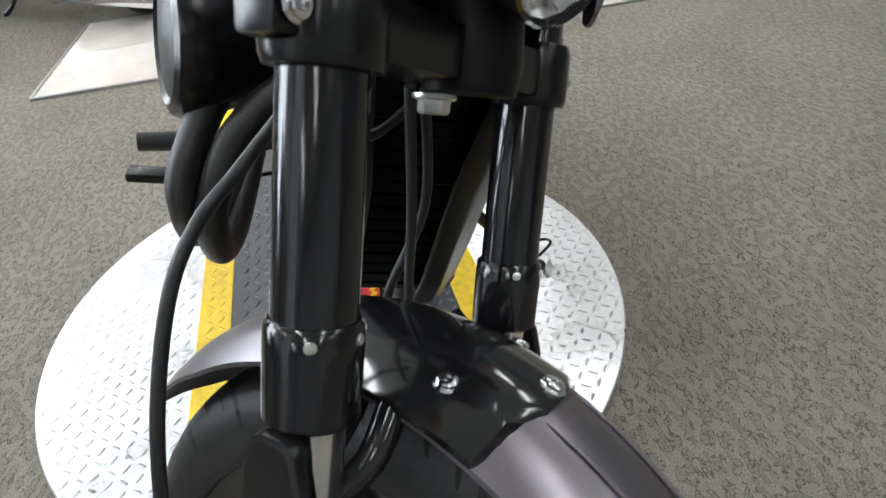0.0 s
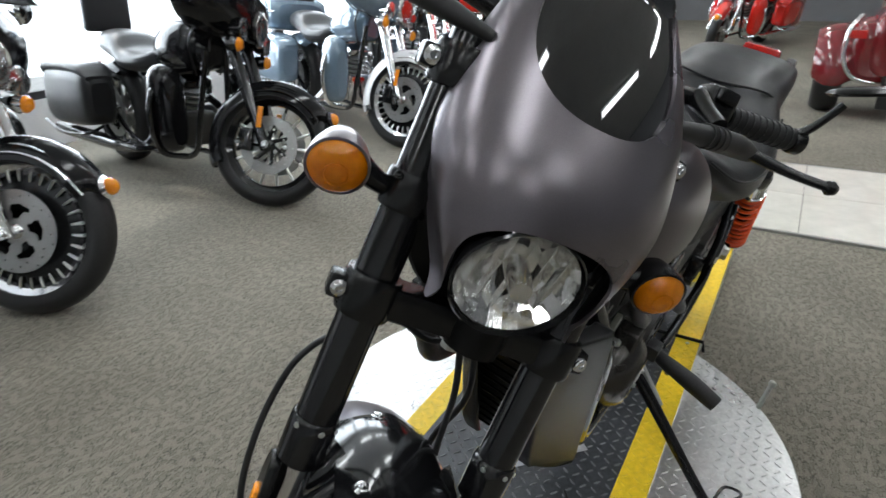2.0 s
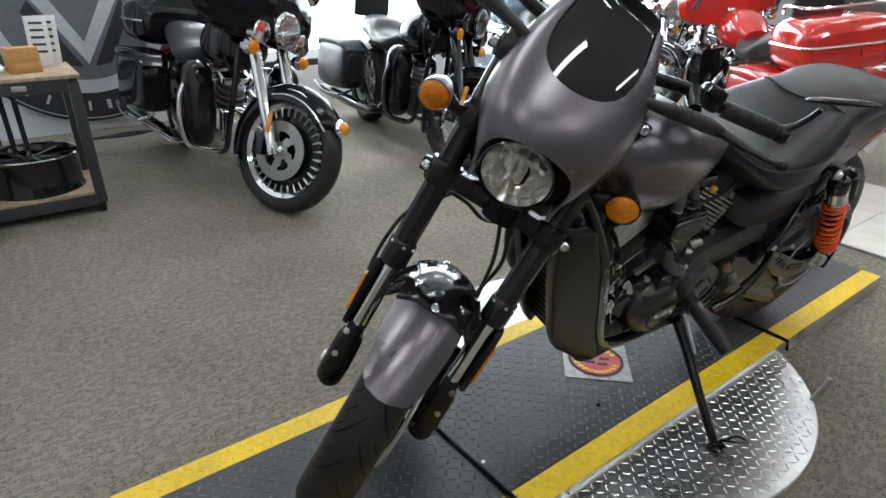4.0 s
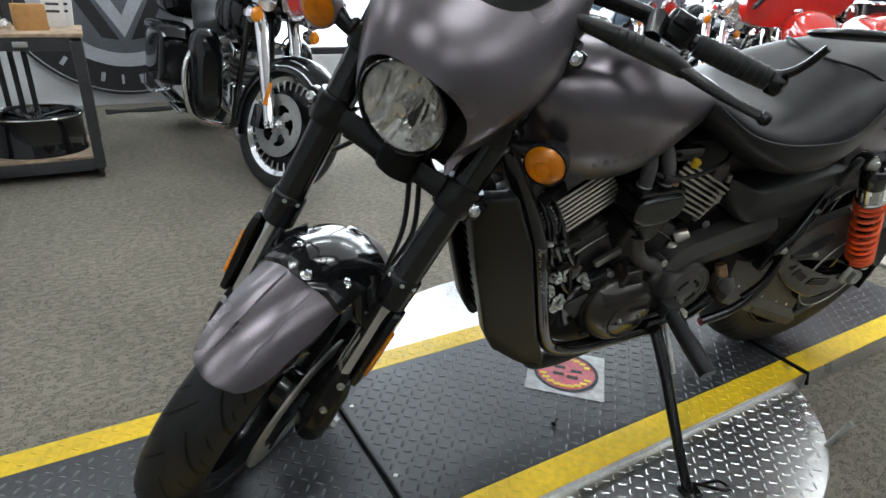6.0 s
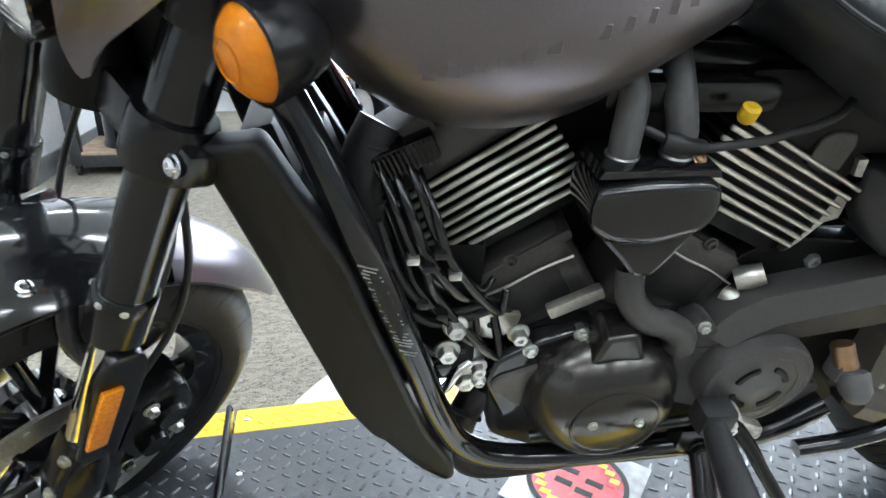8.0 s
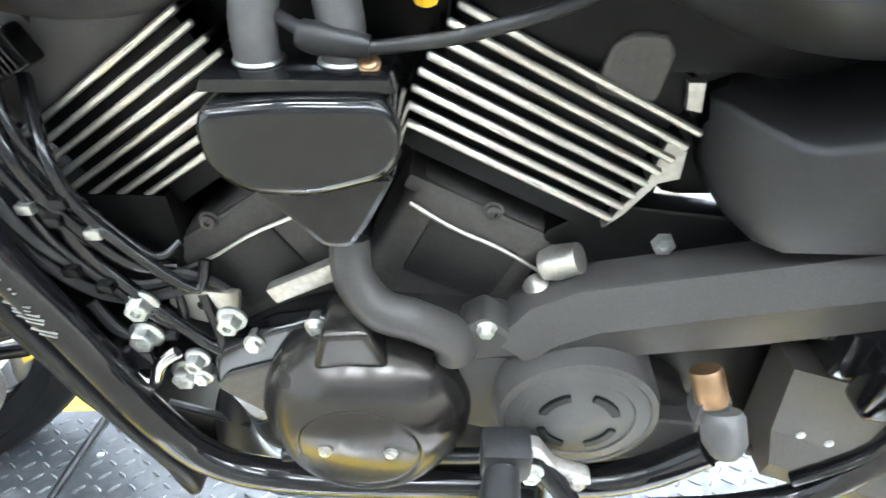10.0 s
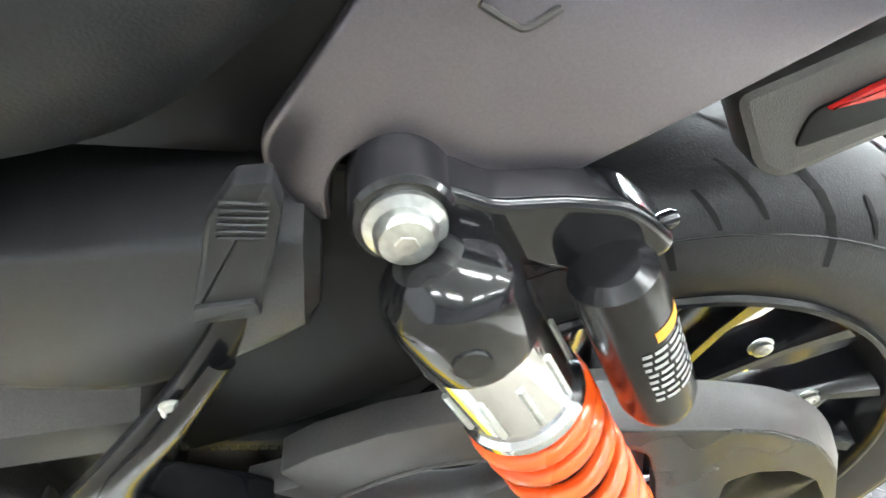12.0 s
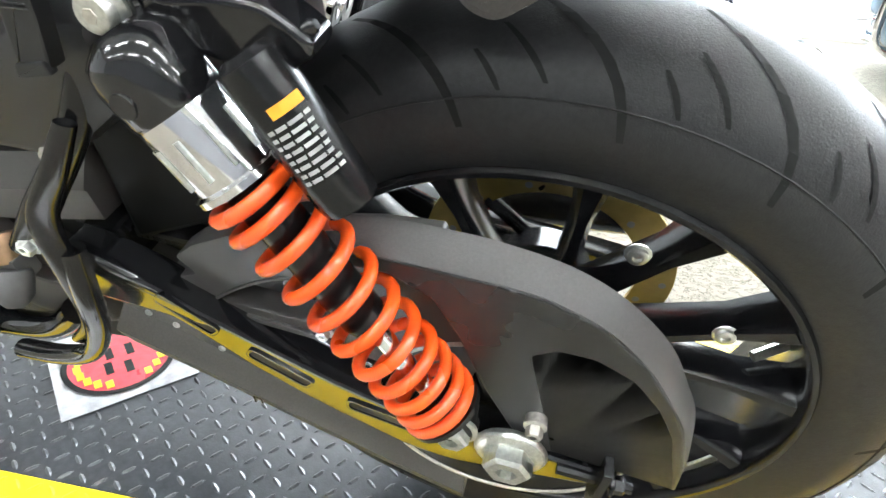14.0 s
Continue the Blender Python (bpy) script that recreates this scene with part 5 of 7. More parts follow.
# front pulley cover
pul = part("pulley_cover", join(
    plate([(-0.665, 0.472), (-0.635, 0.478), (-0.60, 0.465), (-0.53, 0.40), (-0.505, 0.375), (-0.455, 0.37), (-0.45, 0.318), (-0.52, 0.312), (-0.664, 0.36)], -0.098, -0.06, 0.004, 0.008),
    lathe([(0.0665, 0.08), (0.0655, 0.118), (0.063, 0.126), (0.058, 0.1275), (0.0565, 0.126), (0.0455, 0.1275), (0.044, 0.126), (0.042, 0.1265), (0.0, 0.131)], (-0.57, 0, 0.408), L, 64)), guard_grey, bike, "dark grey slotted pulley cover")
for k in range(4):
    a0 = radians(45 + 90 * k)
    pts = [(-0.57 + r * math.cos(a0 + d), 0.408 + r * math.sin(a0 + d)) for r, ds in ((0.0265, (-0.5, -0.25, 0, 0.25, 0.5)), (0.0335, (0.5, 0.25, 0, -0.25, -0.5))) for d in ds]
    # no opening is cut, a black patch paints the slot's shade
    part("cover_slot", plate(pts, -0.1305, -0.122, 0.001, 0.002), deep_black, pul, "vent slot with its shade as a black patch")
part("case_arm", plate([(-0.665, 0.478), (-0.645, 0.492), (-0.628, 0.478), (-0.60, 0.448), (-0.655, 0.44)], -0.1, -0.07, 0.006, 0.006), guard_grey, pul)
# belt guard over the top run
TOP_EDGE = [(-0.637, 0.463), (-0.612, 0.499), (-0.579, 0.516), (-0.475, 0.537), (-0.346, 0.562)]
MID_EDGE = [(-0.612, 0.455), (-0.596, 0.474), (-0.565, 0.490), (-0.464, 0.511), (-0.348, 0.533)]
LOW_EDGE = [(-0.585, 0.448), (-0.572, 0.454), (-0.55, 0.459), (-0.45, 0.475), (-0.350, 0.497)]
guard = part("belt_guard", rings(bmesh.new(), [[V((a[0], -0.05, a[1] - 0.01)), V((a[0], -0.094, a[1])), V((a[0], -0.097, a[1] - 0.001)), V((b[0], -0.1125, b[1] + 0.002)), V((b[0], -0.113, b[1])), V((b[0] + 0.001, -0.112, b[1] - 0.001)), V((c[0], -0.107, c[1])), V((c[0], -0.05, c[1]))] for a, b, c in zip(TOP_EDGE, MID_EDGE, LOW_EDGE)]), guard_grey, bike, "dark grey moulded belt guard")
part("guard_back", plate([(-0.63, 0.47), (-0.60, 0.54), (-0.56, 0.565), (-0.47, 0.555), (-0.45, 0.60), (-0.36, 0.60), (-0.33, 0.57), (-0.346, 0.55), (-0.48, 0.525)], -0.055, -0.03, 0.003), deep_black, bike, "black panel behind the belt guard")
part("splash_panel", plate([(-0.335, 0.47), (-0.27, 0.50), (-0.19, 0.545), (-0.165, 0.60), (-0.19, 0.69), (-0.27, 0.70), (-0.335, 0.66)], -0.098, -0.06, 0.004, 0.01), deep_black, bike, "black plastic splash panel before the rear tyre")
# filler sheet, added to hide the floor in the dark gaps behind the belt
part("belt_gap_filler", plate([(-0.55, 0.20), (-0.40, 0.22), (-0.33, 0.33), (-0.30, 0.42), (-0.19, 0.50), (-0.2, 0.66), (-0.33, 0.66), (-0.36, 0.53), (-0.54, 0.49)], -0.05, 0.05, 0.004, 0.01), deep_black, bike, "added black sheet filling the dark gaps behind the belt")
part("guard_bolt", join(disc((-0.512, -0.045, 0.531), L, 0.009, 0.01, 14), hexnut((-0.512, -0.05, 0.531), L, 0.009, 0.012)), zinc, bike, "bright guard bolt")

# ---- frame, radiator ----
for s in (-1, 1):
    rail = part("down_tube", tube([(-1.15, 0.045 * s, 0.86), (-1.07, 0.07 * s, 0.75), (-1.004, 0.11 * s, 0.61), (-0.957, 0.112 * s, 0.47), (-0.928, 0.113 * s, 0.38), (-0.892, 0.112 * s, 0.315), (-0.82, 0.11 * s, 0.285), (-0.68, 0.11 * s, 0.285), (-0.52, 0.11 * s, 0.30), (-0.45, 0.11 * s, 0.35)], 0.0155, 16), gloss_black, bike, "gloss black frame tube")
    part("top_rail", tube([(-1.14, 0.03 * s, 0.83), (-1.0, 0.035 * s, 0.77), (-0.8, 0.035 * s, 0.755), (-0.5, 0.035 * s, 0.735), (-0.25, 0.05 * s, 0.74)], 0.014, 12), satin_black, bike)
SHROUD = [(-1.135, 0.69), (-1.075, 0.715), (-1.017, 0.60), (-0.97, 0.45), (-0.942, 0.365), (-0.908, 0.298), (-0.905, 0.272), (-0.95, 0.264), (-0.998, 0.288), (-1.03, 0.345), (-1.05, 0.41), (-1.088, 0.53)]
sides = []
for s in (-1, 1):
    bm = plate(SHROUD, -0.125, -0.095, 0.006, 0.012, seg=3)
    for k in range(10):
        bmesh.ops.bisect_plane(bm, geom=bm.verts[:] + bm.edges[:] + bm.faces[:], plane_co=(-1.12 + 0.022 * k, 0, 0), plane_no=(1, 0, 0.36))
    for vert in bm.verts:
        # the wings fold inwards towards their front edge
        ahead = (-0.908 - 0.4 * (vert.co.z - 0.298)) - vert.co.x
        vert.co.y = -s * (vert.co.y + 0.052 * min(max((ahead - 0.024) / 0.06, 0), 1))
    sides.append(bm)
rad = part("radiator_shroud", join(*sides), shroud_black, bike, "black plastic radiator shroud", flat=False)
for k in range(26):
    # moulded code down the shroud's edge, as plain bars
    if k % 6 == 5:
        continue
    f = k / 25
    bar_m = Matrix.Translation((-1.0 + 0.037 * f, -0.1266 - 0.0008 * f, 0.597 - 0.107 * f)) @ pose(0, 0, 0, 0, 18, 0)
    part("code_bar", box((0, 0, 0), (0.018 - 0.006 * (k % 3 == 1), 0.0016, 0.0013), 0, m=bar_m), code_grey, rad)
core = part("radiator_core", box((-1.03, 0, 0.50), (0.03, 0.112, 0.40), 0.004, m=None), deep_black, rad, "black finned radiator core")
core.data.transform(Matrix.Translation((-1.035, 0, 0.5)) @ pose(0, 0, 0, 0, -17, 0) @ Matrix.Translation((1.035, 0, -0.5)))
for k in range(16):
    z = 0.33 + 0.022 * k
    fin = part("radiator_fin", box((0, 0, 0), (0.004, 0.096, 0.0014)), satin_black, rad, smooth=False)
    fin.location = (-1.053 - (z - 0.5) * 0.305, 0, z)
part("fan_cowl", box((0, 0, 0), (0.02, 0.185, 0.40), 0.006, m=Matrix.Translation((-0.985, 0, 0.455)) @ pose(0, 0, 0, 0, -19, 0)), deep_black, rad, "black cowl behind the radiator")
part("overflow_hose", tube([(-0.985, -0.04, 0.69), (-1.0, -0.05, 0.66), (-1.005, -0.05, 0.62), (-0.985, -0.05, 0.585)], [0.02, 0.021, 0.021, 0.02], 16), hose_rubber, bike, "black ribbed coolant hose")
for k in range(5):
    part("hose_rib", torus((-0.99 - 0.012 * math.sin(k * 0.7), -0.045, 0.675 - 0.018 * k), (0.2, 0.1, 1), 0.0215, 0.0018, 20, 6), hose_rubber, bike)
for k, pts in enumerate((
        [(-0.99, -0.09, 0.62), (-0.975, -0.095, 0.57), (-0.955, -0.09, 0.53), (-0.92, -0.08, 0.50), (-0.88, -0.07, 0.50)],
        [(-1.0, -0.085, 0.61), (-0.985, -0.09, 0.56), (-0.965, -0.088, 0.515), (-0.93, -0.08, 0.485), (-0.875, -0.07, 0.49)],
        [(-0.94, -0.07, 0.53), (-0.90, -0.075, 0.515), (-0.86, -0.07, 0.495), (-0.845, -0.065, 0.47)],
        [(-0.96, -0.08, 0.48), (-0.94, -0.085, 0.45), (-0.90, -0.08, 0.445)],
        [(-0.93, -0.085, 0.36), (-0.90, -0.08, 0.34), (-0.87, -0.07, 0.31)],
        [(-1.03, -0.10, 0.66), (-1.02, -0.11, 0.63), (-1.0, -0.105, 0.58), (-0.985, -0.10, 0.55)])):
    part("wiring", tube(pts, 0.0042 + 0.001 * (k % 2), 8), hose_rubber, bike, "black wiring loom")
for k, (u, w, r) in enumerate(((-0.965, 0.655, 0.0042), (-0.95, 0.645, 0.0058), (-0.94, 0.66, 0.0035), (-0.925, 0.635, 0.0048), (-0.955, 0.60, 0.004), (-0.935, 0.585, 0.0055))):
    d = 0.008 * k
    loom = part("gloss_loom", tube([(u - 0.03, -0.05, w + 0.02), (u - 0.012, -0.085, w - 0.02), (u + 0.004, -0.092 + 0.003 * (k % 3), w - 0.065), (u + 0.03 + d, -0.085, w - 0.11 - d), (u + 0.065, -0.072, w - 0.14 + d)], r, 10), gloss_black, bike, "gloss black wiring sleeve")
    part("loom_clip", box((u + 0.006, -0.094, w - 0.075), (0.012, 0.012, 0.008), 0.002), zinc if k % 3 == 0 else satin_black, loom)
mount = part("engine_mount", plate([(-0.895, 0.49), (-0.84, 0.487), (-0.845, 0.465), (-0.865, 0.452), (-0.885, 0.458), (-0.90, 0.475)], -0.075, -0.068, 0.001, 0.004), fin_metal, bike, "bare alloy engine mount bracket")
# flat black disc on the bracket paints the shade of a hole
part("mount_hole_shade", disc((-0.872, -0.074, 0.474), L, 0.005, 0.002, 14, 0.0004), deep_black, mount)
for u, w, r in ((-0.92, 0.452, 0.0105), (-0.845, 0.472, 0.009), (-0.898, 0.407, 0.0105), (-0.913, 0.486, 0.01), (-0.885, 0.425, 0.008)):
    part("mount_bolt", hexnut((u, -0.086, w), L, r, 0.014), zinc, bike, "zinc mount bolt")
part("steel_pipe", tube([(-0.945, -0.095, 0.425), (-0.925, -0.10, 0.405), (-0.91, -0.1, 0.43), (-0.895, -0.095, 0.44)], 0.0055, 10), chrome, bike, "bright steel pipe")
part("calliper_block", box((-0.935, -0.085, 0.432), (0.04, 0.03, 0.022), 0.004), gloss_black, bike)
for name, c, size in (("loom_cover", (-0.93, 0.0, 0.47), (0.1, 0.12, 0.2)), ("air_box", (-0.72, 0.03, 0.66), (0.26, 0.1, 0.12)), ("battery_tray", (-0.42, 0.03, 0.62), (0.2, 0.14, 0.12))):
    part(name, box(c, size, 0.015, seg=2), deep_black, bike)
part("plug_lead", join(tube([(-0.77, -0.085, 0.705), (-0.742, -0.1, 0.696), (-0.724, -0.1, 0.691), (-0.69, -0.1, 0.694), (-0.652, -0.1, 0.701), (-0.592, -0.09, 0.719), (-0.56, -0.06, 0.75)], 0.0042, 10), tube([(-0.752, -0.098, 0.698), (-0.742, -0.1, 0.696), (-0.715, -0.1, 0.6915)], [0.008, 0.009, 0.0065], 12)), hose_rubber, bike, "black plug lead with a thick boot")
# added black box hides the floor between rear rocker cover and seat
part("rocker_gap_filler", box((-0.55, 0.0, 0.705), (0.24, 0.13, 0.09), 0.02), deep_black, bike)
part("rail_cover", box((-0.72, -0.06, 0.725), (0.16, 0.03, 0.03), 0.01), satin_black, bike)
part("fuel_union", join(lathe([(0.006, 0), (0.008, 0.004), (0.008, 0.014), (0.005, 0.016)], (-0.684, -0.095, 0.714), (0, -0.3, 1), 12)), yellow_mark, bike, "yellow fuel union")
reg = part("regulator", box((0, 0, 0), (0.06, 0.02, 0.026), 0.004, m=Matrix.Translation((-0.965, -0.06, 0.668)) @ pose(0, 0, 0, 0, -24, 0)), satin_black, bike, "black finned regulator")
for k in range(12):
    part("regulator_fin", box((-0.026 + 0.0047 * k, -0.011, 0), (0.0014, 0.008, 0.022), 0, m=Matrix.Translation((-0.965, -0.06, 0.668)) @ pose(0, 0, 0, 0, -24, 0)), fork_black, reg, smooth=False)

# ---- rear wheel, belt, swing arm ----
RW = Matrix.Translation((0.011, 0, 0.35))
R_T, H_T, B_T = 0.339, 0.084, 0.239
wheel = part("rear_wheel", lathe([(0.2325, -0.066), (0.233, -0.071), (0.236, -0.0745), (0.240, -0.0745), (0.2425, -0.071), (0.241, -0.063), (0.236, -0.052), (0.233, 0), (0.236, 0.052), (0.241, 0.063), (0.2425, 0.071), (0.240, 0.0745), (0.236, 0.0745), (0.233, 0.071), (0.2325, 0.066), (0.229, 0.05), (0.226, 0), (0.229, -0.05)], axis=(0, 1, 0), seg=80, closed=True), satin_black, bike, "black cast rear wheel", m=RW)
part("tyre", lathe(tyre_profile(R_T, H_T, B_T, 0), axis=(0, 1, 0), seg=96, closed=True), rubber, wheel, "black wide road tyre", m=RW)
part("sidewall_rib", join(*[torus((0, 0.0762 * s, 0), (0, 1, 0), 0.2976, 0.0008, 96, 6) for s in (-1, 1)]), rubber, wheel, m=RW)
grooves(R_T, H_T, B_T, 18, RW, wheel, groove_shade, -1)
for k in range(7):
    a = 2 * math.pi * k / 7 + 0.35
    for d in (-0.21, 0.21):
        c0, c1 = V((0.05 * math.cos(a), -0.01, 0.05 * math.sin(a))), V((0.231 * math.cos(a + d), -0.046, 0.231 * math.sin(a + d)))
        way = (c1 - c0)
        side = V((-way.z, 0, way.x)).normalized()
        bm = bmesh.new()
        loops = []
        for f, w, t in ((0, 0.015, 0.022), (0.35, 0.010, 0.018), (0.75, 0.0085, 0.016), (1.0, 0.015, 0.02)):
            c = c0 + way * f
            loops.append([c + side * (w * x) + V((0, t * y, 0)) for x, y in ((-1, 1), (-1, -0.3), (-0.45, -1), (0.45, -1), (1, -0.3), (1, 1))])
        part("spoke", rings(bm, loops), fork_black, wheel, m=RW)
part("hub", lathe([(0.03, -0.09), (0.055, -0.085), (0.06, -0.05), (0.05, -0.03), (0.05, 0.03), (0.06, 0.05), (0.05, 0.09), (0.03, 0.095)], axis=(0, 1, 0), seg=32), satin_black, wheel, m=RW)
part("balance_weight", join(*[box((0, 0, 0), (0.011, 0.004, 0.022), 0.001, seg=1, m=Matrix.Translation((0.2265 * math.cos(a), -0.05, 0.2265 * math.sin(a))) @ pose(0, 0, 0, 0, -math.degrees(a), 0)) for a in (-0.62, -0.56, -0.5, -0.44)]), zinc, wheel, "stuck-on wheel weights", m=RW)
part("valve", tube([(0.219, -0.02, 0.066), (0.19, -0.035, 0.056)], 0.005, 8), zinc, wheel, m=RW)
brake_disc(0.14, RW, wheel, gold, 0.085)
for k, (u, w) in enumerate(((0.165, 0.445), (0.08, 0.515))):
    part("spoke_bolt", bolt((u, -0.05, w), L, 0.008, 0.006), zinc, wheel)
pulley = part("belt_pulley", lathe([(0.09, 0.098), (0.115, 0.098), (0.118, 0.1), (0.118, 0.122), (0.115, 0.124), (0.09, 0.122)], (0.0, 0, 0.347), L, 72, closed=True), satin_black, bike, "black rear belt pulley")
part("pulley_rim", torus((0, -0.1245, 0.347), L, 0.1165, 0.002, 64, 6), bare_alloy, pulley, "worn bright pulley rim")
for k in range(5):
    a = 2 * math.pi * k / 5 + 0.4
    part("pulley_spoke", tube([(0.045 * math.cos(a), -0.112, 0.347 + 0.045 * math.sin(a)), (0.1 * math.cos(a + 0.15), -0.112, 0.347 + 0.1 * math.sin(a + 0.15))], [0.016, 0.012], 8, smooth=False, flat=0.5), satin_black, pulley)
belt_top, belt_low = ((-0.40, 0.482), (-0.03, 0.463)), ((-0.40, 0.325), (-0.03, 0.232))
belt = part("drive_belt", join(*[plate([a, b, (b[0], b[1] - 0.006), (a[0], a[1] - 0.006)], -0.094, -0.072, 0.0006) for a, b in (belt_top, belt_low)]), hose_rubber, bike, "toothed black drive belt")
teeth = []
for k in range(60):
    f = k / 60
    for a, b, dy in ((*belt_top, -0.0085), (*belt_low, 0.0025)):
        teeth.append(box((a[0] + (b[0] - a[0]) * f, -0.083, a[1] + (b[1] - a[1]) * f + dy), (0.0048, 0.022, 0.005)))
tagged(part("belt_teeth", join(*teeth), hose_rubber, belt, smooth=False), "fine moulded belt teeth", kind="stuff")
ARM = [(-0.37, 0.497), (-0.34, 0.493), (-0.30, 0.476), (-0.257, 0.451), (-0.206, 0.424), (-0.14, 0.391), (-0.1, 0.375), (-0.05, 0.364), (0.02, 0.359), (0.105, 0.347), (0.108, 0.32), (0.03, 0.292), (-0.04, 0.274), (-0.088, 0.28), (-0.13, 0.304), (-0.182, 0.331), (-0.235, 0.369), (-0.29, 0.42), (-0.37, 0.43)]
def tilted(bm):
    """Leans the arm's outer face inwards towards its lower edge."""
    for vert in bm.verts:
        if vert.co.y < -0.13:
            crest = float(np.interp(vert.co.x, [-0.29, -0.257, -0.206, -0.14, -0.05, 0.105], [0.476, 0.451, 0.424, 0.391, 0.364, 0.347]))
            vert.co.y += 0.16 * max(crest - vert.co.z, 0)
    return bm


arm = part("swing_arm", join(
    tilted(plate(ARM, -0.146, -0.112, 0.006, 0.012, seg=3)),
    plate(ARM, 0.115, 0.145, 0.007, 0.012, seg=3),
    box((-0.36, 0, 0.465), (0.04, 0.22, 0.05), 0.01)), gloss_black, bike, "gloss black swing arm with pressed slots")
for a, b in (((-0.291, 0.457), (-0.247, 0.424)), ((-0.221, 0.403), (-0.17, 0.371)), ((-0.135, 0.354), (-0.05, 0.336))):
    way = V((b[0] - a[0], 0, b[1] - a[1])).normalized()
    up = V((-way.z, 0, way.x)) * 0.0125
    c = [V((a[0], 0, a[1])) - way * 0.002, V((b[0], 0, b[1])) + way * 0.002]
    outer = rounded([tuple((p + k * up).xz) for p, k in ((c[0], -1), (c[1], -1), (c[1], 1), (c[0], 1))], 0.008)
    inner = rounded([tuple((p + 0.72 * k * up).xz) for p, k in ((c[0] + way * 0.003, -1), (c[1] - way * 0.003, -1), (c[1] - way * 0.003, 1), (c[0] + way * 0.003, 1))], 0.006)
    part("pressed_slot", tilted(plate(outer, -0.1482, -0.132, 0.0008, holes=[inner])), gloss_black, arm)
    # black sheet level with the arm's face, shade painted in for slot depth
    part("slot_shade", tilted(plate(inner, -0.1464, -0.132, 0.0)), deep_black, arm, smooth=False)
# lower belt guard: an upright panel behind the arm, a sloping lip and a flange
TOP_LOW = [(-0.40, 0.44), (-0.34, 0.42), (-0.26, 0.385), (-0.18, 0.335), (-0.1, 0.30), (-0.03, 0.275)]
RIVETS = [(-0.395, 0.366), (-0.34, 0.342), (-0.26, 0.302), (-0.18, 0.264), (-0.1, 0.226), (-0.03, 0.195)]
LIP = [(-0.398, 0.348), (-0.335, 0.322), (-0.255, 0.282), (-0.175, 0.243), (-0.095, 0.205), (-0.03, 0.176)]
FOOT = [(-0.395, 0.318), (-0.33, 0.29), (-0.25, 0.25), (-0.17, 0.21), (-0.09, 0.172), (-0.03, 0.147)]
low_guard = part("lower_guard", rings(bmesh.new(), [[V((p[0], y, p[1])) for p, y in ((a, -0.06), (a, -0.097), (b, -0.1), (c, -0.118), (V(c) + V((0, -0.003)), -0.1195), (d, -0.112), (d, -0.06))] for a, b, c, d in zip(*[[tuple(p.xz) for p in curve_points([(u, 0, w) for u, w in line], 4)] for line in (TOP_LOW, RIVETS, LIP, FOOT)])]), pale_guard, bike, "dark grey lower belt guard", flat=False)
for u, w in ((-0.368, 0.36), (-0.34, 0.349), (-0.295, 0.325), (-0.216, 0.287), (-0.135, 0.25), (-0.08, 0.226)):
    part("guard_rivet", disc((u, -0.097, w), L, 0.004, 0.005, 10, 0.001), zinc, low_guard)
part("guard_label", join(box((-0.262, -0.1172, 0.268), (0.002, 0.0016, 0.012)), box((-0.257, -0.1172, 0.273), (0.009, 0.0016, 0.002)), box((-0.254, -0.1172, 0.267), (0.002, 0.0016, 0.008))), deep_black, low_guard, smooth=False)
side = part("belt_cover", plate([(-0.276, 0.489), (-0.255, 0.507), (-0.215, 0.528), (-0.18, 0.539), (-0.102, 0.556), (-0.055, 0.56), (-0.04, 0.5), (-0.02, 0.44), (-0.03, 0.40), (-0.09, 0.40), (-0.15, 0.415), (-0.21, 0.428), (-0.29, 0.447), (-0.30, 0.456), (-0.262, 0.472)], -0.124, -0.1, 0.002, 0.004,
    holes=[rounded([(-0.252, 0.446), (-0.232, 0.462), (-0.208, 0.478), (-0.183, 0.489), (-0.13, 0.497), (-0.115, 0.485), (-0.128, 0.455), (-0.15, 0.442), (-0.195, 0.44)], 0.008)]), guard_grey, bike, "dark grey belt cover with a window")
part("window_lip", tube([(-0.252, -0.1245, 0.445), (-0.222, -0.1245, 0.4685), (-0.183, -0.1245, 0.49), (-0.14, -0.1245, 0.497)], 0.0016, 8), guard_grey, side)
part("lower_rib", plate([(-0.25, 0.436), (-0.15, 0.428), (-0.148, 0.421), (-0.25, 0.43)], -0.1275, -0.122, 0.0015), guard_grey, side)
for u, w in ((-0.274, 0.4455), (-0.154, 0.4325)):
    part("cover_bolt", hexnut((u, -0.123, w), L, 0.0062, 0.008), zinc, side, "bright cover bolt")
FACE = [(-0.12, 0.552), (-0.09, 0.555), (-0.05, 0.553), (-0.013, 0.551), (0.021, 0.546), (0.06, 0.529), (0.095, 0.497), (0.12, 0.46), (0.137, 0.427), (0.15, 0.372)]
FAR = [(-0.13, 0.564), (-0.09, 0.568), (-0.05, 0.568), (-0.013, 0.565), (0.033, 0.555), (0.072, 0.534), (0.108, 0.499), (0.131, 0.458), (0.146, 0.424), (0.158, 0.366)]
# face and recess are coloured darker than the lip to paint their shade
rear_guard = part("rear_belt_guard", plate(FACE + [(0.152, 0.345), (0.147, 0.345), (0.14, 0.375), (0.127, 0.422), (0.11, 0.454), (0.088, 0.48), (0.06, 0.495), (0.034, 0.496), (0.019, 0.485), (0.03, 0.44), (0.045, 0.385), (0.05, 0.358), (0.022, 0.36), (-0.013, 0.43), (-0.037, 0.492), (-0.055, 0.525), (-0.085, 0.541), (-0.12, 0.541)], -0.142, -0.13, 0.002, 0.003, seg=2), cover_and_guard_shade, bike, "dark grey rear belt guard with its face painted in shade")
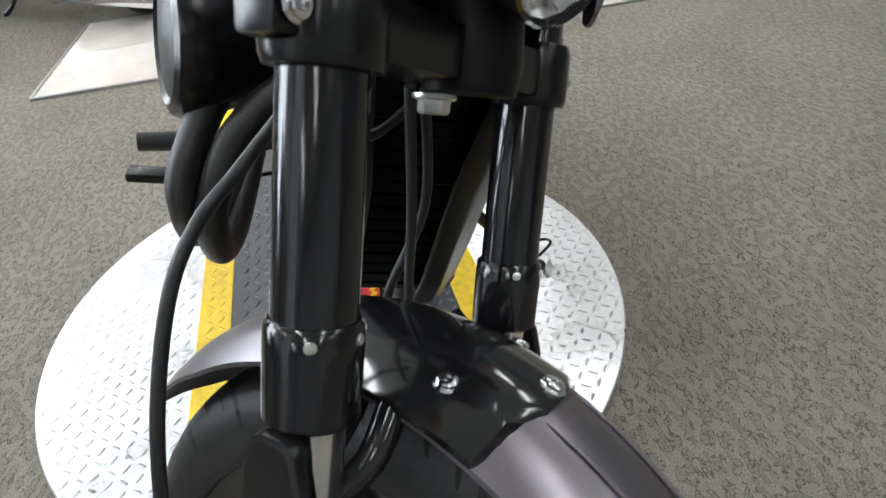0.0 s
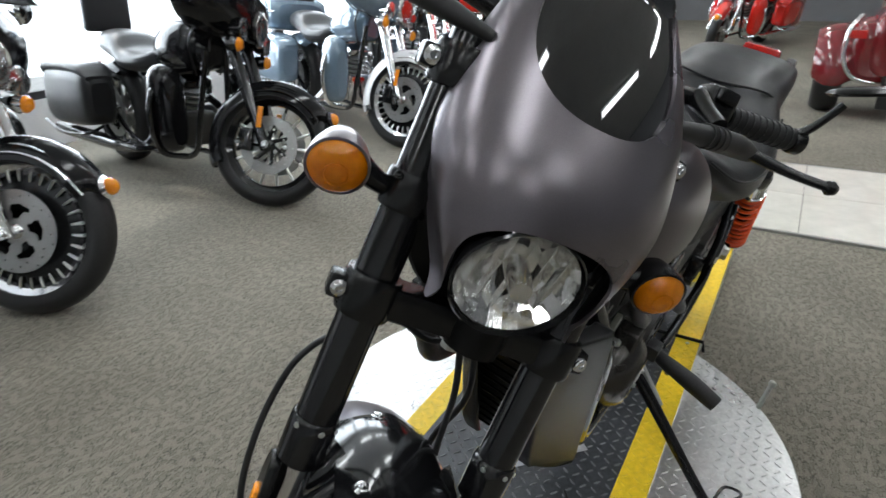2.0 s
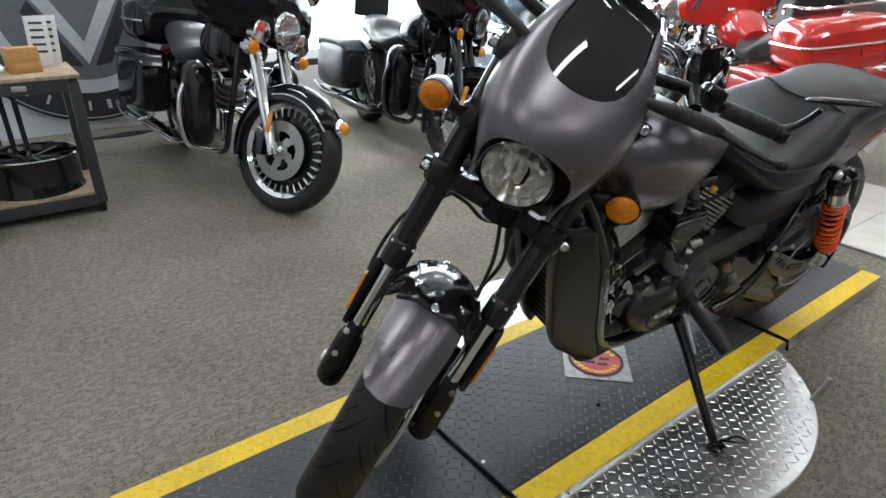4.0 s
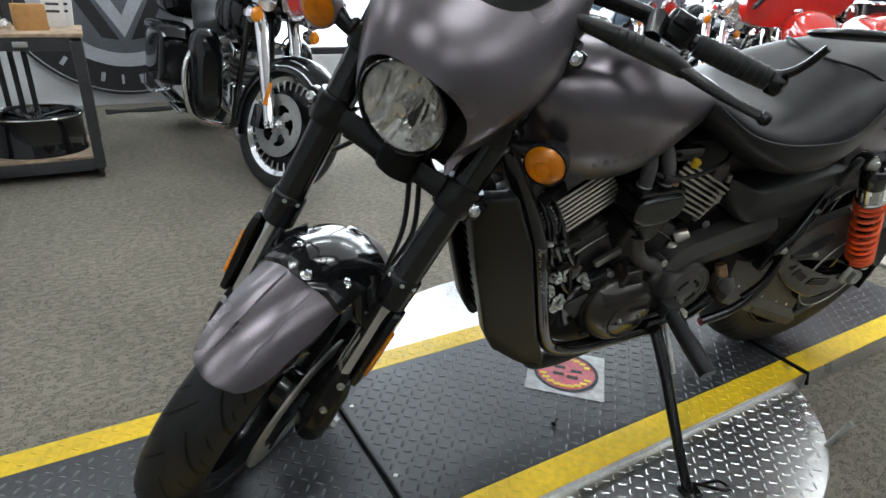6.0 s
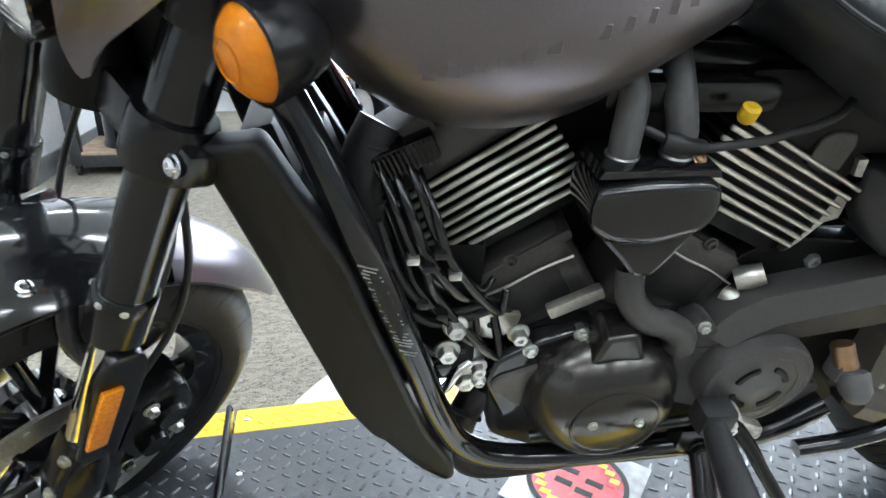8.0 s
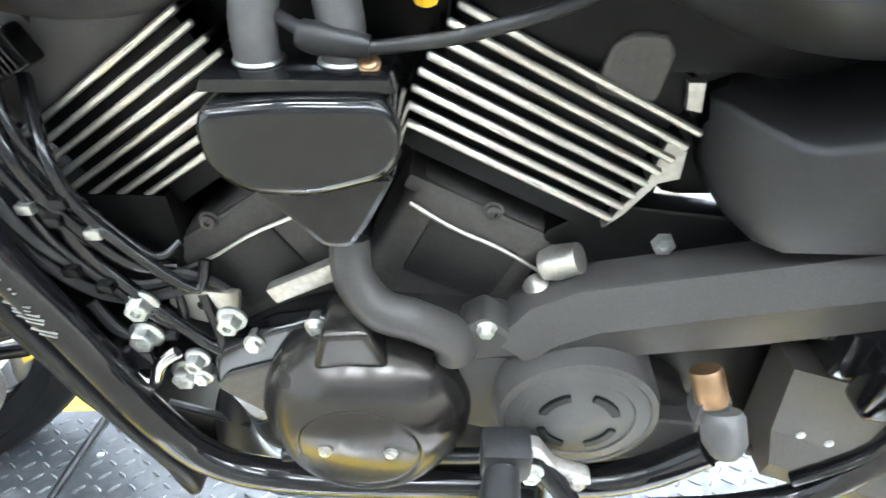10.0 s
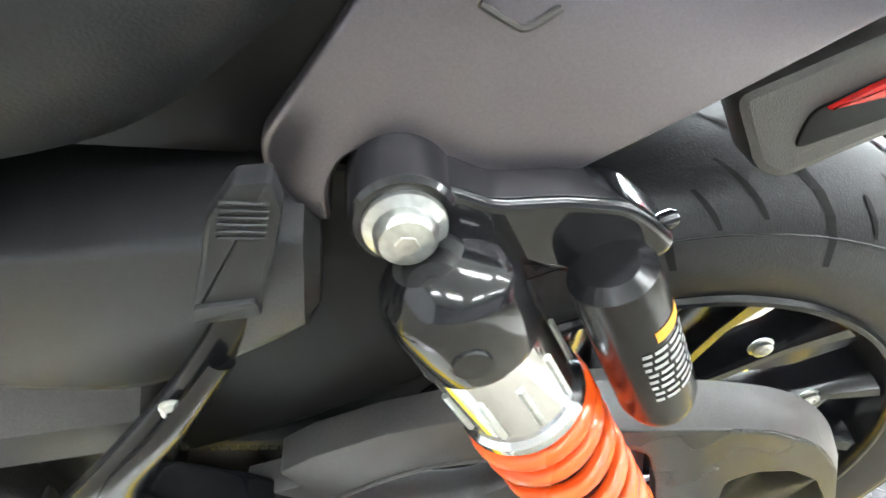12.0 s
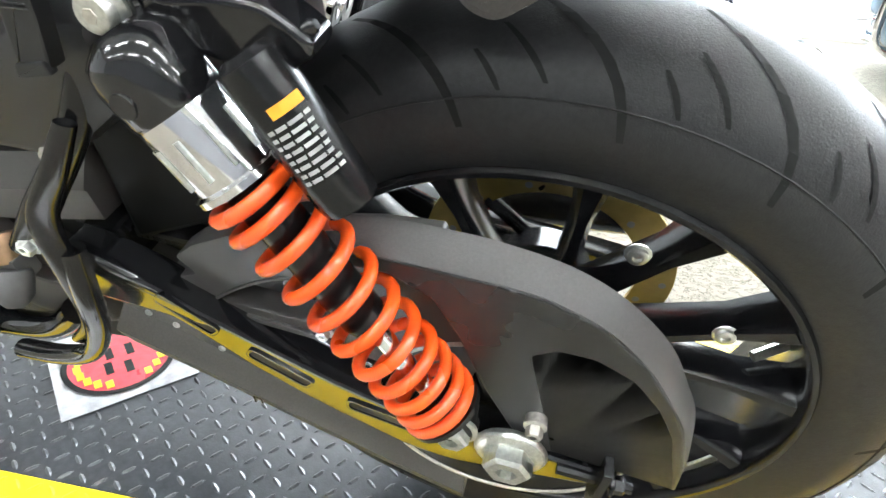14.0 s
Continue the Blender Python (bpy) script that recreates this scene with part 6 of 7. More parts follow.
part("guard_recess", plate([(0.014, 0.488), (0.036, 0.502), (0.064, 0.5), (0.084, 0.47), (0.086, 0.42), (0.084, 0.365), (0.045, 0.355), (0.03, 0.42)], -0.131, -0.122, 0.002, 0.004), cover_and_guard_shade, rear_guard)
part("recess_wall", plate([(0.078, 0.475), (0.086, 0.468), (0.09, 0.42), (0.088, 0.365), (0.081, 0.365), (0.083, 0.42)], -0.139, -0.12, 0.0015, 0.002), guard_grey, rear_guard)
near = [V((p.x, -0.1405, p.y)) for p in curve_points([(a, b, 0) for a, b in FACE], 4)]
far = [V((p.x, -0.117, p.y)) for p in curve_points([(a, b, 0) for a, b in FAR], 4)]
drop = V((0, 0, -0.003))
part("guard_lip", rings(bmesh.new(), [[a, a.lerp(b, 0.5) + V((0, -0.002, 0.002)), b, b + drop, a + drop * 1.5] for a, b in zip(near, far)]), guard_grey, rear_guard)
AX = (0.0145, 0.356)
axle = part("axle_nut", join(hexnut((AX[0], -0.148, AX[1]), L, 0.021, 0.022), lathe([(0.03, 0.145), (0.0315, 0.147), (0.0315, 0.15), (0.03, 0.152)], (AX[0], 0, AX[1]), L, 28)), zinc, bike, "large zinc plated axle nut")
part("adjuster", join(plate([(0.086, 0.30), (0.093, 0.30), (0.097, 0.375), (0.09, 0.375)], -0.16, -0.12, 0.001), tube([(0.055, -0.148, 0.345), (0.118, -0.148, 0.341)], 0.005, 8), hexnut((0.1, -0.148, 0.342), (1, 0, 0), 0.008, 0.012)), satin_black, bike, "belt adjuster plate and screw")
part("guard_screw", join(disc((0.03, -0.135, 0.407), L, 0.009, 0.016, 14), hexnut((0.03, -0.148, 0.407), L, 0.007, 0.012)), bare_alloy, bike, "bare alloy guard screw")

# ---- rear shock absorbers ----
for s in (-1, 1):
    eye, top, low = V((-0.22, 0.144 * s, 0.706)), V((-0.2185, 0.157 * s, 0.709)), V((-0.033, 0.166 * s, 0.422))
    way = (low - top).normalized()
    side = V((0, 1, 0)).cross(way).normalized()
    shock = part("shock_absorber", join(
        lathe([(0.0205, -0.034), (0.021, -0.016), (0.0205, -0.01), (0.0198, 0.003), (0.018, 0.005)], eye, (0, s, 0), 36),
        lathe([(0.014, 0.012), (0.0235, 0.019), (0.0265, 0.024), (0.0275, 0.03), (0.0278, 0.054), (0.0265, 0.057)], top, way, 40),
        lathe([(0.0, 0.0285), (0.007, 0.0285), (0.0075, 0.027), (0.0075, 0.024)], top + way * 0.041, (0, s, 0), 20)), gloss_black, bike, "black remote reservoir shock absorber")
    part("shock_body", lathe([(0.015, 0.055), (0.016, 0.06), (0.016, 0.225), (0.013, 0.235)], top, way, 24), satin_black, shock)
    part("adjuster_collar", lathe([(0.0255, 0.054), (0.0265, 0.057), (0.0265, 0.1), (0.0295, 0.1015), (0.0295, 0.106), (0.027, 0.107)], top, way, 44), chrome, shock, "chromed preload collar")
    for k in range(10):
        a = 2 * math.pi * k / 10
        o = (side * math.cos(a) + way.cross(side) * math.sin(a))
        part("collar_flute", tube([top + way * 0.068 + o * 0.0266, top + way * 0.094 + o * 0.0266], 0.0018, 6, smooth=False), zinc, shock)
    part("shaft", lathe([(0.0075, 0.2), (0.0075, 0.337)], top, way, 18), chrome, shock, "bright damper shaft")
    part("lower_seat", lathe([(0.012, 0.324), (0.031, 0.326), (0.031, 0.33), (0.02, 0.337), (0.016, 0.357)], top, way, 28), satin_black, shock)
    part("lower_eye", lathe([(0.017, -0.014), (0.019, -0.012), (0.019, 0.012), (0.017, 0.014)], low, (0, 1, 0), 24), satin_black, shock)
    turns, n = 11.0, 280
    line = []
    for k in range(n + 1):
        f = k / n
        t = 2 * math.pi * turns * f
        pitch = 0.109 + 0.216 * float(np.interp(f, [0, 0.1, 0.2, 0.62, 0.8, 0.92, 1.0], [0, 0.045, 0.14, 0.68, 0.86, 0.955, 1.0]))
        line.append(top + way * pitch + (side * math.cos(t) + way.cross(side) * math.sin(t)) * 0.027)
    part("coil_spring", tube(line, 0.0048, 10, smooth=False), orange, shock, "bright orange coil spring")
    bolt_head = part("top_bolt", join(lathe([(0.0145, 0.004), (0.0152, 0.0055), (0.015, 0.0075), (0.0115, 0.0095), (0.011, 0.0135), (0.0095, 0.0155), (0.006, 0.0162), (0.0, 0.0164)], eye, (0, s, 0), 40)), zinc, shock, "large zinc plated top bolt")
    part("bolt_socket", lathe([(0.0, 0.0168), (0.0042, 0.0168), (0.0044, 0.016)], eye, (0, s, 0), 6), bare_alloy, bolt_head)
    part("lower_nut", hexnut(low + V((0.004, 0.008 * s, 0)), (0, s, 0), 0.0135, 0.014), zinc, shock, "zinc plated lower nut")
    # remote reservoir on its arm
    r0, r1 = V((-0.137, 0.157 * s, 0.686)), V((-0.0915, 0.161 * s, 0.614))
    arm_bm = plate([(-0.226, 0.723), (-0.205, 0.72), (-0.188, 0.714), (-0.162, 0.717), (-0.137, 0.716), (-0.123, 0.708), (-0.111, 0.699), (-0.112, 0.691), (-0.133, 0.677), (-0.163, 0.681), (-0.193, 0.689), (-0.222, 0.689)], 0.118 * s, 0.146 * s, 0.005, 0.006, seg=3)
    part("reservoir_arm", arm_bm, gloss_black, shock)
    res = part("reservoir", lathe([(0.012, -0.012), (0.0175, -0.008), (0.0182, 0.0), (0.0182, 0.074), (0.0165, 0.081), (0.010, 0.083)], r0, r1 - r0, 36), satin_black, shock, "black piggyback reservoir")
    part("reservoir_valve", lathe([(0.004, -0.003), (0.004, 0.005), (0.0025, 0.007)], V((-0.117, 0.138 * s, 0.702)), (0.8, 0, 0.5), 12), gloss_black, shock)
    if s < 0:
        wr = (r1 - r0).normalized()
        ortho = wr.cross(V((0, -1, 0))).normalized()
        front = ortho.cross(wr).normalized()
        if front.y > 0:
            front, ortho = -front, -ortho
        # printed label: an orange strip and rows of small white print as bars
        def label_patch(h0, h1, a0, a1, mat, name):
            verts, faces = [], []
            for j in range(7):
                a = radians(a0 + (a1 - a0) * j / 6)
                o = front * math.cos(a) + ortho * math.sin(a)
                for h in (h0, h1):
                    verts.append(r0 + wr * h + o * 0.0185)
            for j in range(6):
                faces.append((2 * j, 2 * j + 1, 2 * j + 3, 2 * j + 2))
            quads(name, verts, faces, mat, shock)
        label_patch(0.014, 0.020, -78, -18, orange_mark, "orange_label")
        for k in range(8):
            a = -75 + 3 * (k % 3)
            for j in range(4):
                step = 12 + 7 * ((3 * k + 2 * j) % 3)
                label_patch(0.0238 + 0.0044 * k, 0.0259 + 0.0044 * k, a, min(a + step, 8), white_mark, "print_bar")
                a += step + 4
                if a > 0:
                    break

# ---- foot controls and stand ----
hanger = part("peg_hanger", join(
    tube([(-0.275, -0.125, 0.66), (-0.30, -0.135, 0.61), (-0.345, -0.15, 0.55), (-0.385, -0.152, 0.50)], [0.009, 0.011, 0.013, 0.013], 14, flat=0.7),
    tube([(-0.29, -0.145, 0.625), (-0.315, -0.152, 0.585), (-0.345, -0.156, 0.54), (-0.352, -0.157, 0.48), (-0.362, -0.155, 0.42), (-0.40, -0.15, 0.372)], [0.007, 0.009, 0.011, 0.010, 0.010, 0.010], 14, flat=0.6)), fork_black, bike, "gloss black foot peg hanger")
part("hanger_bolt", hexnut((-0.37, -0.158, 0.512), L, 0.0075, 0.009), zinc, hanger)
part("hanger_bolt", bolt((-0.312, -0.15, 0.60), L, 0.005, 0.004), zinc, hanger)
part("hanger_tube", tube([(-0.345, -0.15, 0.505), (-0.35, -0.156, 0.455), (-0.362, -0.157, 0.405), (-0.392, -0.156, 0.36), (-0.441, -0.154, 0.334), (-0.50, -0.15, 0.318)], 0.0105, 14), gloss_black, bike, "gloss black bent hanger tube")
part("shift_shaft", join(lathe([(0.0115, 0), (0.0125, 0.003), (0.0125, 0.026), (0.0115, 0.029)], (-0.478, -0.112, 0.455), (0.25, -0.4, -0.75), 20)), bronze, bike, "heat tinted shift shaft end")
part("shift_knuckle", join(lathe([(0.014, 0), (0.0165, 0.004), (0.0165, 0.024), (0.012, 0.032), (0.008, 0.036)], (-0.464, -0.13, 0.428), (0.1, -0.55, -0.75), 18), box((-0.47, -0.12, 0.425), (0.025, 0.025, 0.03), 0.006)), grey_hose, bike, "grey rubber covered shift knuckle")
part("shift_lever", join(tube([(-0.60, -0.14, 0.372), (-0.575, -0.155, 0.345), (-0.555, -0.17, 0.315), (-0.53, -0.19, 0.28)], [0.011, 0.009, 0.008, 0.008], 12), lathe([(0.014, 0.12), (0.015, 0.124), (0.015, 0.146), (0.011, 0.15)], (-0.606, 0, 0.372), L, 18)), satin_black, bike, "black shift lever")
part("shift_rod", join(tube([(-0.606, -0.135, 0.375), (-0.66, -0.125, 0.352), (-0.75, -0.12, 0.346), (-0.82, -0.115, 0.33)], 0.007, 10)), satin_black, bike)
part("shift_nut", hexnut((-0.606, -0.151, 0.372), L, 0.008, 0.008), zinc, bike)
peg = part("foot_peg", join(tube([(-0.628, -0.15, 0.385), (-0.632, -0.185, 0.377), (-0.635, -0.24, 0.365), (-0.64, -0.30, 0.35)], [0.013, 0.016, 0.019, 0.017], 16), box((-0.626, -0.145, 0.386), (0.04, 0.03, 0.035), 0.006)), rubber, bike, "black rubber foot peg")
rpeg = part("foot_peg", join(tube([(-0.66, 0.22, 0.37), (-0.67, 0.30, 0.36), (-0.68, 0.385, 0.355)], [0.014, 0.017, 0.016], 14), box((-0.66, 0.2, 0.37), (0.04, 0.06, 0.03), 0.006)), rubber, bike, "black rubber foot peg")
part("brake_pedal", join(tube([(-0.66, 0.21, 0.36), (-0.72, 0.26, 0.35), (-0.78, 0.30, 0.345), (-0.79, 0.32, 0.355)], 0.008, 10), box((-0.792, 0.345, 0.36), (0.03, 0.06, 0.016), 0.005)), satin_black, bike, "black brake pedal")
# exhaust on the right side
for way in ([(-0.80, 0.06, 0.60), (-0.80, 0.12, 0.60), (-0.84, 0.22, 0.54), (-0.90, 0.268, 0.44), (-0.915, 0.27, 0.385), (-0.88, 0.265, 0.32), (-0.78, 0.25, 0.285), (-0.52, 0.22, 0.28)],
            [(-0.86, 0.06, 0.56), (-0.86, 0.12, 0.56), (-0.89, 0.20, 0.49), (-0.92, 0.234, 0.40), (-0.925, 0.236, 0.35), (-0.885, 0.23, 0.295), (-0.75, 0.222, 0.272), (-0.52, 0.215, 0.278)]):
    part("exhaust_pipe", tube(way, 0.0225, 20), cast_black, bike, "black coated exhaust pipe")
part("silencer", tube([(-0.54, 0.22, 0.28), (-0.48, 0.22, 0.30), (-0.2, 0.215, 0.34), (0.12, 0.205, 0.37)], [0.025, 0.045, 0.05, 0.045], 24), satin_black, bike, "black silencer")
air = part("air_cleaner", lathe([(0.05, -0.1), (0.08, -0.05), (0.1, 0.0), (0.104, 0.03), (0.098, 0.045), (0.085, 0.05), (0.078, 0.044), (0.0, 0.044)], (-0.795, 0.252, 0.572), (-0.35, 1, 0.1), 40), satin_black, bike, "black air cleaner with a mesh face")
part("mesh_face", lathe([(0.0, 0.05), (0.074, 0.046), (0.078, 0.043)], (-0.795, 0.252, 0.572), (-0.35, 1, 0.1), 32), cast_black, air)
# side stand, foot resting on the disc
inv = BIKE.inverted()
foot, top = inv @ V((0.184, -0.262, -0.012)), V((-0.60, -0.115, 0.30))
stand = part("side_stand", join(
    tube([top, top.lerp(foot, 0.3) + V((0.004, 0, 0)), top.lerp(foot, 0.65), foot], [0.015, 0.0135, 0.012, 0.011], 14),
    lathe([(0.024, 0), (0.027, 0.003), (0.027, 0.008), (0.02, 0.012)], inv @ V((0.19, -0.262, -0.0185)), inv.to_3x3() @ V((0.1, 0, 1)), 24)), satin_black, bike, "black side stand propping the motorcycle")
part("stand_loop", tube([foot + V((0.0, 0.0, 0.03)), foot + V((0.03, -0.035, 0.045)), foot + V((0.07, -0.04, 0.028)), foot + V((0.075, -0.01, 0.012)), foot + V((0.03, 0.0, 0.005))], 0.0035, 8), satin_black, stand)
part("stand_spring", tube([top + V((0.02, -0.012, 0.01)), top.lerp(foot, 0.3) + V((0.02, -0.01, 0))], 0.006, 10), zinc, stand, "bright return spring")
part("peg_bracket", join(plate([(-0.622, 0.402), (-0.60, 0.398), (-0.585, 0.372), (-0.556, 0.36), (-0.553, 0.348), (-0.59, 0.352), (-0.612, 0.375)], -0.147, -0.135, 0.002, 0.004), hexnut((-0.567, -0.147, 0.354), L, 0.007, 0.006)), bare_alloy, bike, "bare alloy peg bracket")
part("stand_pivot", join(box((-0.60, -0.11, 0.305), (0.07, 0.03, 0.05), 0.008), hexnut((-0.605, -0.126, 0.30), L, 0.01, 0.01)), satin_black, stand)

# ---- other motorcycles on the showroom floor ----
def swirl_disc(y0, y1, one_piece):
    """A brake disc with drillings and, where it is one piece, hooked windows round its hub."""
    turn = lambda rr, a: (rr * math.cos(a), rr * math.sin(a))
    holes = []
    for k in range(26):
        c = turn((0.118, 0.131, 0.144)[k % 3] + 0.001, 2 * math.pi * k / 26)
        holes.append([(c[0] + 0.0042 * math.cos(2 * math.pi * j / 6), c[1] + 0.0042 * math.sin(2 * math.pi * j / 6)) for j in range(6)])
    if one_piece:
        for k in range(5):
            a = 2 * math.pi * k / 5
            holes.append([turn(rr, a + d) for rr, d in ((0.05, 0.0), (0.066, 0.1), (0.082, 0.02), (0.1, 0.12), (0.105, 0.45), (0.102, 0.85), (0.09, 0.95), (0.08, 0.72), (0.066, 0.62), (0.05, 0.55))])
    else:
        holes.append([turn(0.1, 2 * math.pi * j / 28) for j in range(28)])
    return plate([turn(0.155, 2 * math.pi * j / 44) for j in range(44)], min(y0, y1), max(y0, y1), 0.0, holes=holes)


def wheel_set(bm_parent, c, R, half, rim_mat, spoke_mat, style, m, disc_y=-0.075):
    """A wheel at the axle c of a motorcycle: rim with tyre, spokes, hub and disc as pieces."""
    mm = m @ Matrix.Translation(c)
    bead = R - 0.075
    w = part("wheel", lathe([(bead, -half * 0.7), (bead + 0.008, -half * 0.78), (bead + 0.002, -half * 0.6), (bead - 0.02, -half * 0.45), (bead - 0.024, 0), (bead - 0.02, half * 0.45), (bead + 0.002, half * 0.6), (bead + 0.008, half * 0.78), (bead, half * 0.7), (bead - 0.032, half * 0.4), (bead - 0.036, 0), (bead - 0.032, -half * 0.4)], axis=(0, 1, 0), seg=48, closed=True), rim_mat, bm_parent, "wheel rim", m=mm)
    part("tyre", lathe(tyre_profile(R, half, bead, 0), axis=(0, 1, 0), seg=56, closed=True), rubber, w, "black tyre", m=mm)
    part("hub", lathe([(0.02, -0.07), (0.05, -0.065), (0.05, 0.065), (0.02, 0.07)], axis=(0, 1, 0), seg=24), spoke_mat, w, m=mm)
    if rim_mat is chrome:
        part("rim_well", lathe([(bead - 0.003, -half * 0.44), (bead - 0.014, -half * 0.42), (bead - 0.015, half * 0.42), (bead - 0.003, half * 0.44), (bead - 0.022, half * 0.46), (bead - 0.04, half * 0.42), (bead - 0.042, -half * 0.42), (bead - 0.022, -half * 0.46)], axis=(0, 1, 0), seg=48, closed=True), gloss_black, w, "black rim well", m=mm)
    count = {"fan": 14, "slots": 30, "wire": 28}[style]
    for k in range(count):
        a = 2 * math.pi * k / count
        if style == "slots":
            for s in (-1, 1):
                part("spoke", tube([(0.182 * math.cos(a), s * 0.03, 0.182 * math.sin(a)), (0.2 * math.cos(a), s * 0.031, 0.2 * math.sin(a)), ((bead - 0.026) * math.cos(a), s * 0.029, (bead - 0.026) * math.sin(a))], [0.003, 0.0045, 0.0055], 6, smooth=False, flat=1.5), zinc, w, "bright machined rim spoke" if k == 0 else "", m=mm)
            continue
        p0, p1, r = (0.04, bead - 0.02, [0.011, 0.007]) if style == "fan" else (0.04, bead - 0.02, [0.003, 0.003])
        tw = 0.0 if style != "wire" else 0.25 * (-1) ** k
        part("spoke", tube([(p0 * math.cos(a), 0, p0 * math.sin(a)), (p1 * math.cos(a + tw), 0, p1 * math.sin(a + tw))], r, 6, smooth=False, flat=1.3), spoke_mat, w, m=mm)
    if style == "slots":
        part("wheel_disc", lathe([(0.05, -0.026), (0.15, -0.03), (bead - 0.03, -0.014), (bead - 0.03, 0.014), (0.15, 0.03), (0.05, 0.026)], axis=(0, 1, 0), seg=40), satin_black, w, "black wheel centre", m=mm)
    for s in (-1, 1):
        d = part("brake_disc", swirl_disc(s * 0.072, s * 0.0765, style != "fan"), disc_steel, w, "bright drilled brake disc", smooth=False, m=mm)
        for k in range(7):
            a = 2 * math.pi * k / 7
            c = (0.088 * math.cos(a), s * 0.0765, 0.088 * math.sin(a))
            if style == "fan":
                part("disc_arm", tube([(0.03 * math.cos(a - 0.35), s * 0.073, 0.03 * math.sin(a - 0.35)), (0.07 * math.cos(a - 0.1), s * 0.074, 0.07 * math.sin(a - 0.1)), (0.108 * math.cos(a), s * 0.074, 0.108 * math.sin(a))], [0.013, 0.011, 0.012], 8, smooth=False, flat=0.45), gloss_black, d, m=mm)
                part("carrier_bolt", disc(c, (0, s, 0), 0.0065, 0.005, 10, 0.0015), zinc, d, m=mm)
        part("hub_cap", lathe([(0.0, 0.03), (0.02, 0.028), (0.032, 0.018), (0.036, 0.0)], (0, s * 0.068, 0), (0, s, 0), 20), gloss_black if style == "fan" else chrome, w, m=mm)
    return w


def tourer(label, m, paint, front_paint, rim, spoke, style, fork_mat, steer=35, fairing=True, box_on=True, lowers=True, chrome_bits=chrome, lean=7.0, lower_paint=None, group="parked touring motorcycles"):
    """A parked touring motorcycle. Its front axle is over the origin, its tail towards +x."""
    lean_m = m @ pose(0, 0, 0, lean, 0, 0)
    b = thing("touring_motorcycle", label, "motorcycle", lean_m, group=group)
    rake = 26.0
    bag_paint = shroud_black if chrome_bits is gloss_black else paint
    head = V((0.36, 0, 0.86))
    S = Matrix.Translation(head) @ pose(0, 0, 0, 0, rake, 0) @ pose(0, 0, 0, 0, 0, steer) @ pose(0, 0, 0, 0, -rake, 0) @ Matrix.Translation(-head)
    ax = V((0, 0, 0.325))
    wheel_set(b, ax, 0.325, 0.062, rim, spoke, style, S)
    wheel_set(b, V((1.62, 0, 0.325)), 0.325, 0.075, rim, spoke, style, Matrix())
    A = S @ Matrix.Translation(ax)
    fend = part("front_fender", arc_shell(0.352, 0.088, -26, 150, 0.006, n=34, crown=0.085, taper=0.9, power=3.2), front_paint, b, "deep front fender", m=A)
    part("fender_tip", arc_shell(0.3545, 0.0895, -27, -15, 0.006, n=6, crown=0.085, taper=1.0, power=3.2), chrome_bits, fend, "chrome rear fender tip", m=A)
    for s in (-1, 1):
        part("fender_trim", tube([(rr * math.cos(radians(d)), 0.0885 * s * k, rr * math.sin(radians(d))) for d, rr, k in ((70, 0.289, 0.98), (90, 0.287, 1.0), (110, 0.287, 1.0), (130, 0.289, 0.98), (143, 0.292, 0.94), (149, 0.297, 0.88))], [0.004, 0.006, 0.007, 0.007, 0.008, 0.008], 8, flat=0.7), chrome_bits, fend, "chrome fender trim", m=A)
        part("fender_badge", tube([(0.318 * math.cos(radians(d)), 0.083 * s, 0.318 * math.sin(radians(d))) for d in (88, 96, 104, 112)], [0.003, 0.007, 0.007, 0.003], 10, flat=0.5), chrome_bits, fend, "oval chrome badge", m=A)
    shoe = part("lamp_shoe", lathe([(0.0, 0.022), (0.03, 0.018), (0.046, 0.0), (0.04, -0.012), (0.0, -0.016)], (-0.294, 0, 0.185), (-0.85, 0, 0.3), 18), chrome_bits, fend, "chrome lamp shoe", m=A)
    part("fender_lamp", lathe([(0.0, 0.046), (0.018, 0.042), (0.032, 0.026), (0.034, 0.014), (0.0, 0.012)], (-0.294, 0, 0.185), (-0.85, 0, 0.3), 18), amber_solid, shoe, "amber fender tip lamp", m=A)
    for s in (-1, 1):
        y = 0.115 * s
        leg = part("fork_leg", tube([(0.0, y, 0.30), (0.12, y, 0.55), (0.26, y, 0.84), (0.33, y, 0.98)], [0.028, 0.03, 0.033, 0.033], 18), fork_mat, b, "fork leg", m=S)
        part("leg_reflector", box((0.04, y + 0.03 * s, 0.46), (0.028, 0.008, 0.11), 0.004, m=None), amber_solid, leg, "amber reflector", m=S)
        part("brake_calliper", box((0.11, y * 0.85, 0.34), (0.07, 0.05, 0.12), 0.014), gloss_black, leg, m=S)
        part("axle_cap", hexnut((0, y + 0.02 * s, 0.325), (0, s, 0), 0.016, 0.02), chrome, leg, m=S)
        sig = part("turn_signal", lathe([(0.0, 0.04), (0.03, 0.03), (0.042, 0.0), (0.03, -0.03), (0.0, -0.045)], (0.2, 0.2 * s, 0.80), (-1, 0, 0), 20), chrome_bits, b, "round turn signal", m=S)
        part("signal_lens", lathe([(0.0, 0.052), (0.025, 0.046), (0.036, 0.03), (0.0, 0.028)], (0.2, 0.2 * s, 0.80), (-1, 0, 0), 20), amber_solid, sig, "amber lens", m=S)
        lamp_s = part("passing_lamp", lathe([(0.0, -0.09), (0.045, -0.06), (0.058, 0.0), (0.054, 0.008), (0.0, 0.012)], (0.17, 0.16 * s, 0.885), (-1, 0, 0), 24), chrome_bits, b, "chrome passing lamp", m=S)
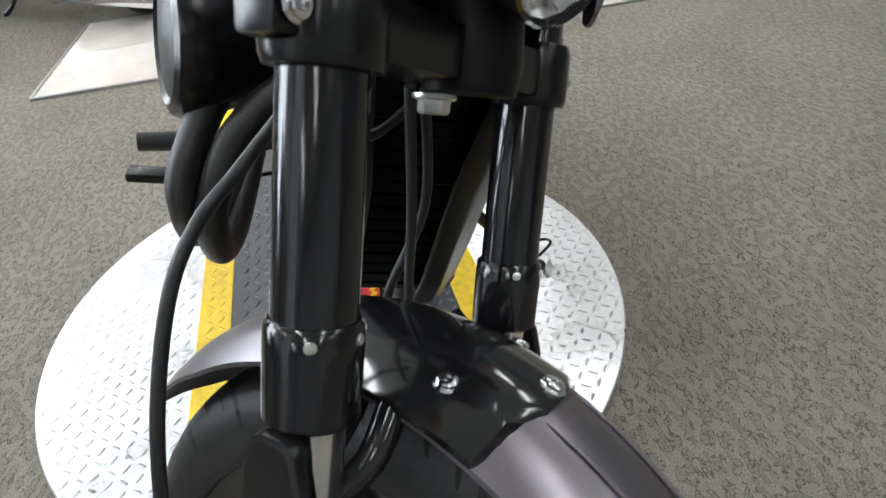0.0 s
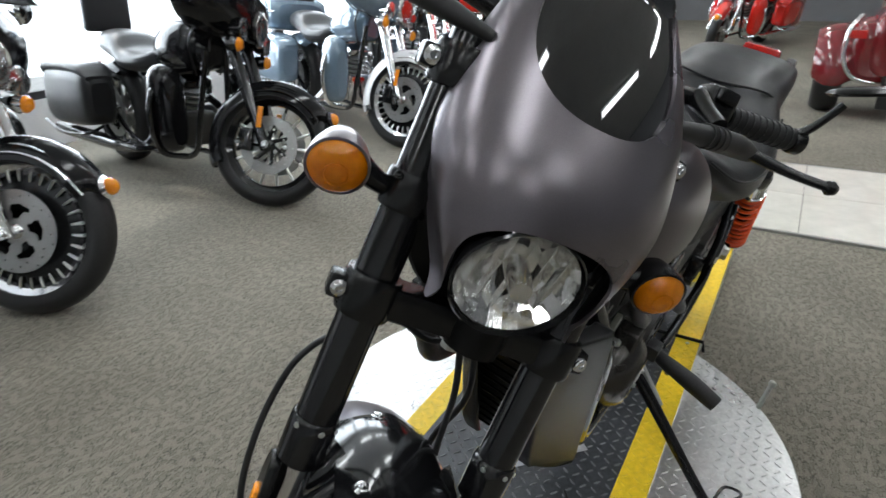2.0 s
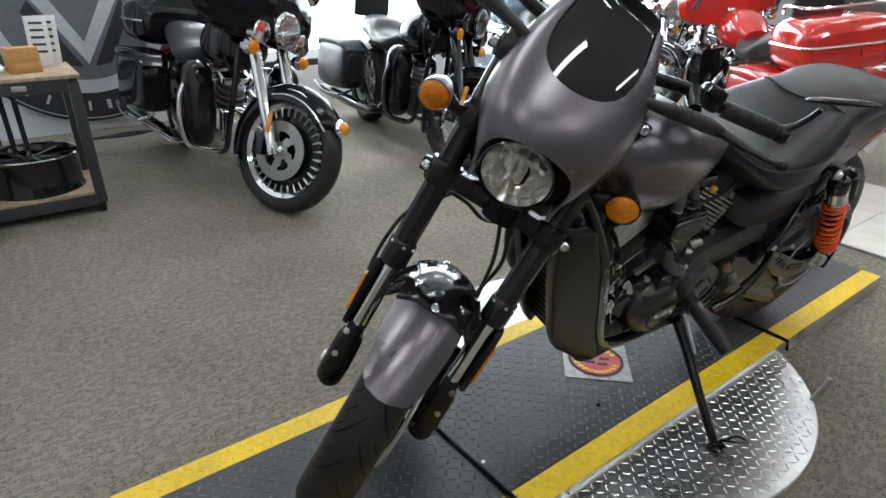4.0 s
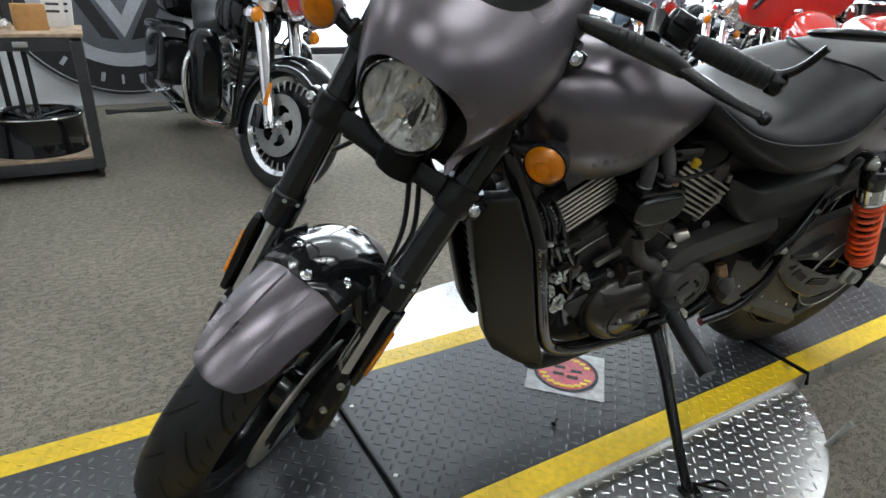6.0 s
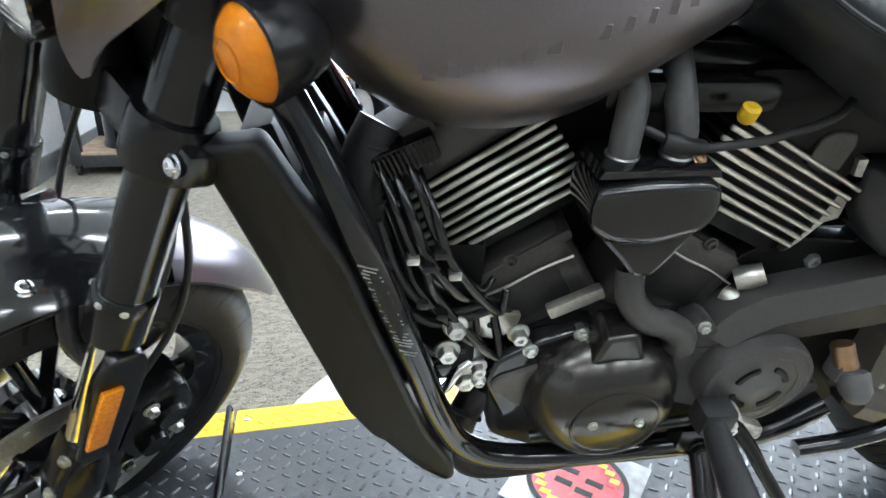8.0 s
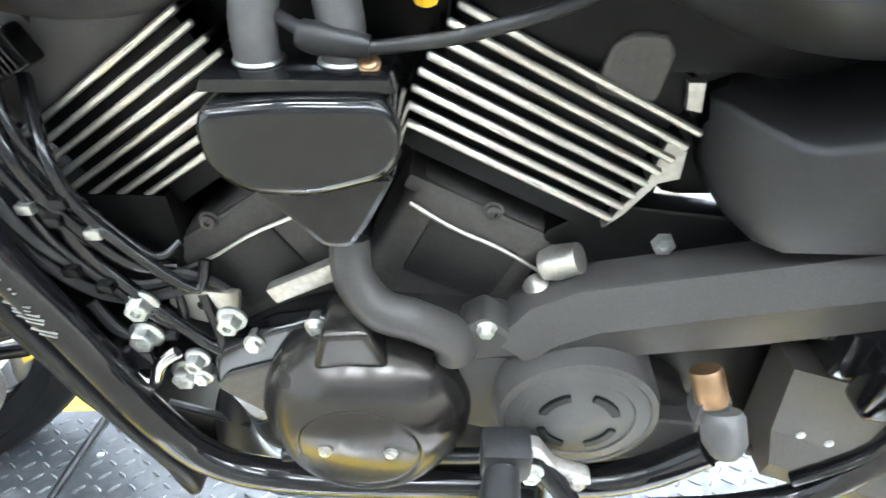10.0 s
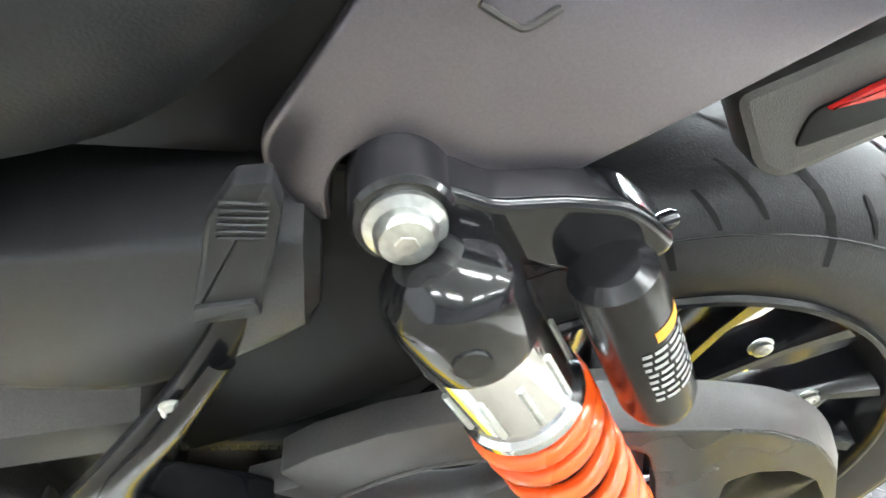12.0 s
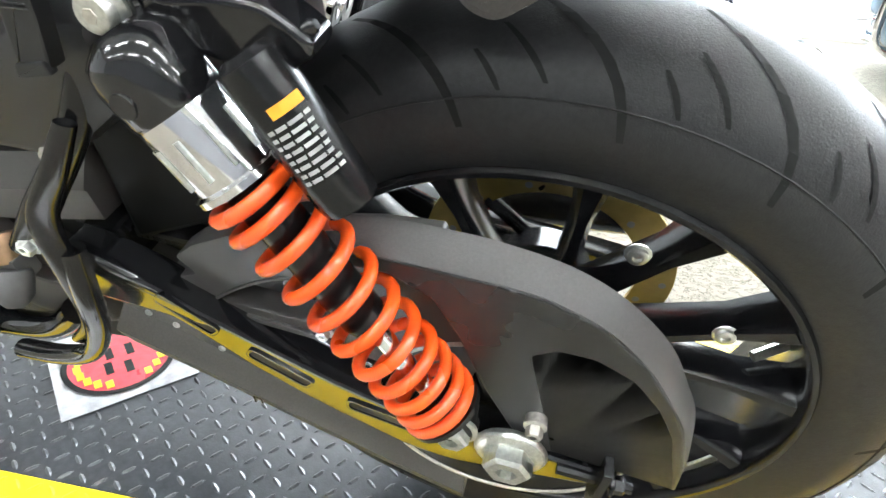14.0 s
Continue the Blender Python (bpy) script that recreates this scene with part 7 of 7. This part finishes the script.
        part("lamp_face", lathe([(0.0, 0.022), (0.03, 0.019), (0.05, 0.009), (0.0, 0.007)], (0.17, 0.16 * s, 0.885), (-1, 0, 0), 24), clear, lamp_s, m=S).visible_shadow = False
        part("mirror", lathe([(0.0, 0.02), (0.04, 0.016), (0.055, 0.0), (0.0, -0.008)], (0.34, 0.40 * s, 1.2), (-1, 0, 0), 20), chrome_bits, b, m=S)
        part("hand_grip", tube([(0.5, 0.3 * s, 1.08), (0.62, 0.42 * s, 1.04)], 0.018, 12), rubber, b, m=S)
    lamp = part("headlamp", lathe([(0.0, -0.12), (0.07, -0.09), (0.095, 0.0), (0.088, 0.012), (0.0, 0.012)], (0.15, 0, 0.93), (-1, 0, 0), 32), chrome_bits, b, "large round headlamp", m=S)
    part("headlamp_bowl", lathe([(0.0, 0.0), (0.05, 0.006), (0.082, 0.016), (0.084, 0.014), (0.0, -0.01)], (0.15, 0, 0.93), (-1, 0, 0), 28), reflector, lamp, m=S)
    part("headlamp_glass", lathe([(0.0, 0.036), (0.05, 0.029), (0.086, 0.013), (0.0, 0.018)], (0.15, 0, 0.93), (-1, 0, 0), 28), clear, lamp, m=S).visible_shadow = False
    if fairing:
        part("batwing_fairing", rings(bmesh.new(), [superloop((u, 0, z), hw, h, 2.6, 28) for u, z, hw, h in ((0.16, 0.98, 0.11, 0.1), (0.2, 1.0, 0.24, 0.15), (0.28, 1.02, 0.36, 0.19), (0.38, 1.03, 0.42, 0.2), (0.46, 1.03, 0.40, 0.18))]), paint, b, "handlebar fairing", m=S)
        part("windscreen", rings(bmesh.new(), [superloop((0.26 + 0.18 * t, 0, 1.14 + 0.22 * t), 0.3 - 0.08 * t, 0.014, 2.4, 24, "uv") for t in (0, 0.3, 0.6, 0.85, 1.0)]), smoke, b, "smoked windscreen", m=S)
    part("handlebar", tube([(0.62, -0.42, 1.04), (0.5, -0.3, 1.08), (0.42, -0.12, 1.06), (0.42, 0.12, 1.06), (0.5, 0.3, 1.08), (0.62, 0.42, 1.04)], 0.014, 12), chrome_bits, b, m=S)
    tk = part("fuel_tank", loft([(0.42, 0.72, 0.84, 0.06), (0.5, 0.68, 0.93, 0.14), (0.65, 0.66, 0.96, 0.165), (0.8, 0.66, 0.92, 0.15), (0.95, 0.68, 0.82, 0.09)], 2.4, 24), paint, b, "painted fuel tank")
    part("tank_cap", lathe([(0.0, 0.02), (0.03, 0.016), (0.035, 0.0)], (0.62, -0.07, 0.955), (0, 0, 1), 16), chrome, tk)
    part("seat", loft([(0.88, 0.68, 0.80, 0.1), (1.0, 0.64, 0.76, 0.17), (1.2, 0.63, 0.77, 0.19), (1.34, 0.66, 0.86, 0.17), (1.5, 0.70, 0.88, 0.15), (1.62, 0.72, 0.86, 0.12)], 2.6, 24), leather, b, "black leather touring seat")
    part("backrest", box((1.72, 0, 0.98), (0.08, 0.3, 0.26), 0.035, seg=3), leather, b)
    part("rear_fender", arc_shell(0.37, 0.11, 5, 125, 0.006, n=24, crown=0.05, taper=0.95), paint, b, "rear fender", m=Matrix.Translation((1.62, 0, 0.325)))
    for s in (-1, 1):
        bag = part("saddlebag", loft([(1.3, 0.36, 0.56, 0.06), (1.36, 0.30, 0.63, 0.1), (1.6, 0.27, 0.65, 0.115), (1.9, 0.27, 0.63, 0.11), (2.0, 0.33, 0.56, 0.07)], 4.0, 24), bag_paint, b, "hard saddlebag", m=Matrix.Translation((0, 0.27 * s, 0)))
        part("bag_lid", loft([(1.31, 0.565, 0.60, 0.08), (1.4, 0.6, 0.665, 0.105), (1.6, 0.61, 0.685, 0.118), (1.92, 0.59, 0.665, 0.112), (2.0, 0.55, 0.6, 0.07)], 3.4, 24), bag_paint, bag, m=Matrix.Translation((0, 0.27 * s, 0)))
        part("bag_rail", tube([(1.28, 0.3 * s, 0.3), (1.3, 0.40 * s, 0.26), (1.65, 0.41 * s, 0.24), (1.98, 0.38 * s, 0.27)], 0.01, 8), chrome_bits, bag)
        part("crash_bar", tube([(0.56, 0.08 * s, 0.68), (0.54, 0.24 * s, 0.66), (0.52, 0.34 * s, 0.56), (0.52, 0.355 * s, 0.4), (0.54, 0.3 * s, 0.25), (0.6, 0.14 * s, 0.2)], 0.0165, 14), chrome_bits, b, "chrome engine guard")
        if lowers:
            part("lower_fairing", loft([(0.42, 0.30, 0.62, 0.04), (0.47, 0.26, 0.70, 0.075), (0.56, 0.25, 0.72, 0.09), (0.66, 0.3, 0.68, 0.05)], 3.0, 20), lower_paint or paint, b, "leg fairing", m=Matrix.Translation((0, 0.25 * s, 0)))
        part("footboard", join(box((0.86, 0.31 * s, 0.24), (0.3, 0.11, 0.02), 0.008), box((0.86, 0.31 * s, 0.254), (0.26, 0.09, 0.012), 0.004)), chrome_bits, b, "rubber topped footboard")
        part("tail_lens", box((2.02, 0.27 * s, 0.5), (0.03, 0.12, 0.07), 0.012), red_lens, b, "red bag lamp")
        part("exhaust_pipe", tube([(0.72, 0.1 * s, 0.52), (0.7, 0.2 * s, 0.4), (0.85, 0.24 * s, 0.24), (1.1, 0.26 * s, 0.2), (1.4, 0.27 * s, 0.2), (2.05, 0.27 * s, 0.2)], [0.024, 0.024, 0.026, 0.035, 0.045, 0.045], 16), chrome_bits, b, "chrome exhaust pipe")
    if box_on:
        tp = part("luggage_box", loft([(1.66, 0.74, 0.92, 0.2), (1.72, 0.70, 0.98, 0.27), (1.9, 0.69, 1.0, 0.29), (2.1, 0.70, 0.98, 0.28), (2.16, 0.74, 0.92, 0.22)], 4.0, 24), paint, b, "top luggage box")
        part("box_trim", tube([(1.68, -0.24, 0.85), (1.76, -0.285, 0.85), (1.9, -0.295, 0.85), (2.08, -0.285, 0.85), (2.165, -0.22, 0.85), (2.17, 0, 0.85), (2.165, 0.22, 0.85), (2.08, 0.285, 0.85), (1.9, 0.295, 0.85), (1.76, 0.285, 0.85), (1.68, 0.24, 0.85)], 0.008, 8), chrome_bits, tp)
        part("box_lamp", join(box((2.168, 0.13, 0.8), (0.02, 0.2, 0.05), 0.008)), red_lens, tp, "red lamp")
        part("box_lamp", join(box((2.168, -0.13, 0.8), (0.02, 0.2, 0.05), 0.008)), red_lens, tp, "red lamp")
        part("box_rack", tube([(1.72, -0.2, 1.0), (1.74, -0.2, 1.05), (2.05, -0.2, 1.05), (2.08, 0, 1.05), (2.05, 0.2, 1.05), (1.74, 0.2, 1.05), (1.72, 0.2, 1.0)], 0.009, 8), chrome, tp)
    part("tail_lamp", box((1.99, 0, 0.62), (0.05, 0.09, 0.07), 0.015), red_lens, b, "red tail lamp")
    eng = part("engine_block", join(box((0.82, 0, 0.34), (0.36, 0.2, 0.2), 0.03, seg=3), lathe([(0.1, 0.1), (0.105, 0.12), (0.09, 0.14), (0.0, 0.145)], (0.74, 0, 0.36), (0, -1, 0), 28), lathe([(0.1, 0.1), (0.105, 0.12), (0.09, 0.14), (0.0, 0.145)], (0.95, 0, 0.34), (0, -1, 0), 28)), chrome_bits if chrome_bits is chrome else cast_grey, b, "engine cases")
    for tilt, u in ((-22, 0.78), (22, 0.86)):
        Mx = Matrix.Translation((u, 0, 0.42)) @ pose(0, 0, 0, 0, tilt, 0)
        for k in range(8):
            part("cooling_fin", lathe([(0.03, 0.0), (0.085, 0.002), (0.085, 0.008), (0.03, 0.01)], (0, 0, 0.02 + 0.02 * k), (0, 0, 1), 20), cast_grey if k % 2 else zinc, eng, m=Mx)
        part("rocker_box", box((0, 0, 0.22), (0.16, 0.17, 0.06), 0.02, seg=3), chrome_bits, eng, "rocker box", m=Mx)
    for s in (-1, 1):
        part("air_cover", lathe([(0.0, 0.03), (0.07, 0.026), (0.085, 0.01), (0.08, 0.0)], (0.82, 0.13 * s, 0.55), (0, s, 0), 24), chrome_bits, eng)
    part("frame_tube", join(tube([(0.42, 0.06, 0.8), (0.5, 0.09, 0.4), (0.62, 0.1, 0.19), (1.2, 0.12, 0.19), (1.5, 0.12, 0.35)], 0.018, 10), tube([(0.42, -0.06, 0.8), (0.5, -0.09, 0.4), (0.62, -0.1, 0.19), (1.2, -0.12, 0.19), (1.5, -0.12, 0.35)], 0.018, 10)), gloss_black, b)
    part("kick_stand", tube([(0.72, -0.13, 0.18), (0.66, -0.2, 0.08), (0.6, -0.24, 0.036)], [0.014, 0.012, 0.016], 10), gloss_black, b, "side stand")
    for k in range(4):
        part("control_cable", tube([(0.34, -0.1 + 0.06 * k, 1.0), (0.4, -0.2 + 0.12 * k, 0.85), (0.48, -0.12 + 0.07 * k, 0.66)], 0.006, 6), hose_rubber, b, m=None)
    return b


def spot(x, y, heading):
    return pose(x, y, FLOOR, 0, 0, heading)


tourer("gloss black full dress tourer with chrome trim and bright disc wheels", spot(-0.045, 2.14, 92), paint_black, paint_black, chrome, satin_black, "slots", chrome, steer=28)
tourer("black street tourer with a blacked-out front end and thin spokes", spot(1.2, 2.16, 82), paint_black, paint_black, gloss_black, zinc, "fan", gloss_black, steer=38, chrome_bits=gloss_black, box_on=False)
tourer("blue grey tourer with a white front fender and chrome engine", spot(2.48, 2.16, 68), paint_blue, paint_white, chrome, zinc, "slots", chrome, steer=30)
tourer("black cruiser with a chrome front end and spoked wheel", spot(3.62, 2.5, 62), paint_black, paint_black, chrome, chrome, "wire", chrome, steer=25, fairing=False, box_on=False, lowers=False)
tourer("black and chrome cruiser with a polished front fork", spot(4.95, 2.85, 60), paint_black, paint_black, chrome, chrome, "fan", chrome, steer=25, fairing=False, box_on=False, lowers=False)
tourer("bright red tourer with a red luggage box and chrome trim", spot(4.23, 2.27, -128), paint_red, paint_black, chrome, zinc, "slots", chrome, steer=10, lower_paint=paint_black)
tourer("red and black tourer far across the showroom", spot(7.8, 0.9, -15), paint_red, paint_red, chrome, zinc, "slots", chrome, steer=10)
tourer("black tourer parked before the far windows", spot(6.4, 3.0, 62), paint_black, paint_black, chrome, zinc, "slots", chrome, steer=20)
tourer("dark tourer at the far side of the walkway", spot(6.6, -3.0, 170), paint_black, paint_black, chrome, zinc, "slots", chrome, steer=10)

# three-wheeled motorcycle, seen from behind
tr = thing("trike", "dark maroon three-wheeled motorcycle with chrome rear trim", "trike", spot(4.75, -0.88, 0))
for s in (-1, 1):
    wheel_set(tr, V((0.1, 0.48 * s, 0.3)), 0.3, 0.1, chrome, zinc, "fan", Matrix())
    part("rear_fender", arc_shell(0.36, 0.15, -10, 190, 0.008, n=28, crown=0.05, taper=0.95), paint_maroon, tr, "wide maroon rear fender", m=Matrix.Translation((0.1, 0.46 * s, 0.31)))
    part("side_body", loft([(-0.22, 0.32, 0.6, 0.1), (-0.15, 0.26, 0.7, 0.17), (0.15, 0.26, 0.72, 0.18), (0.5, 0.3, 0.66, 0.14)], 3.5, 24), paint_maroon, tr, "maroon trunk side", m=Matrix.Translation((0, 0.22 * s, 0)))
    part("bumper_bar", tube([(-0.26, 0.1 * s, 0.2), (-0.28, 0.12 * s, 0.45), (-0.27, 0.13 * s, 0.75), (-0.2, 0.14 * s, 0.95)], 0.02, 14), chrome, tr, "upright chrome rail")
    part("bumper_bar", tube([(-0.24, 0.2 * s, 0.28), (-0.27, 0.34 * s, 0.32), (-0.27, 0.42 * s, 0.45), (-0.24, 0.42 * s, 0.65), (-0.15, 0.36 * s, 0.74)], 0.016, 12), chrome, tr, "curved chrome bumper rail")
    part("tail_lens", box((-0.26, 0.36 * s, 0.62), (0.03, 0.1, 0.06), 0.012), red_lens, tr, "red tail lamp")
part("trunk", loft([(-0.24, 0.34, 0.66, 0.2), (-0.18, 0.3, 0.78, 0.28), (0.2, 0.3, 0.82, 0.28), (0.6, 0.4, 0.8, 0.2)], 3.5, 24), paint_maroon, tr, "maroon rear trunk")
part("top_box", loft([(-0.16, 0.84, 1.0, 0.22), (-0.1, 0.8, 1.08, 0.28), (0.2, 0.8, 1.1, 0.28), (0.34, 0.84, 1.02, 0.22)], 4.0, 24), paint_maroon, tr, "maroon luggage box")
plate_lamp = part("tail_lamp", box((-0.29, 0, 0.62), (0.04, 0.17, 0.12), 0.015), chrome, tr, "chrome framed tail lamp")
part("lamp_lens", box((-0.312, 0, 0.63), (0.012, 0.13, 0.07), 0.006), red_lens, plate_lamp)
part("lamp_amber", box((-0.312, 0, 0.583), (0.012, 0.13, 0.02), 0.004), amber_solid, plate_lamp)
part("mud_flap", box((-0.22, 0, 0.3), (0.03, 0.3, 0.42), 0.01), rubber, tr, "black rear valance")
part("seat", loft([(0.3, 0.7, 0.85, 0.2), (0.6, 0.66, 0.82, 0.2), (1.0, 0.66, 0.78, 0.17)], 2.8, 20), leather, tr)
part("fuel_tank", loft([(0.95, 0.7, 0.85, 0.1), (1.15, 0.68, 0.98, 0.17), (1.4, 0.7, 0.95, 0.1)], 2.6, 20), paint_maroon, tr)
part("windscreen_fairing", loft([(1.4, 0.9, 1.25, 0.2), (1.5, 0.85, 1.3, 0.38), (1.62, 0.85, 1.2, 0.3)], 3.0, 20), paint_maroon, tr)
part("engine_block", box((1.1, 0, 0.4), (0.5, 0.3, 0.4), 0.06, seg=3), cast_grey, tr)
wheel_set(tr, V((1.95, 0, 0.32)), 0.32, 0.062, chrome, zinc, "slots", Matrix())
part("front_fender", arc_shell(0.35, 0.088, 20, 190, 0.006, n=24, crown=0.06), paint_maroon, tr, m=Matrix.Translation((1.95, 0, 0.32)))
for s in (-1, 1):
    part("fork_leg", tube([(1.95, 0.11 * s, 0.32), (1.55, 0.11 * s, 1.0)], 0.03, 12, smooth=False), chrome, tr)

# ---- parts rack against the partition ----
rack = thing("parts_rack", "dark steel parts rack on castors holding a black alloy wheel", "rack")
RX0, RX1, RY0, RY1, RZ = -1.40, -0.80, 2.66, 3.16, 0.655
for x in (RX0 + 0.025, RX1 - 0.025):
    for y in (RY0 + 0.025, RY1 - 0.025):
        part("leg", box((x, y, (RZ - 0.04) / 2 - 0.0), (0.05, 0.05, RZ - 0.03), 0.004), rack_paint, rack)
        part("castor", join(lathe([(0.02, -0.012), (0.025, -0.008), (0.025, 0.008), (0.02, 0.012)], (x, y, FLOOR + 0.025), (1, 0, 0), 16), box((x, y, FLOOR + 0.05), (0.03, 0.03, 0.02), 0.003)), rubber, rack)
for z in (0.015, RZ - 0.045):
    for y in (RY0 + 0.02, RY1 - 0.02):
        part("rail", box(((RX0 + RX1) / 2, y, z), (RX1 - RX0 - 0.1, 0.04, 0.06), 0.004), rack_paint, rack)
    for x in (RX0 + 0.02, RX1 - 0.02):
        part("side_rail", box((x, (RY0 + RY1) / 2, z), (0.04, RY1 - RY0 - 0.1, 0.06), 0.004), rack_paint, rack)
part("shelf", box(((RX0 + RX1) / 2, (RY0 + RY1) / 2, 0.052), (RX1 - RX0 - 0.01, RY1 - RY0 - 0.02, 0.014), 0.002), ply, rack, "worn plywood lower shelf")
part("top", box(((RX0 + RX1) / 2, (RY0 + RY1) / 2, RZ - 0.005), (RX1 - RX0 + 0.02, RY1 - RY0 + 0.02, 0.018), 0.003), ply, rack, "worn wooden top")
part("badge", box((RX0 + 0.35, RY0 - 0.002, RZ - 0.045), (0.06, 0.006, 0.025), 0.006), zinc, rack, "small metal badge plate")
for x in (RX0 + 0.05, RX0 + 0.3):
    part("upright", box((x, RY1 - 0.03, RZ + 0.45), (0.05, 0.05, 0.9), 0.004), rack_paint, rack)
for k in range(5):
    part("back_slat", box((RX0 + 0.08 + 0.06 * k, RY1 - 0.05, 0.36), (0.026, 0.02, 0.56), 0.003), rack_paint, rack)


def loose_wheel(x, y, z, tilt, label):
    w = thing("alloy_wheel", label, "wheel", pose(x, y, z, 90 + tilt, 0, 15))
    part("rim", lathe([(0.212, -0.1), (0.222, -0.104), (0.219, -0.09), (0.213, -0.075), (0.211, 0.055), (0.219, 0.075), (0.225, 0.085), (0.217, 0.084), (0.2, 0.05), (0.198, -0.06)], axis=(0, 1, 0), seg=44, closed=True), gloss_black, w, "gloss black wheel rim")
    part("lip", torus((0, 0.085, 0), (0, 1, 0), 0.222, 0.004, 44, 6), chrome, w, "bright machined lip")
    for k in range(9):
        a = 2 * math.pi * k / 9
        part("spoke", tube([(0.04 * math.cos(a), 0.05, 0.04 * math.sin(a)), (0.2 * math.cos(a + 0.1), 0.06, 0.2 * math.sin(a + 0.1))], [0.016, 0.01], 8, smooth=False), gloss_black, w)
    part("hub", lathe([(0.02, 0.02), (0.05, 0.025), (0.05, 0.06), (0.02, 0.07)], axis=(0, 1, 0), seg=20), gloss_black, w)


loose_wheel(-1.08, 2.91, 0.165, 0, "gloss black alloy wheel lying flat on the lower shelf")
cb = thing("cardboard_box", "small brown cardboard box on the rack", "box", pose(-1.0, 2.84, RZ + 0.064, 0, 0, 12))
part("carton", box((0, 0, 0), (0.13, 0.1, 0.118), 0.002), cardboard, cb)
part("flap", box((0, -0.052, 0.03), (0.13, 0.003, 0.05), 0.001), cardboard, cb)
for k, (x, rz) in enumerate(((-0.9, -12), (-0.86, -20))):
    lf = thing("price_card", "white printed card leaning on the rack top", "card", pose(x, 3.0 + 0.03 * k, RZ + 0.13, -14, 0, rz), group="price cards on the rack")
    part("sheet", box((0, 0, 0), (0.1, 0.004, 0.25), 0.001), paper, lf)
    for j in range(5):
        part("print_bar", box((0.0, -0.003, 0.09 - 0.035 * j), (0.06, 0.001, 0.012)), grey_mark, lf, smooth=False)
pp = thing("exhaust_tip", "chrome exhaust pipe lying on the rack top", "exhaust pipe", pose(-1.16, 2.8, RZ + 0.03))
part("pipe", tube([(-0.16, 0.08, 0.11), (-0.05, 0.02, 0.05), (0.08, -0.06, 0.0)], [0.024, 0.022, 0.018], 18), chrome, pp)
part("clamp", torus((0.06, -0.05, 0.008), (0.8, -0.5, -0.3), 0.021, 0.004, 20, 6), zinc, pp)
cn = thing("parts_drum", "pale plastic drum on the rack top", "drum", pose(-1.3, 2.95, RZ + 0.005))
part("drum", lathe([(0.085, 0), (0.09, 0.01), (0.09, 0.26), (0.085, 0.27), (0.0, 0.27)], axis=(0, 0, 1), seg=28), paper, cn)
part("band", lathe([(0.0915, 0.12), (0.0925, 0.125), (0.0925, 0.15), (0.0915, 0.155)], axis=(0, 0, 1), seg=28), grey_hose, cn)

# ---- round cloth sign on the north wall ----
sign = thing("round_banner", "round black and slate banner with a pale chevron on the wall", "banner", pose(-0.52, 4.66, 0.86))
part("cloth", lathe([(0.0, 0), (0.84, 0), (0.84, 0.012), (0.0, 0.012)], axis=L, seg=72), banner_black, sign, "black outer disc")
part("thin_ring", torus((0, -0.014, 0), L, 0.815, 0.004, 72, 6), banner_pale, sign)
part("pale_ring", lathe([(0.52, 0.013), (0.62, 0.013), (0.62, 0.02), (0.52, 0.02)], axis=L, seg=72, closed=True), banner_pale, sign, "pale grey ring")
part("slate_field", lathe([(0.0, 0.013), (0.518, 0.013), (0.518, 0.018), (0.0, 0.018)], axis=L, seg=64), banner_grey, sign, "slate inner field")
for s in (-1, 1):
    part("chevron", plate([(0.0, -0.40), (0.0, -0.24), (0.3 * s, 0.3), (0.42 * s, 0.3)], -0.024, -0.0185, 0), banner_pale, sign, "pale chevron arm", smooth=False)
    part("feather", plate([(0.04 * s, -0.42), (0.16 * s, -0.40), (0.36 * s, -0.02), (0.3 * s, 0.06)], -0.022, -0.0185, 0), banner_black, sign, smooth=False)
for k in range(8):
    # lettering of the maker's name, as plain bars
    a = radians(232 + 11 * k)
    part("letter_bar", box((0, 0, 0), (0.03 - 0.012 * (k % 2), 0.006, 0.07), 0.003, m=Matrix.Translation((0.72 * math.cos(a), -0.014, 0.72 * math.sin(a))) @ pose(0, 0, 0, 0, 90 - math.degrees(a), 0)), banner_pale, sign)
ca = thing("floor_cables", "loose dark cables lying along the wall", "cable")
for k in range(3):
    part("cable", tube([(-0.75, 4.4 - 0.06 * k, FLOOR + 0.012), (-0.4, 4.3 + 0.05 * k, FLOOR + 0.012), (-0.1, 4.42 - 0.05 * k, FLOOR + 0.012), (0.3, 4.36, FLOOR + 0.012)], 0.009, 8), hose_rubber, ca)
scr = thing("loose_screw", "small dark screw dropped on the runway", "screw", pose(0.045, 0.02, 0.006, 0, 0, 30))
part("shank", tube([(0, 0, 0), (0.02, 0, 0.0)], 0.003, 8), deep_black, scr)
part("head", disc((0, 0, 0), (-1, 0, 0), 0.006, 0.004, 12, 0.0005), deep_black, scr)
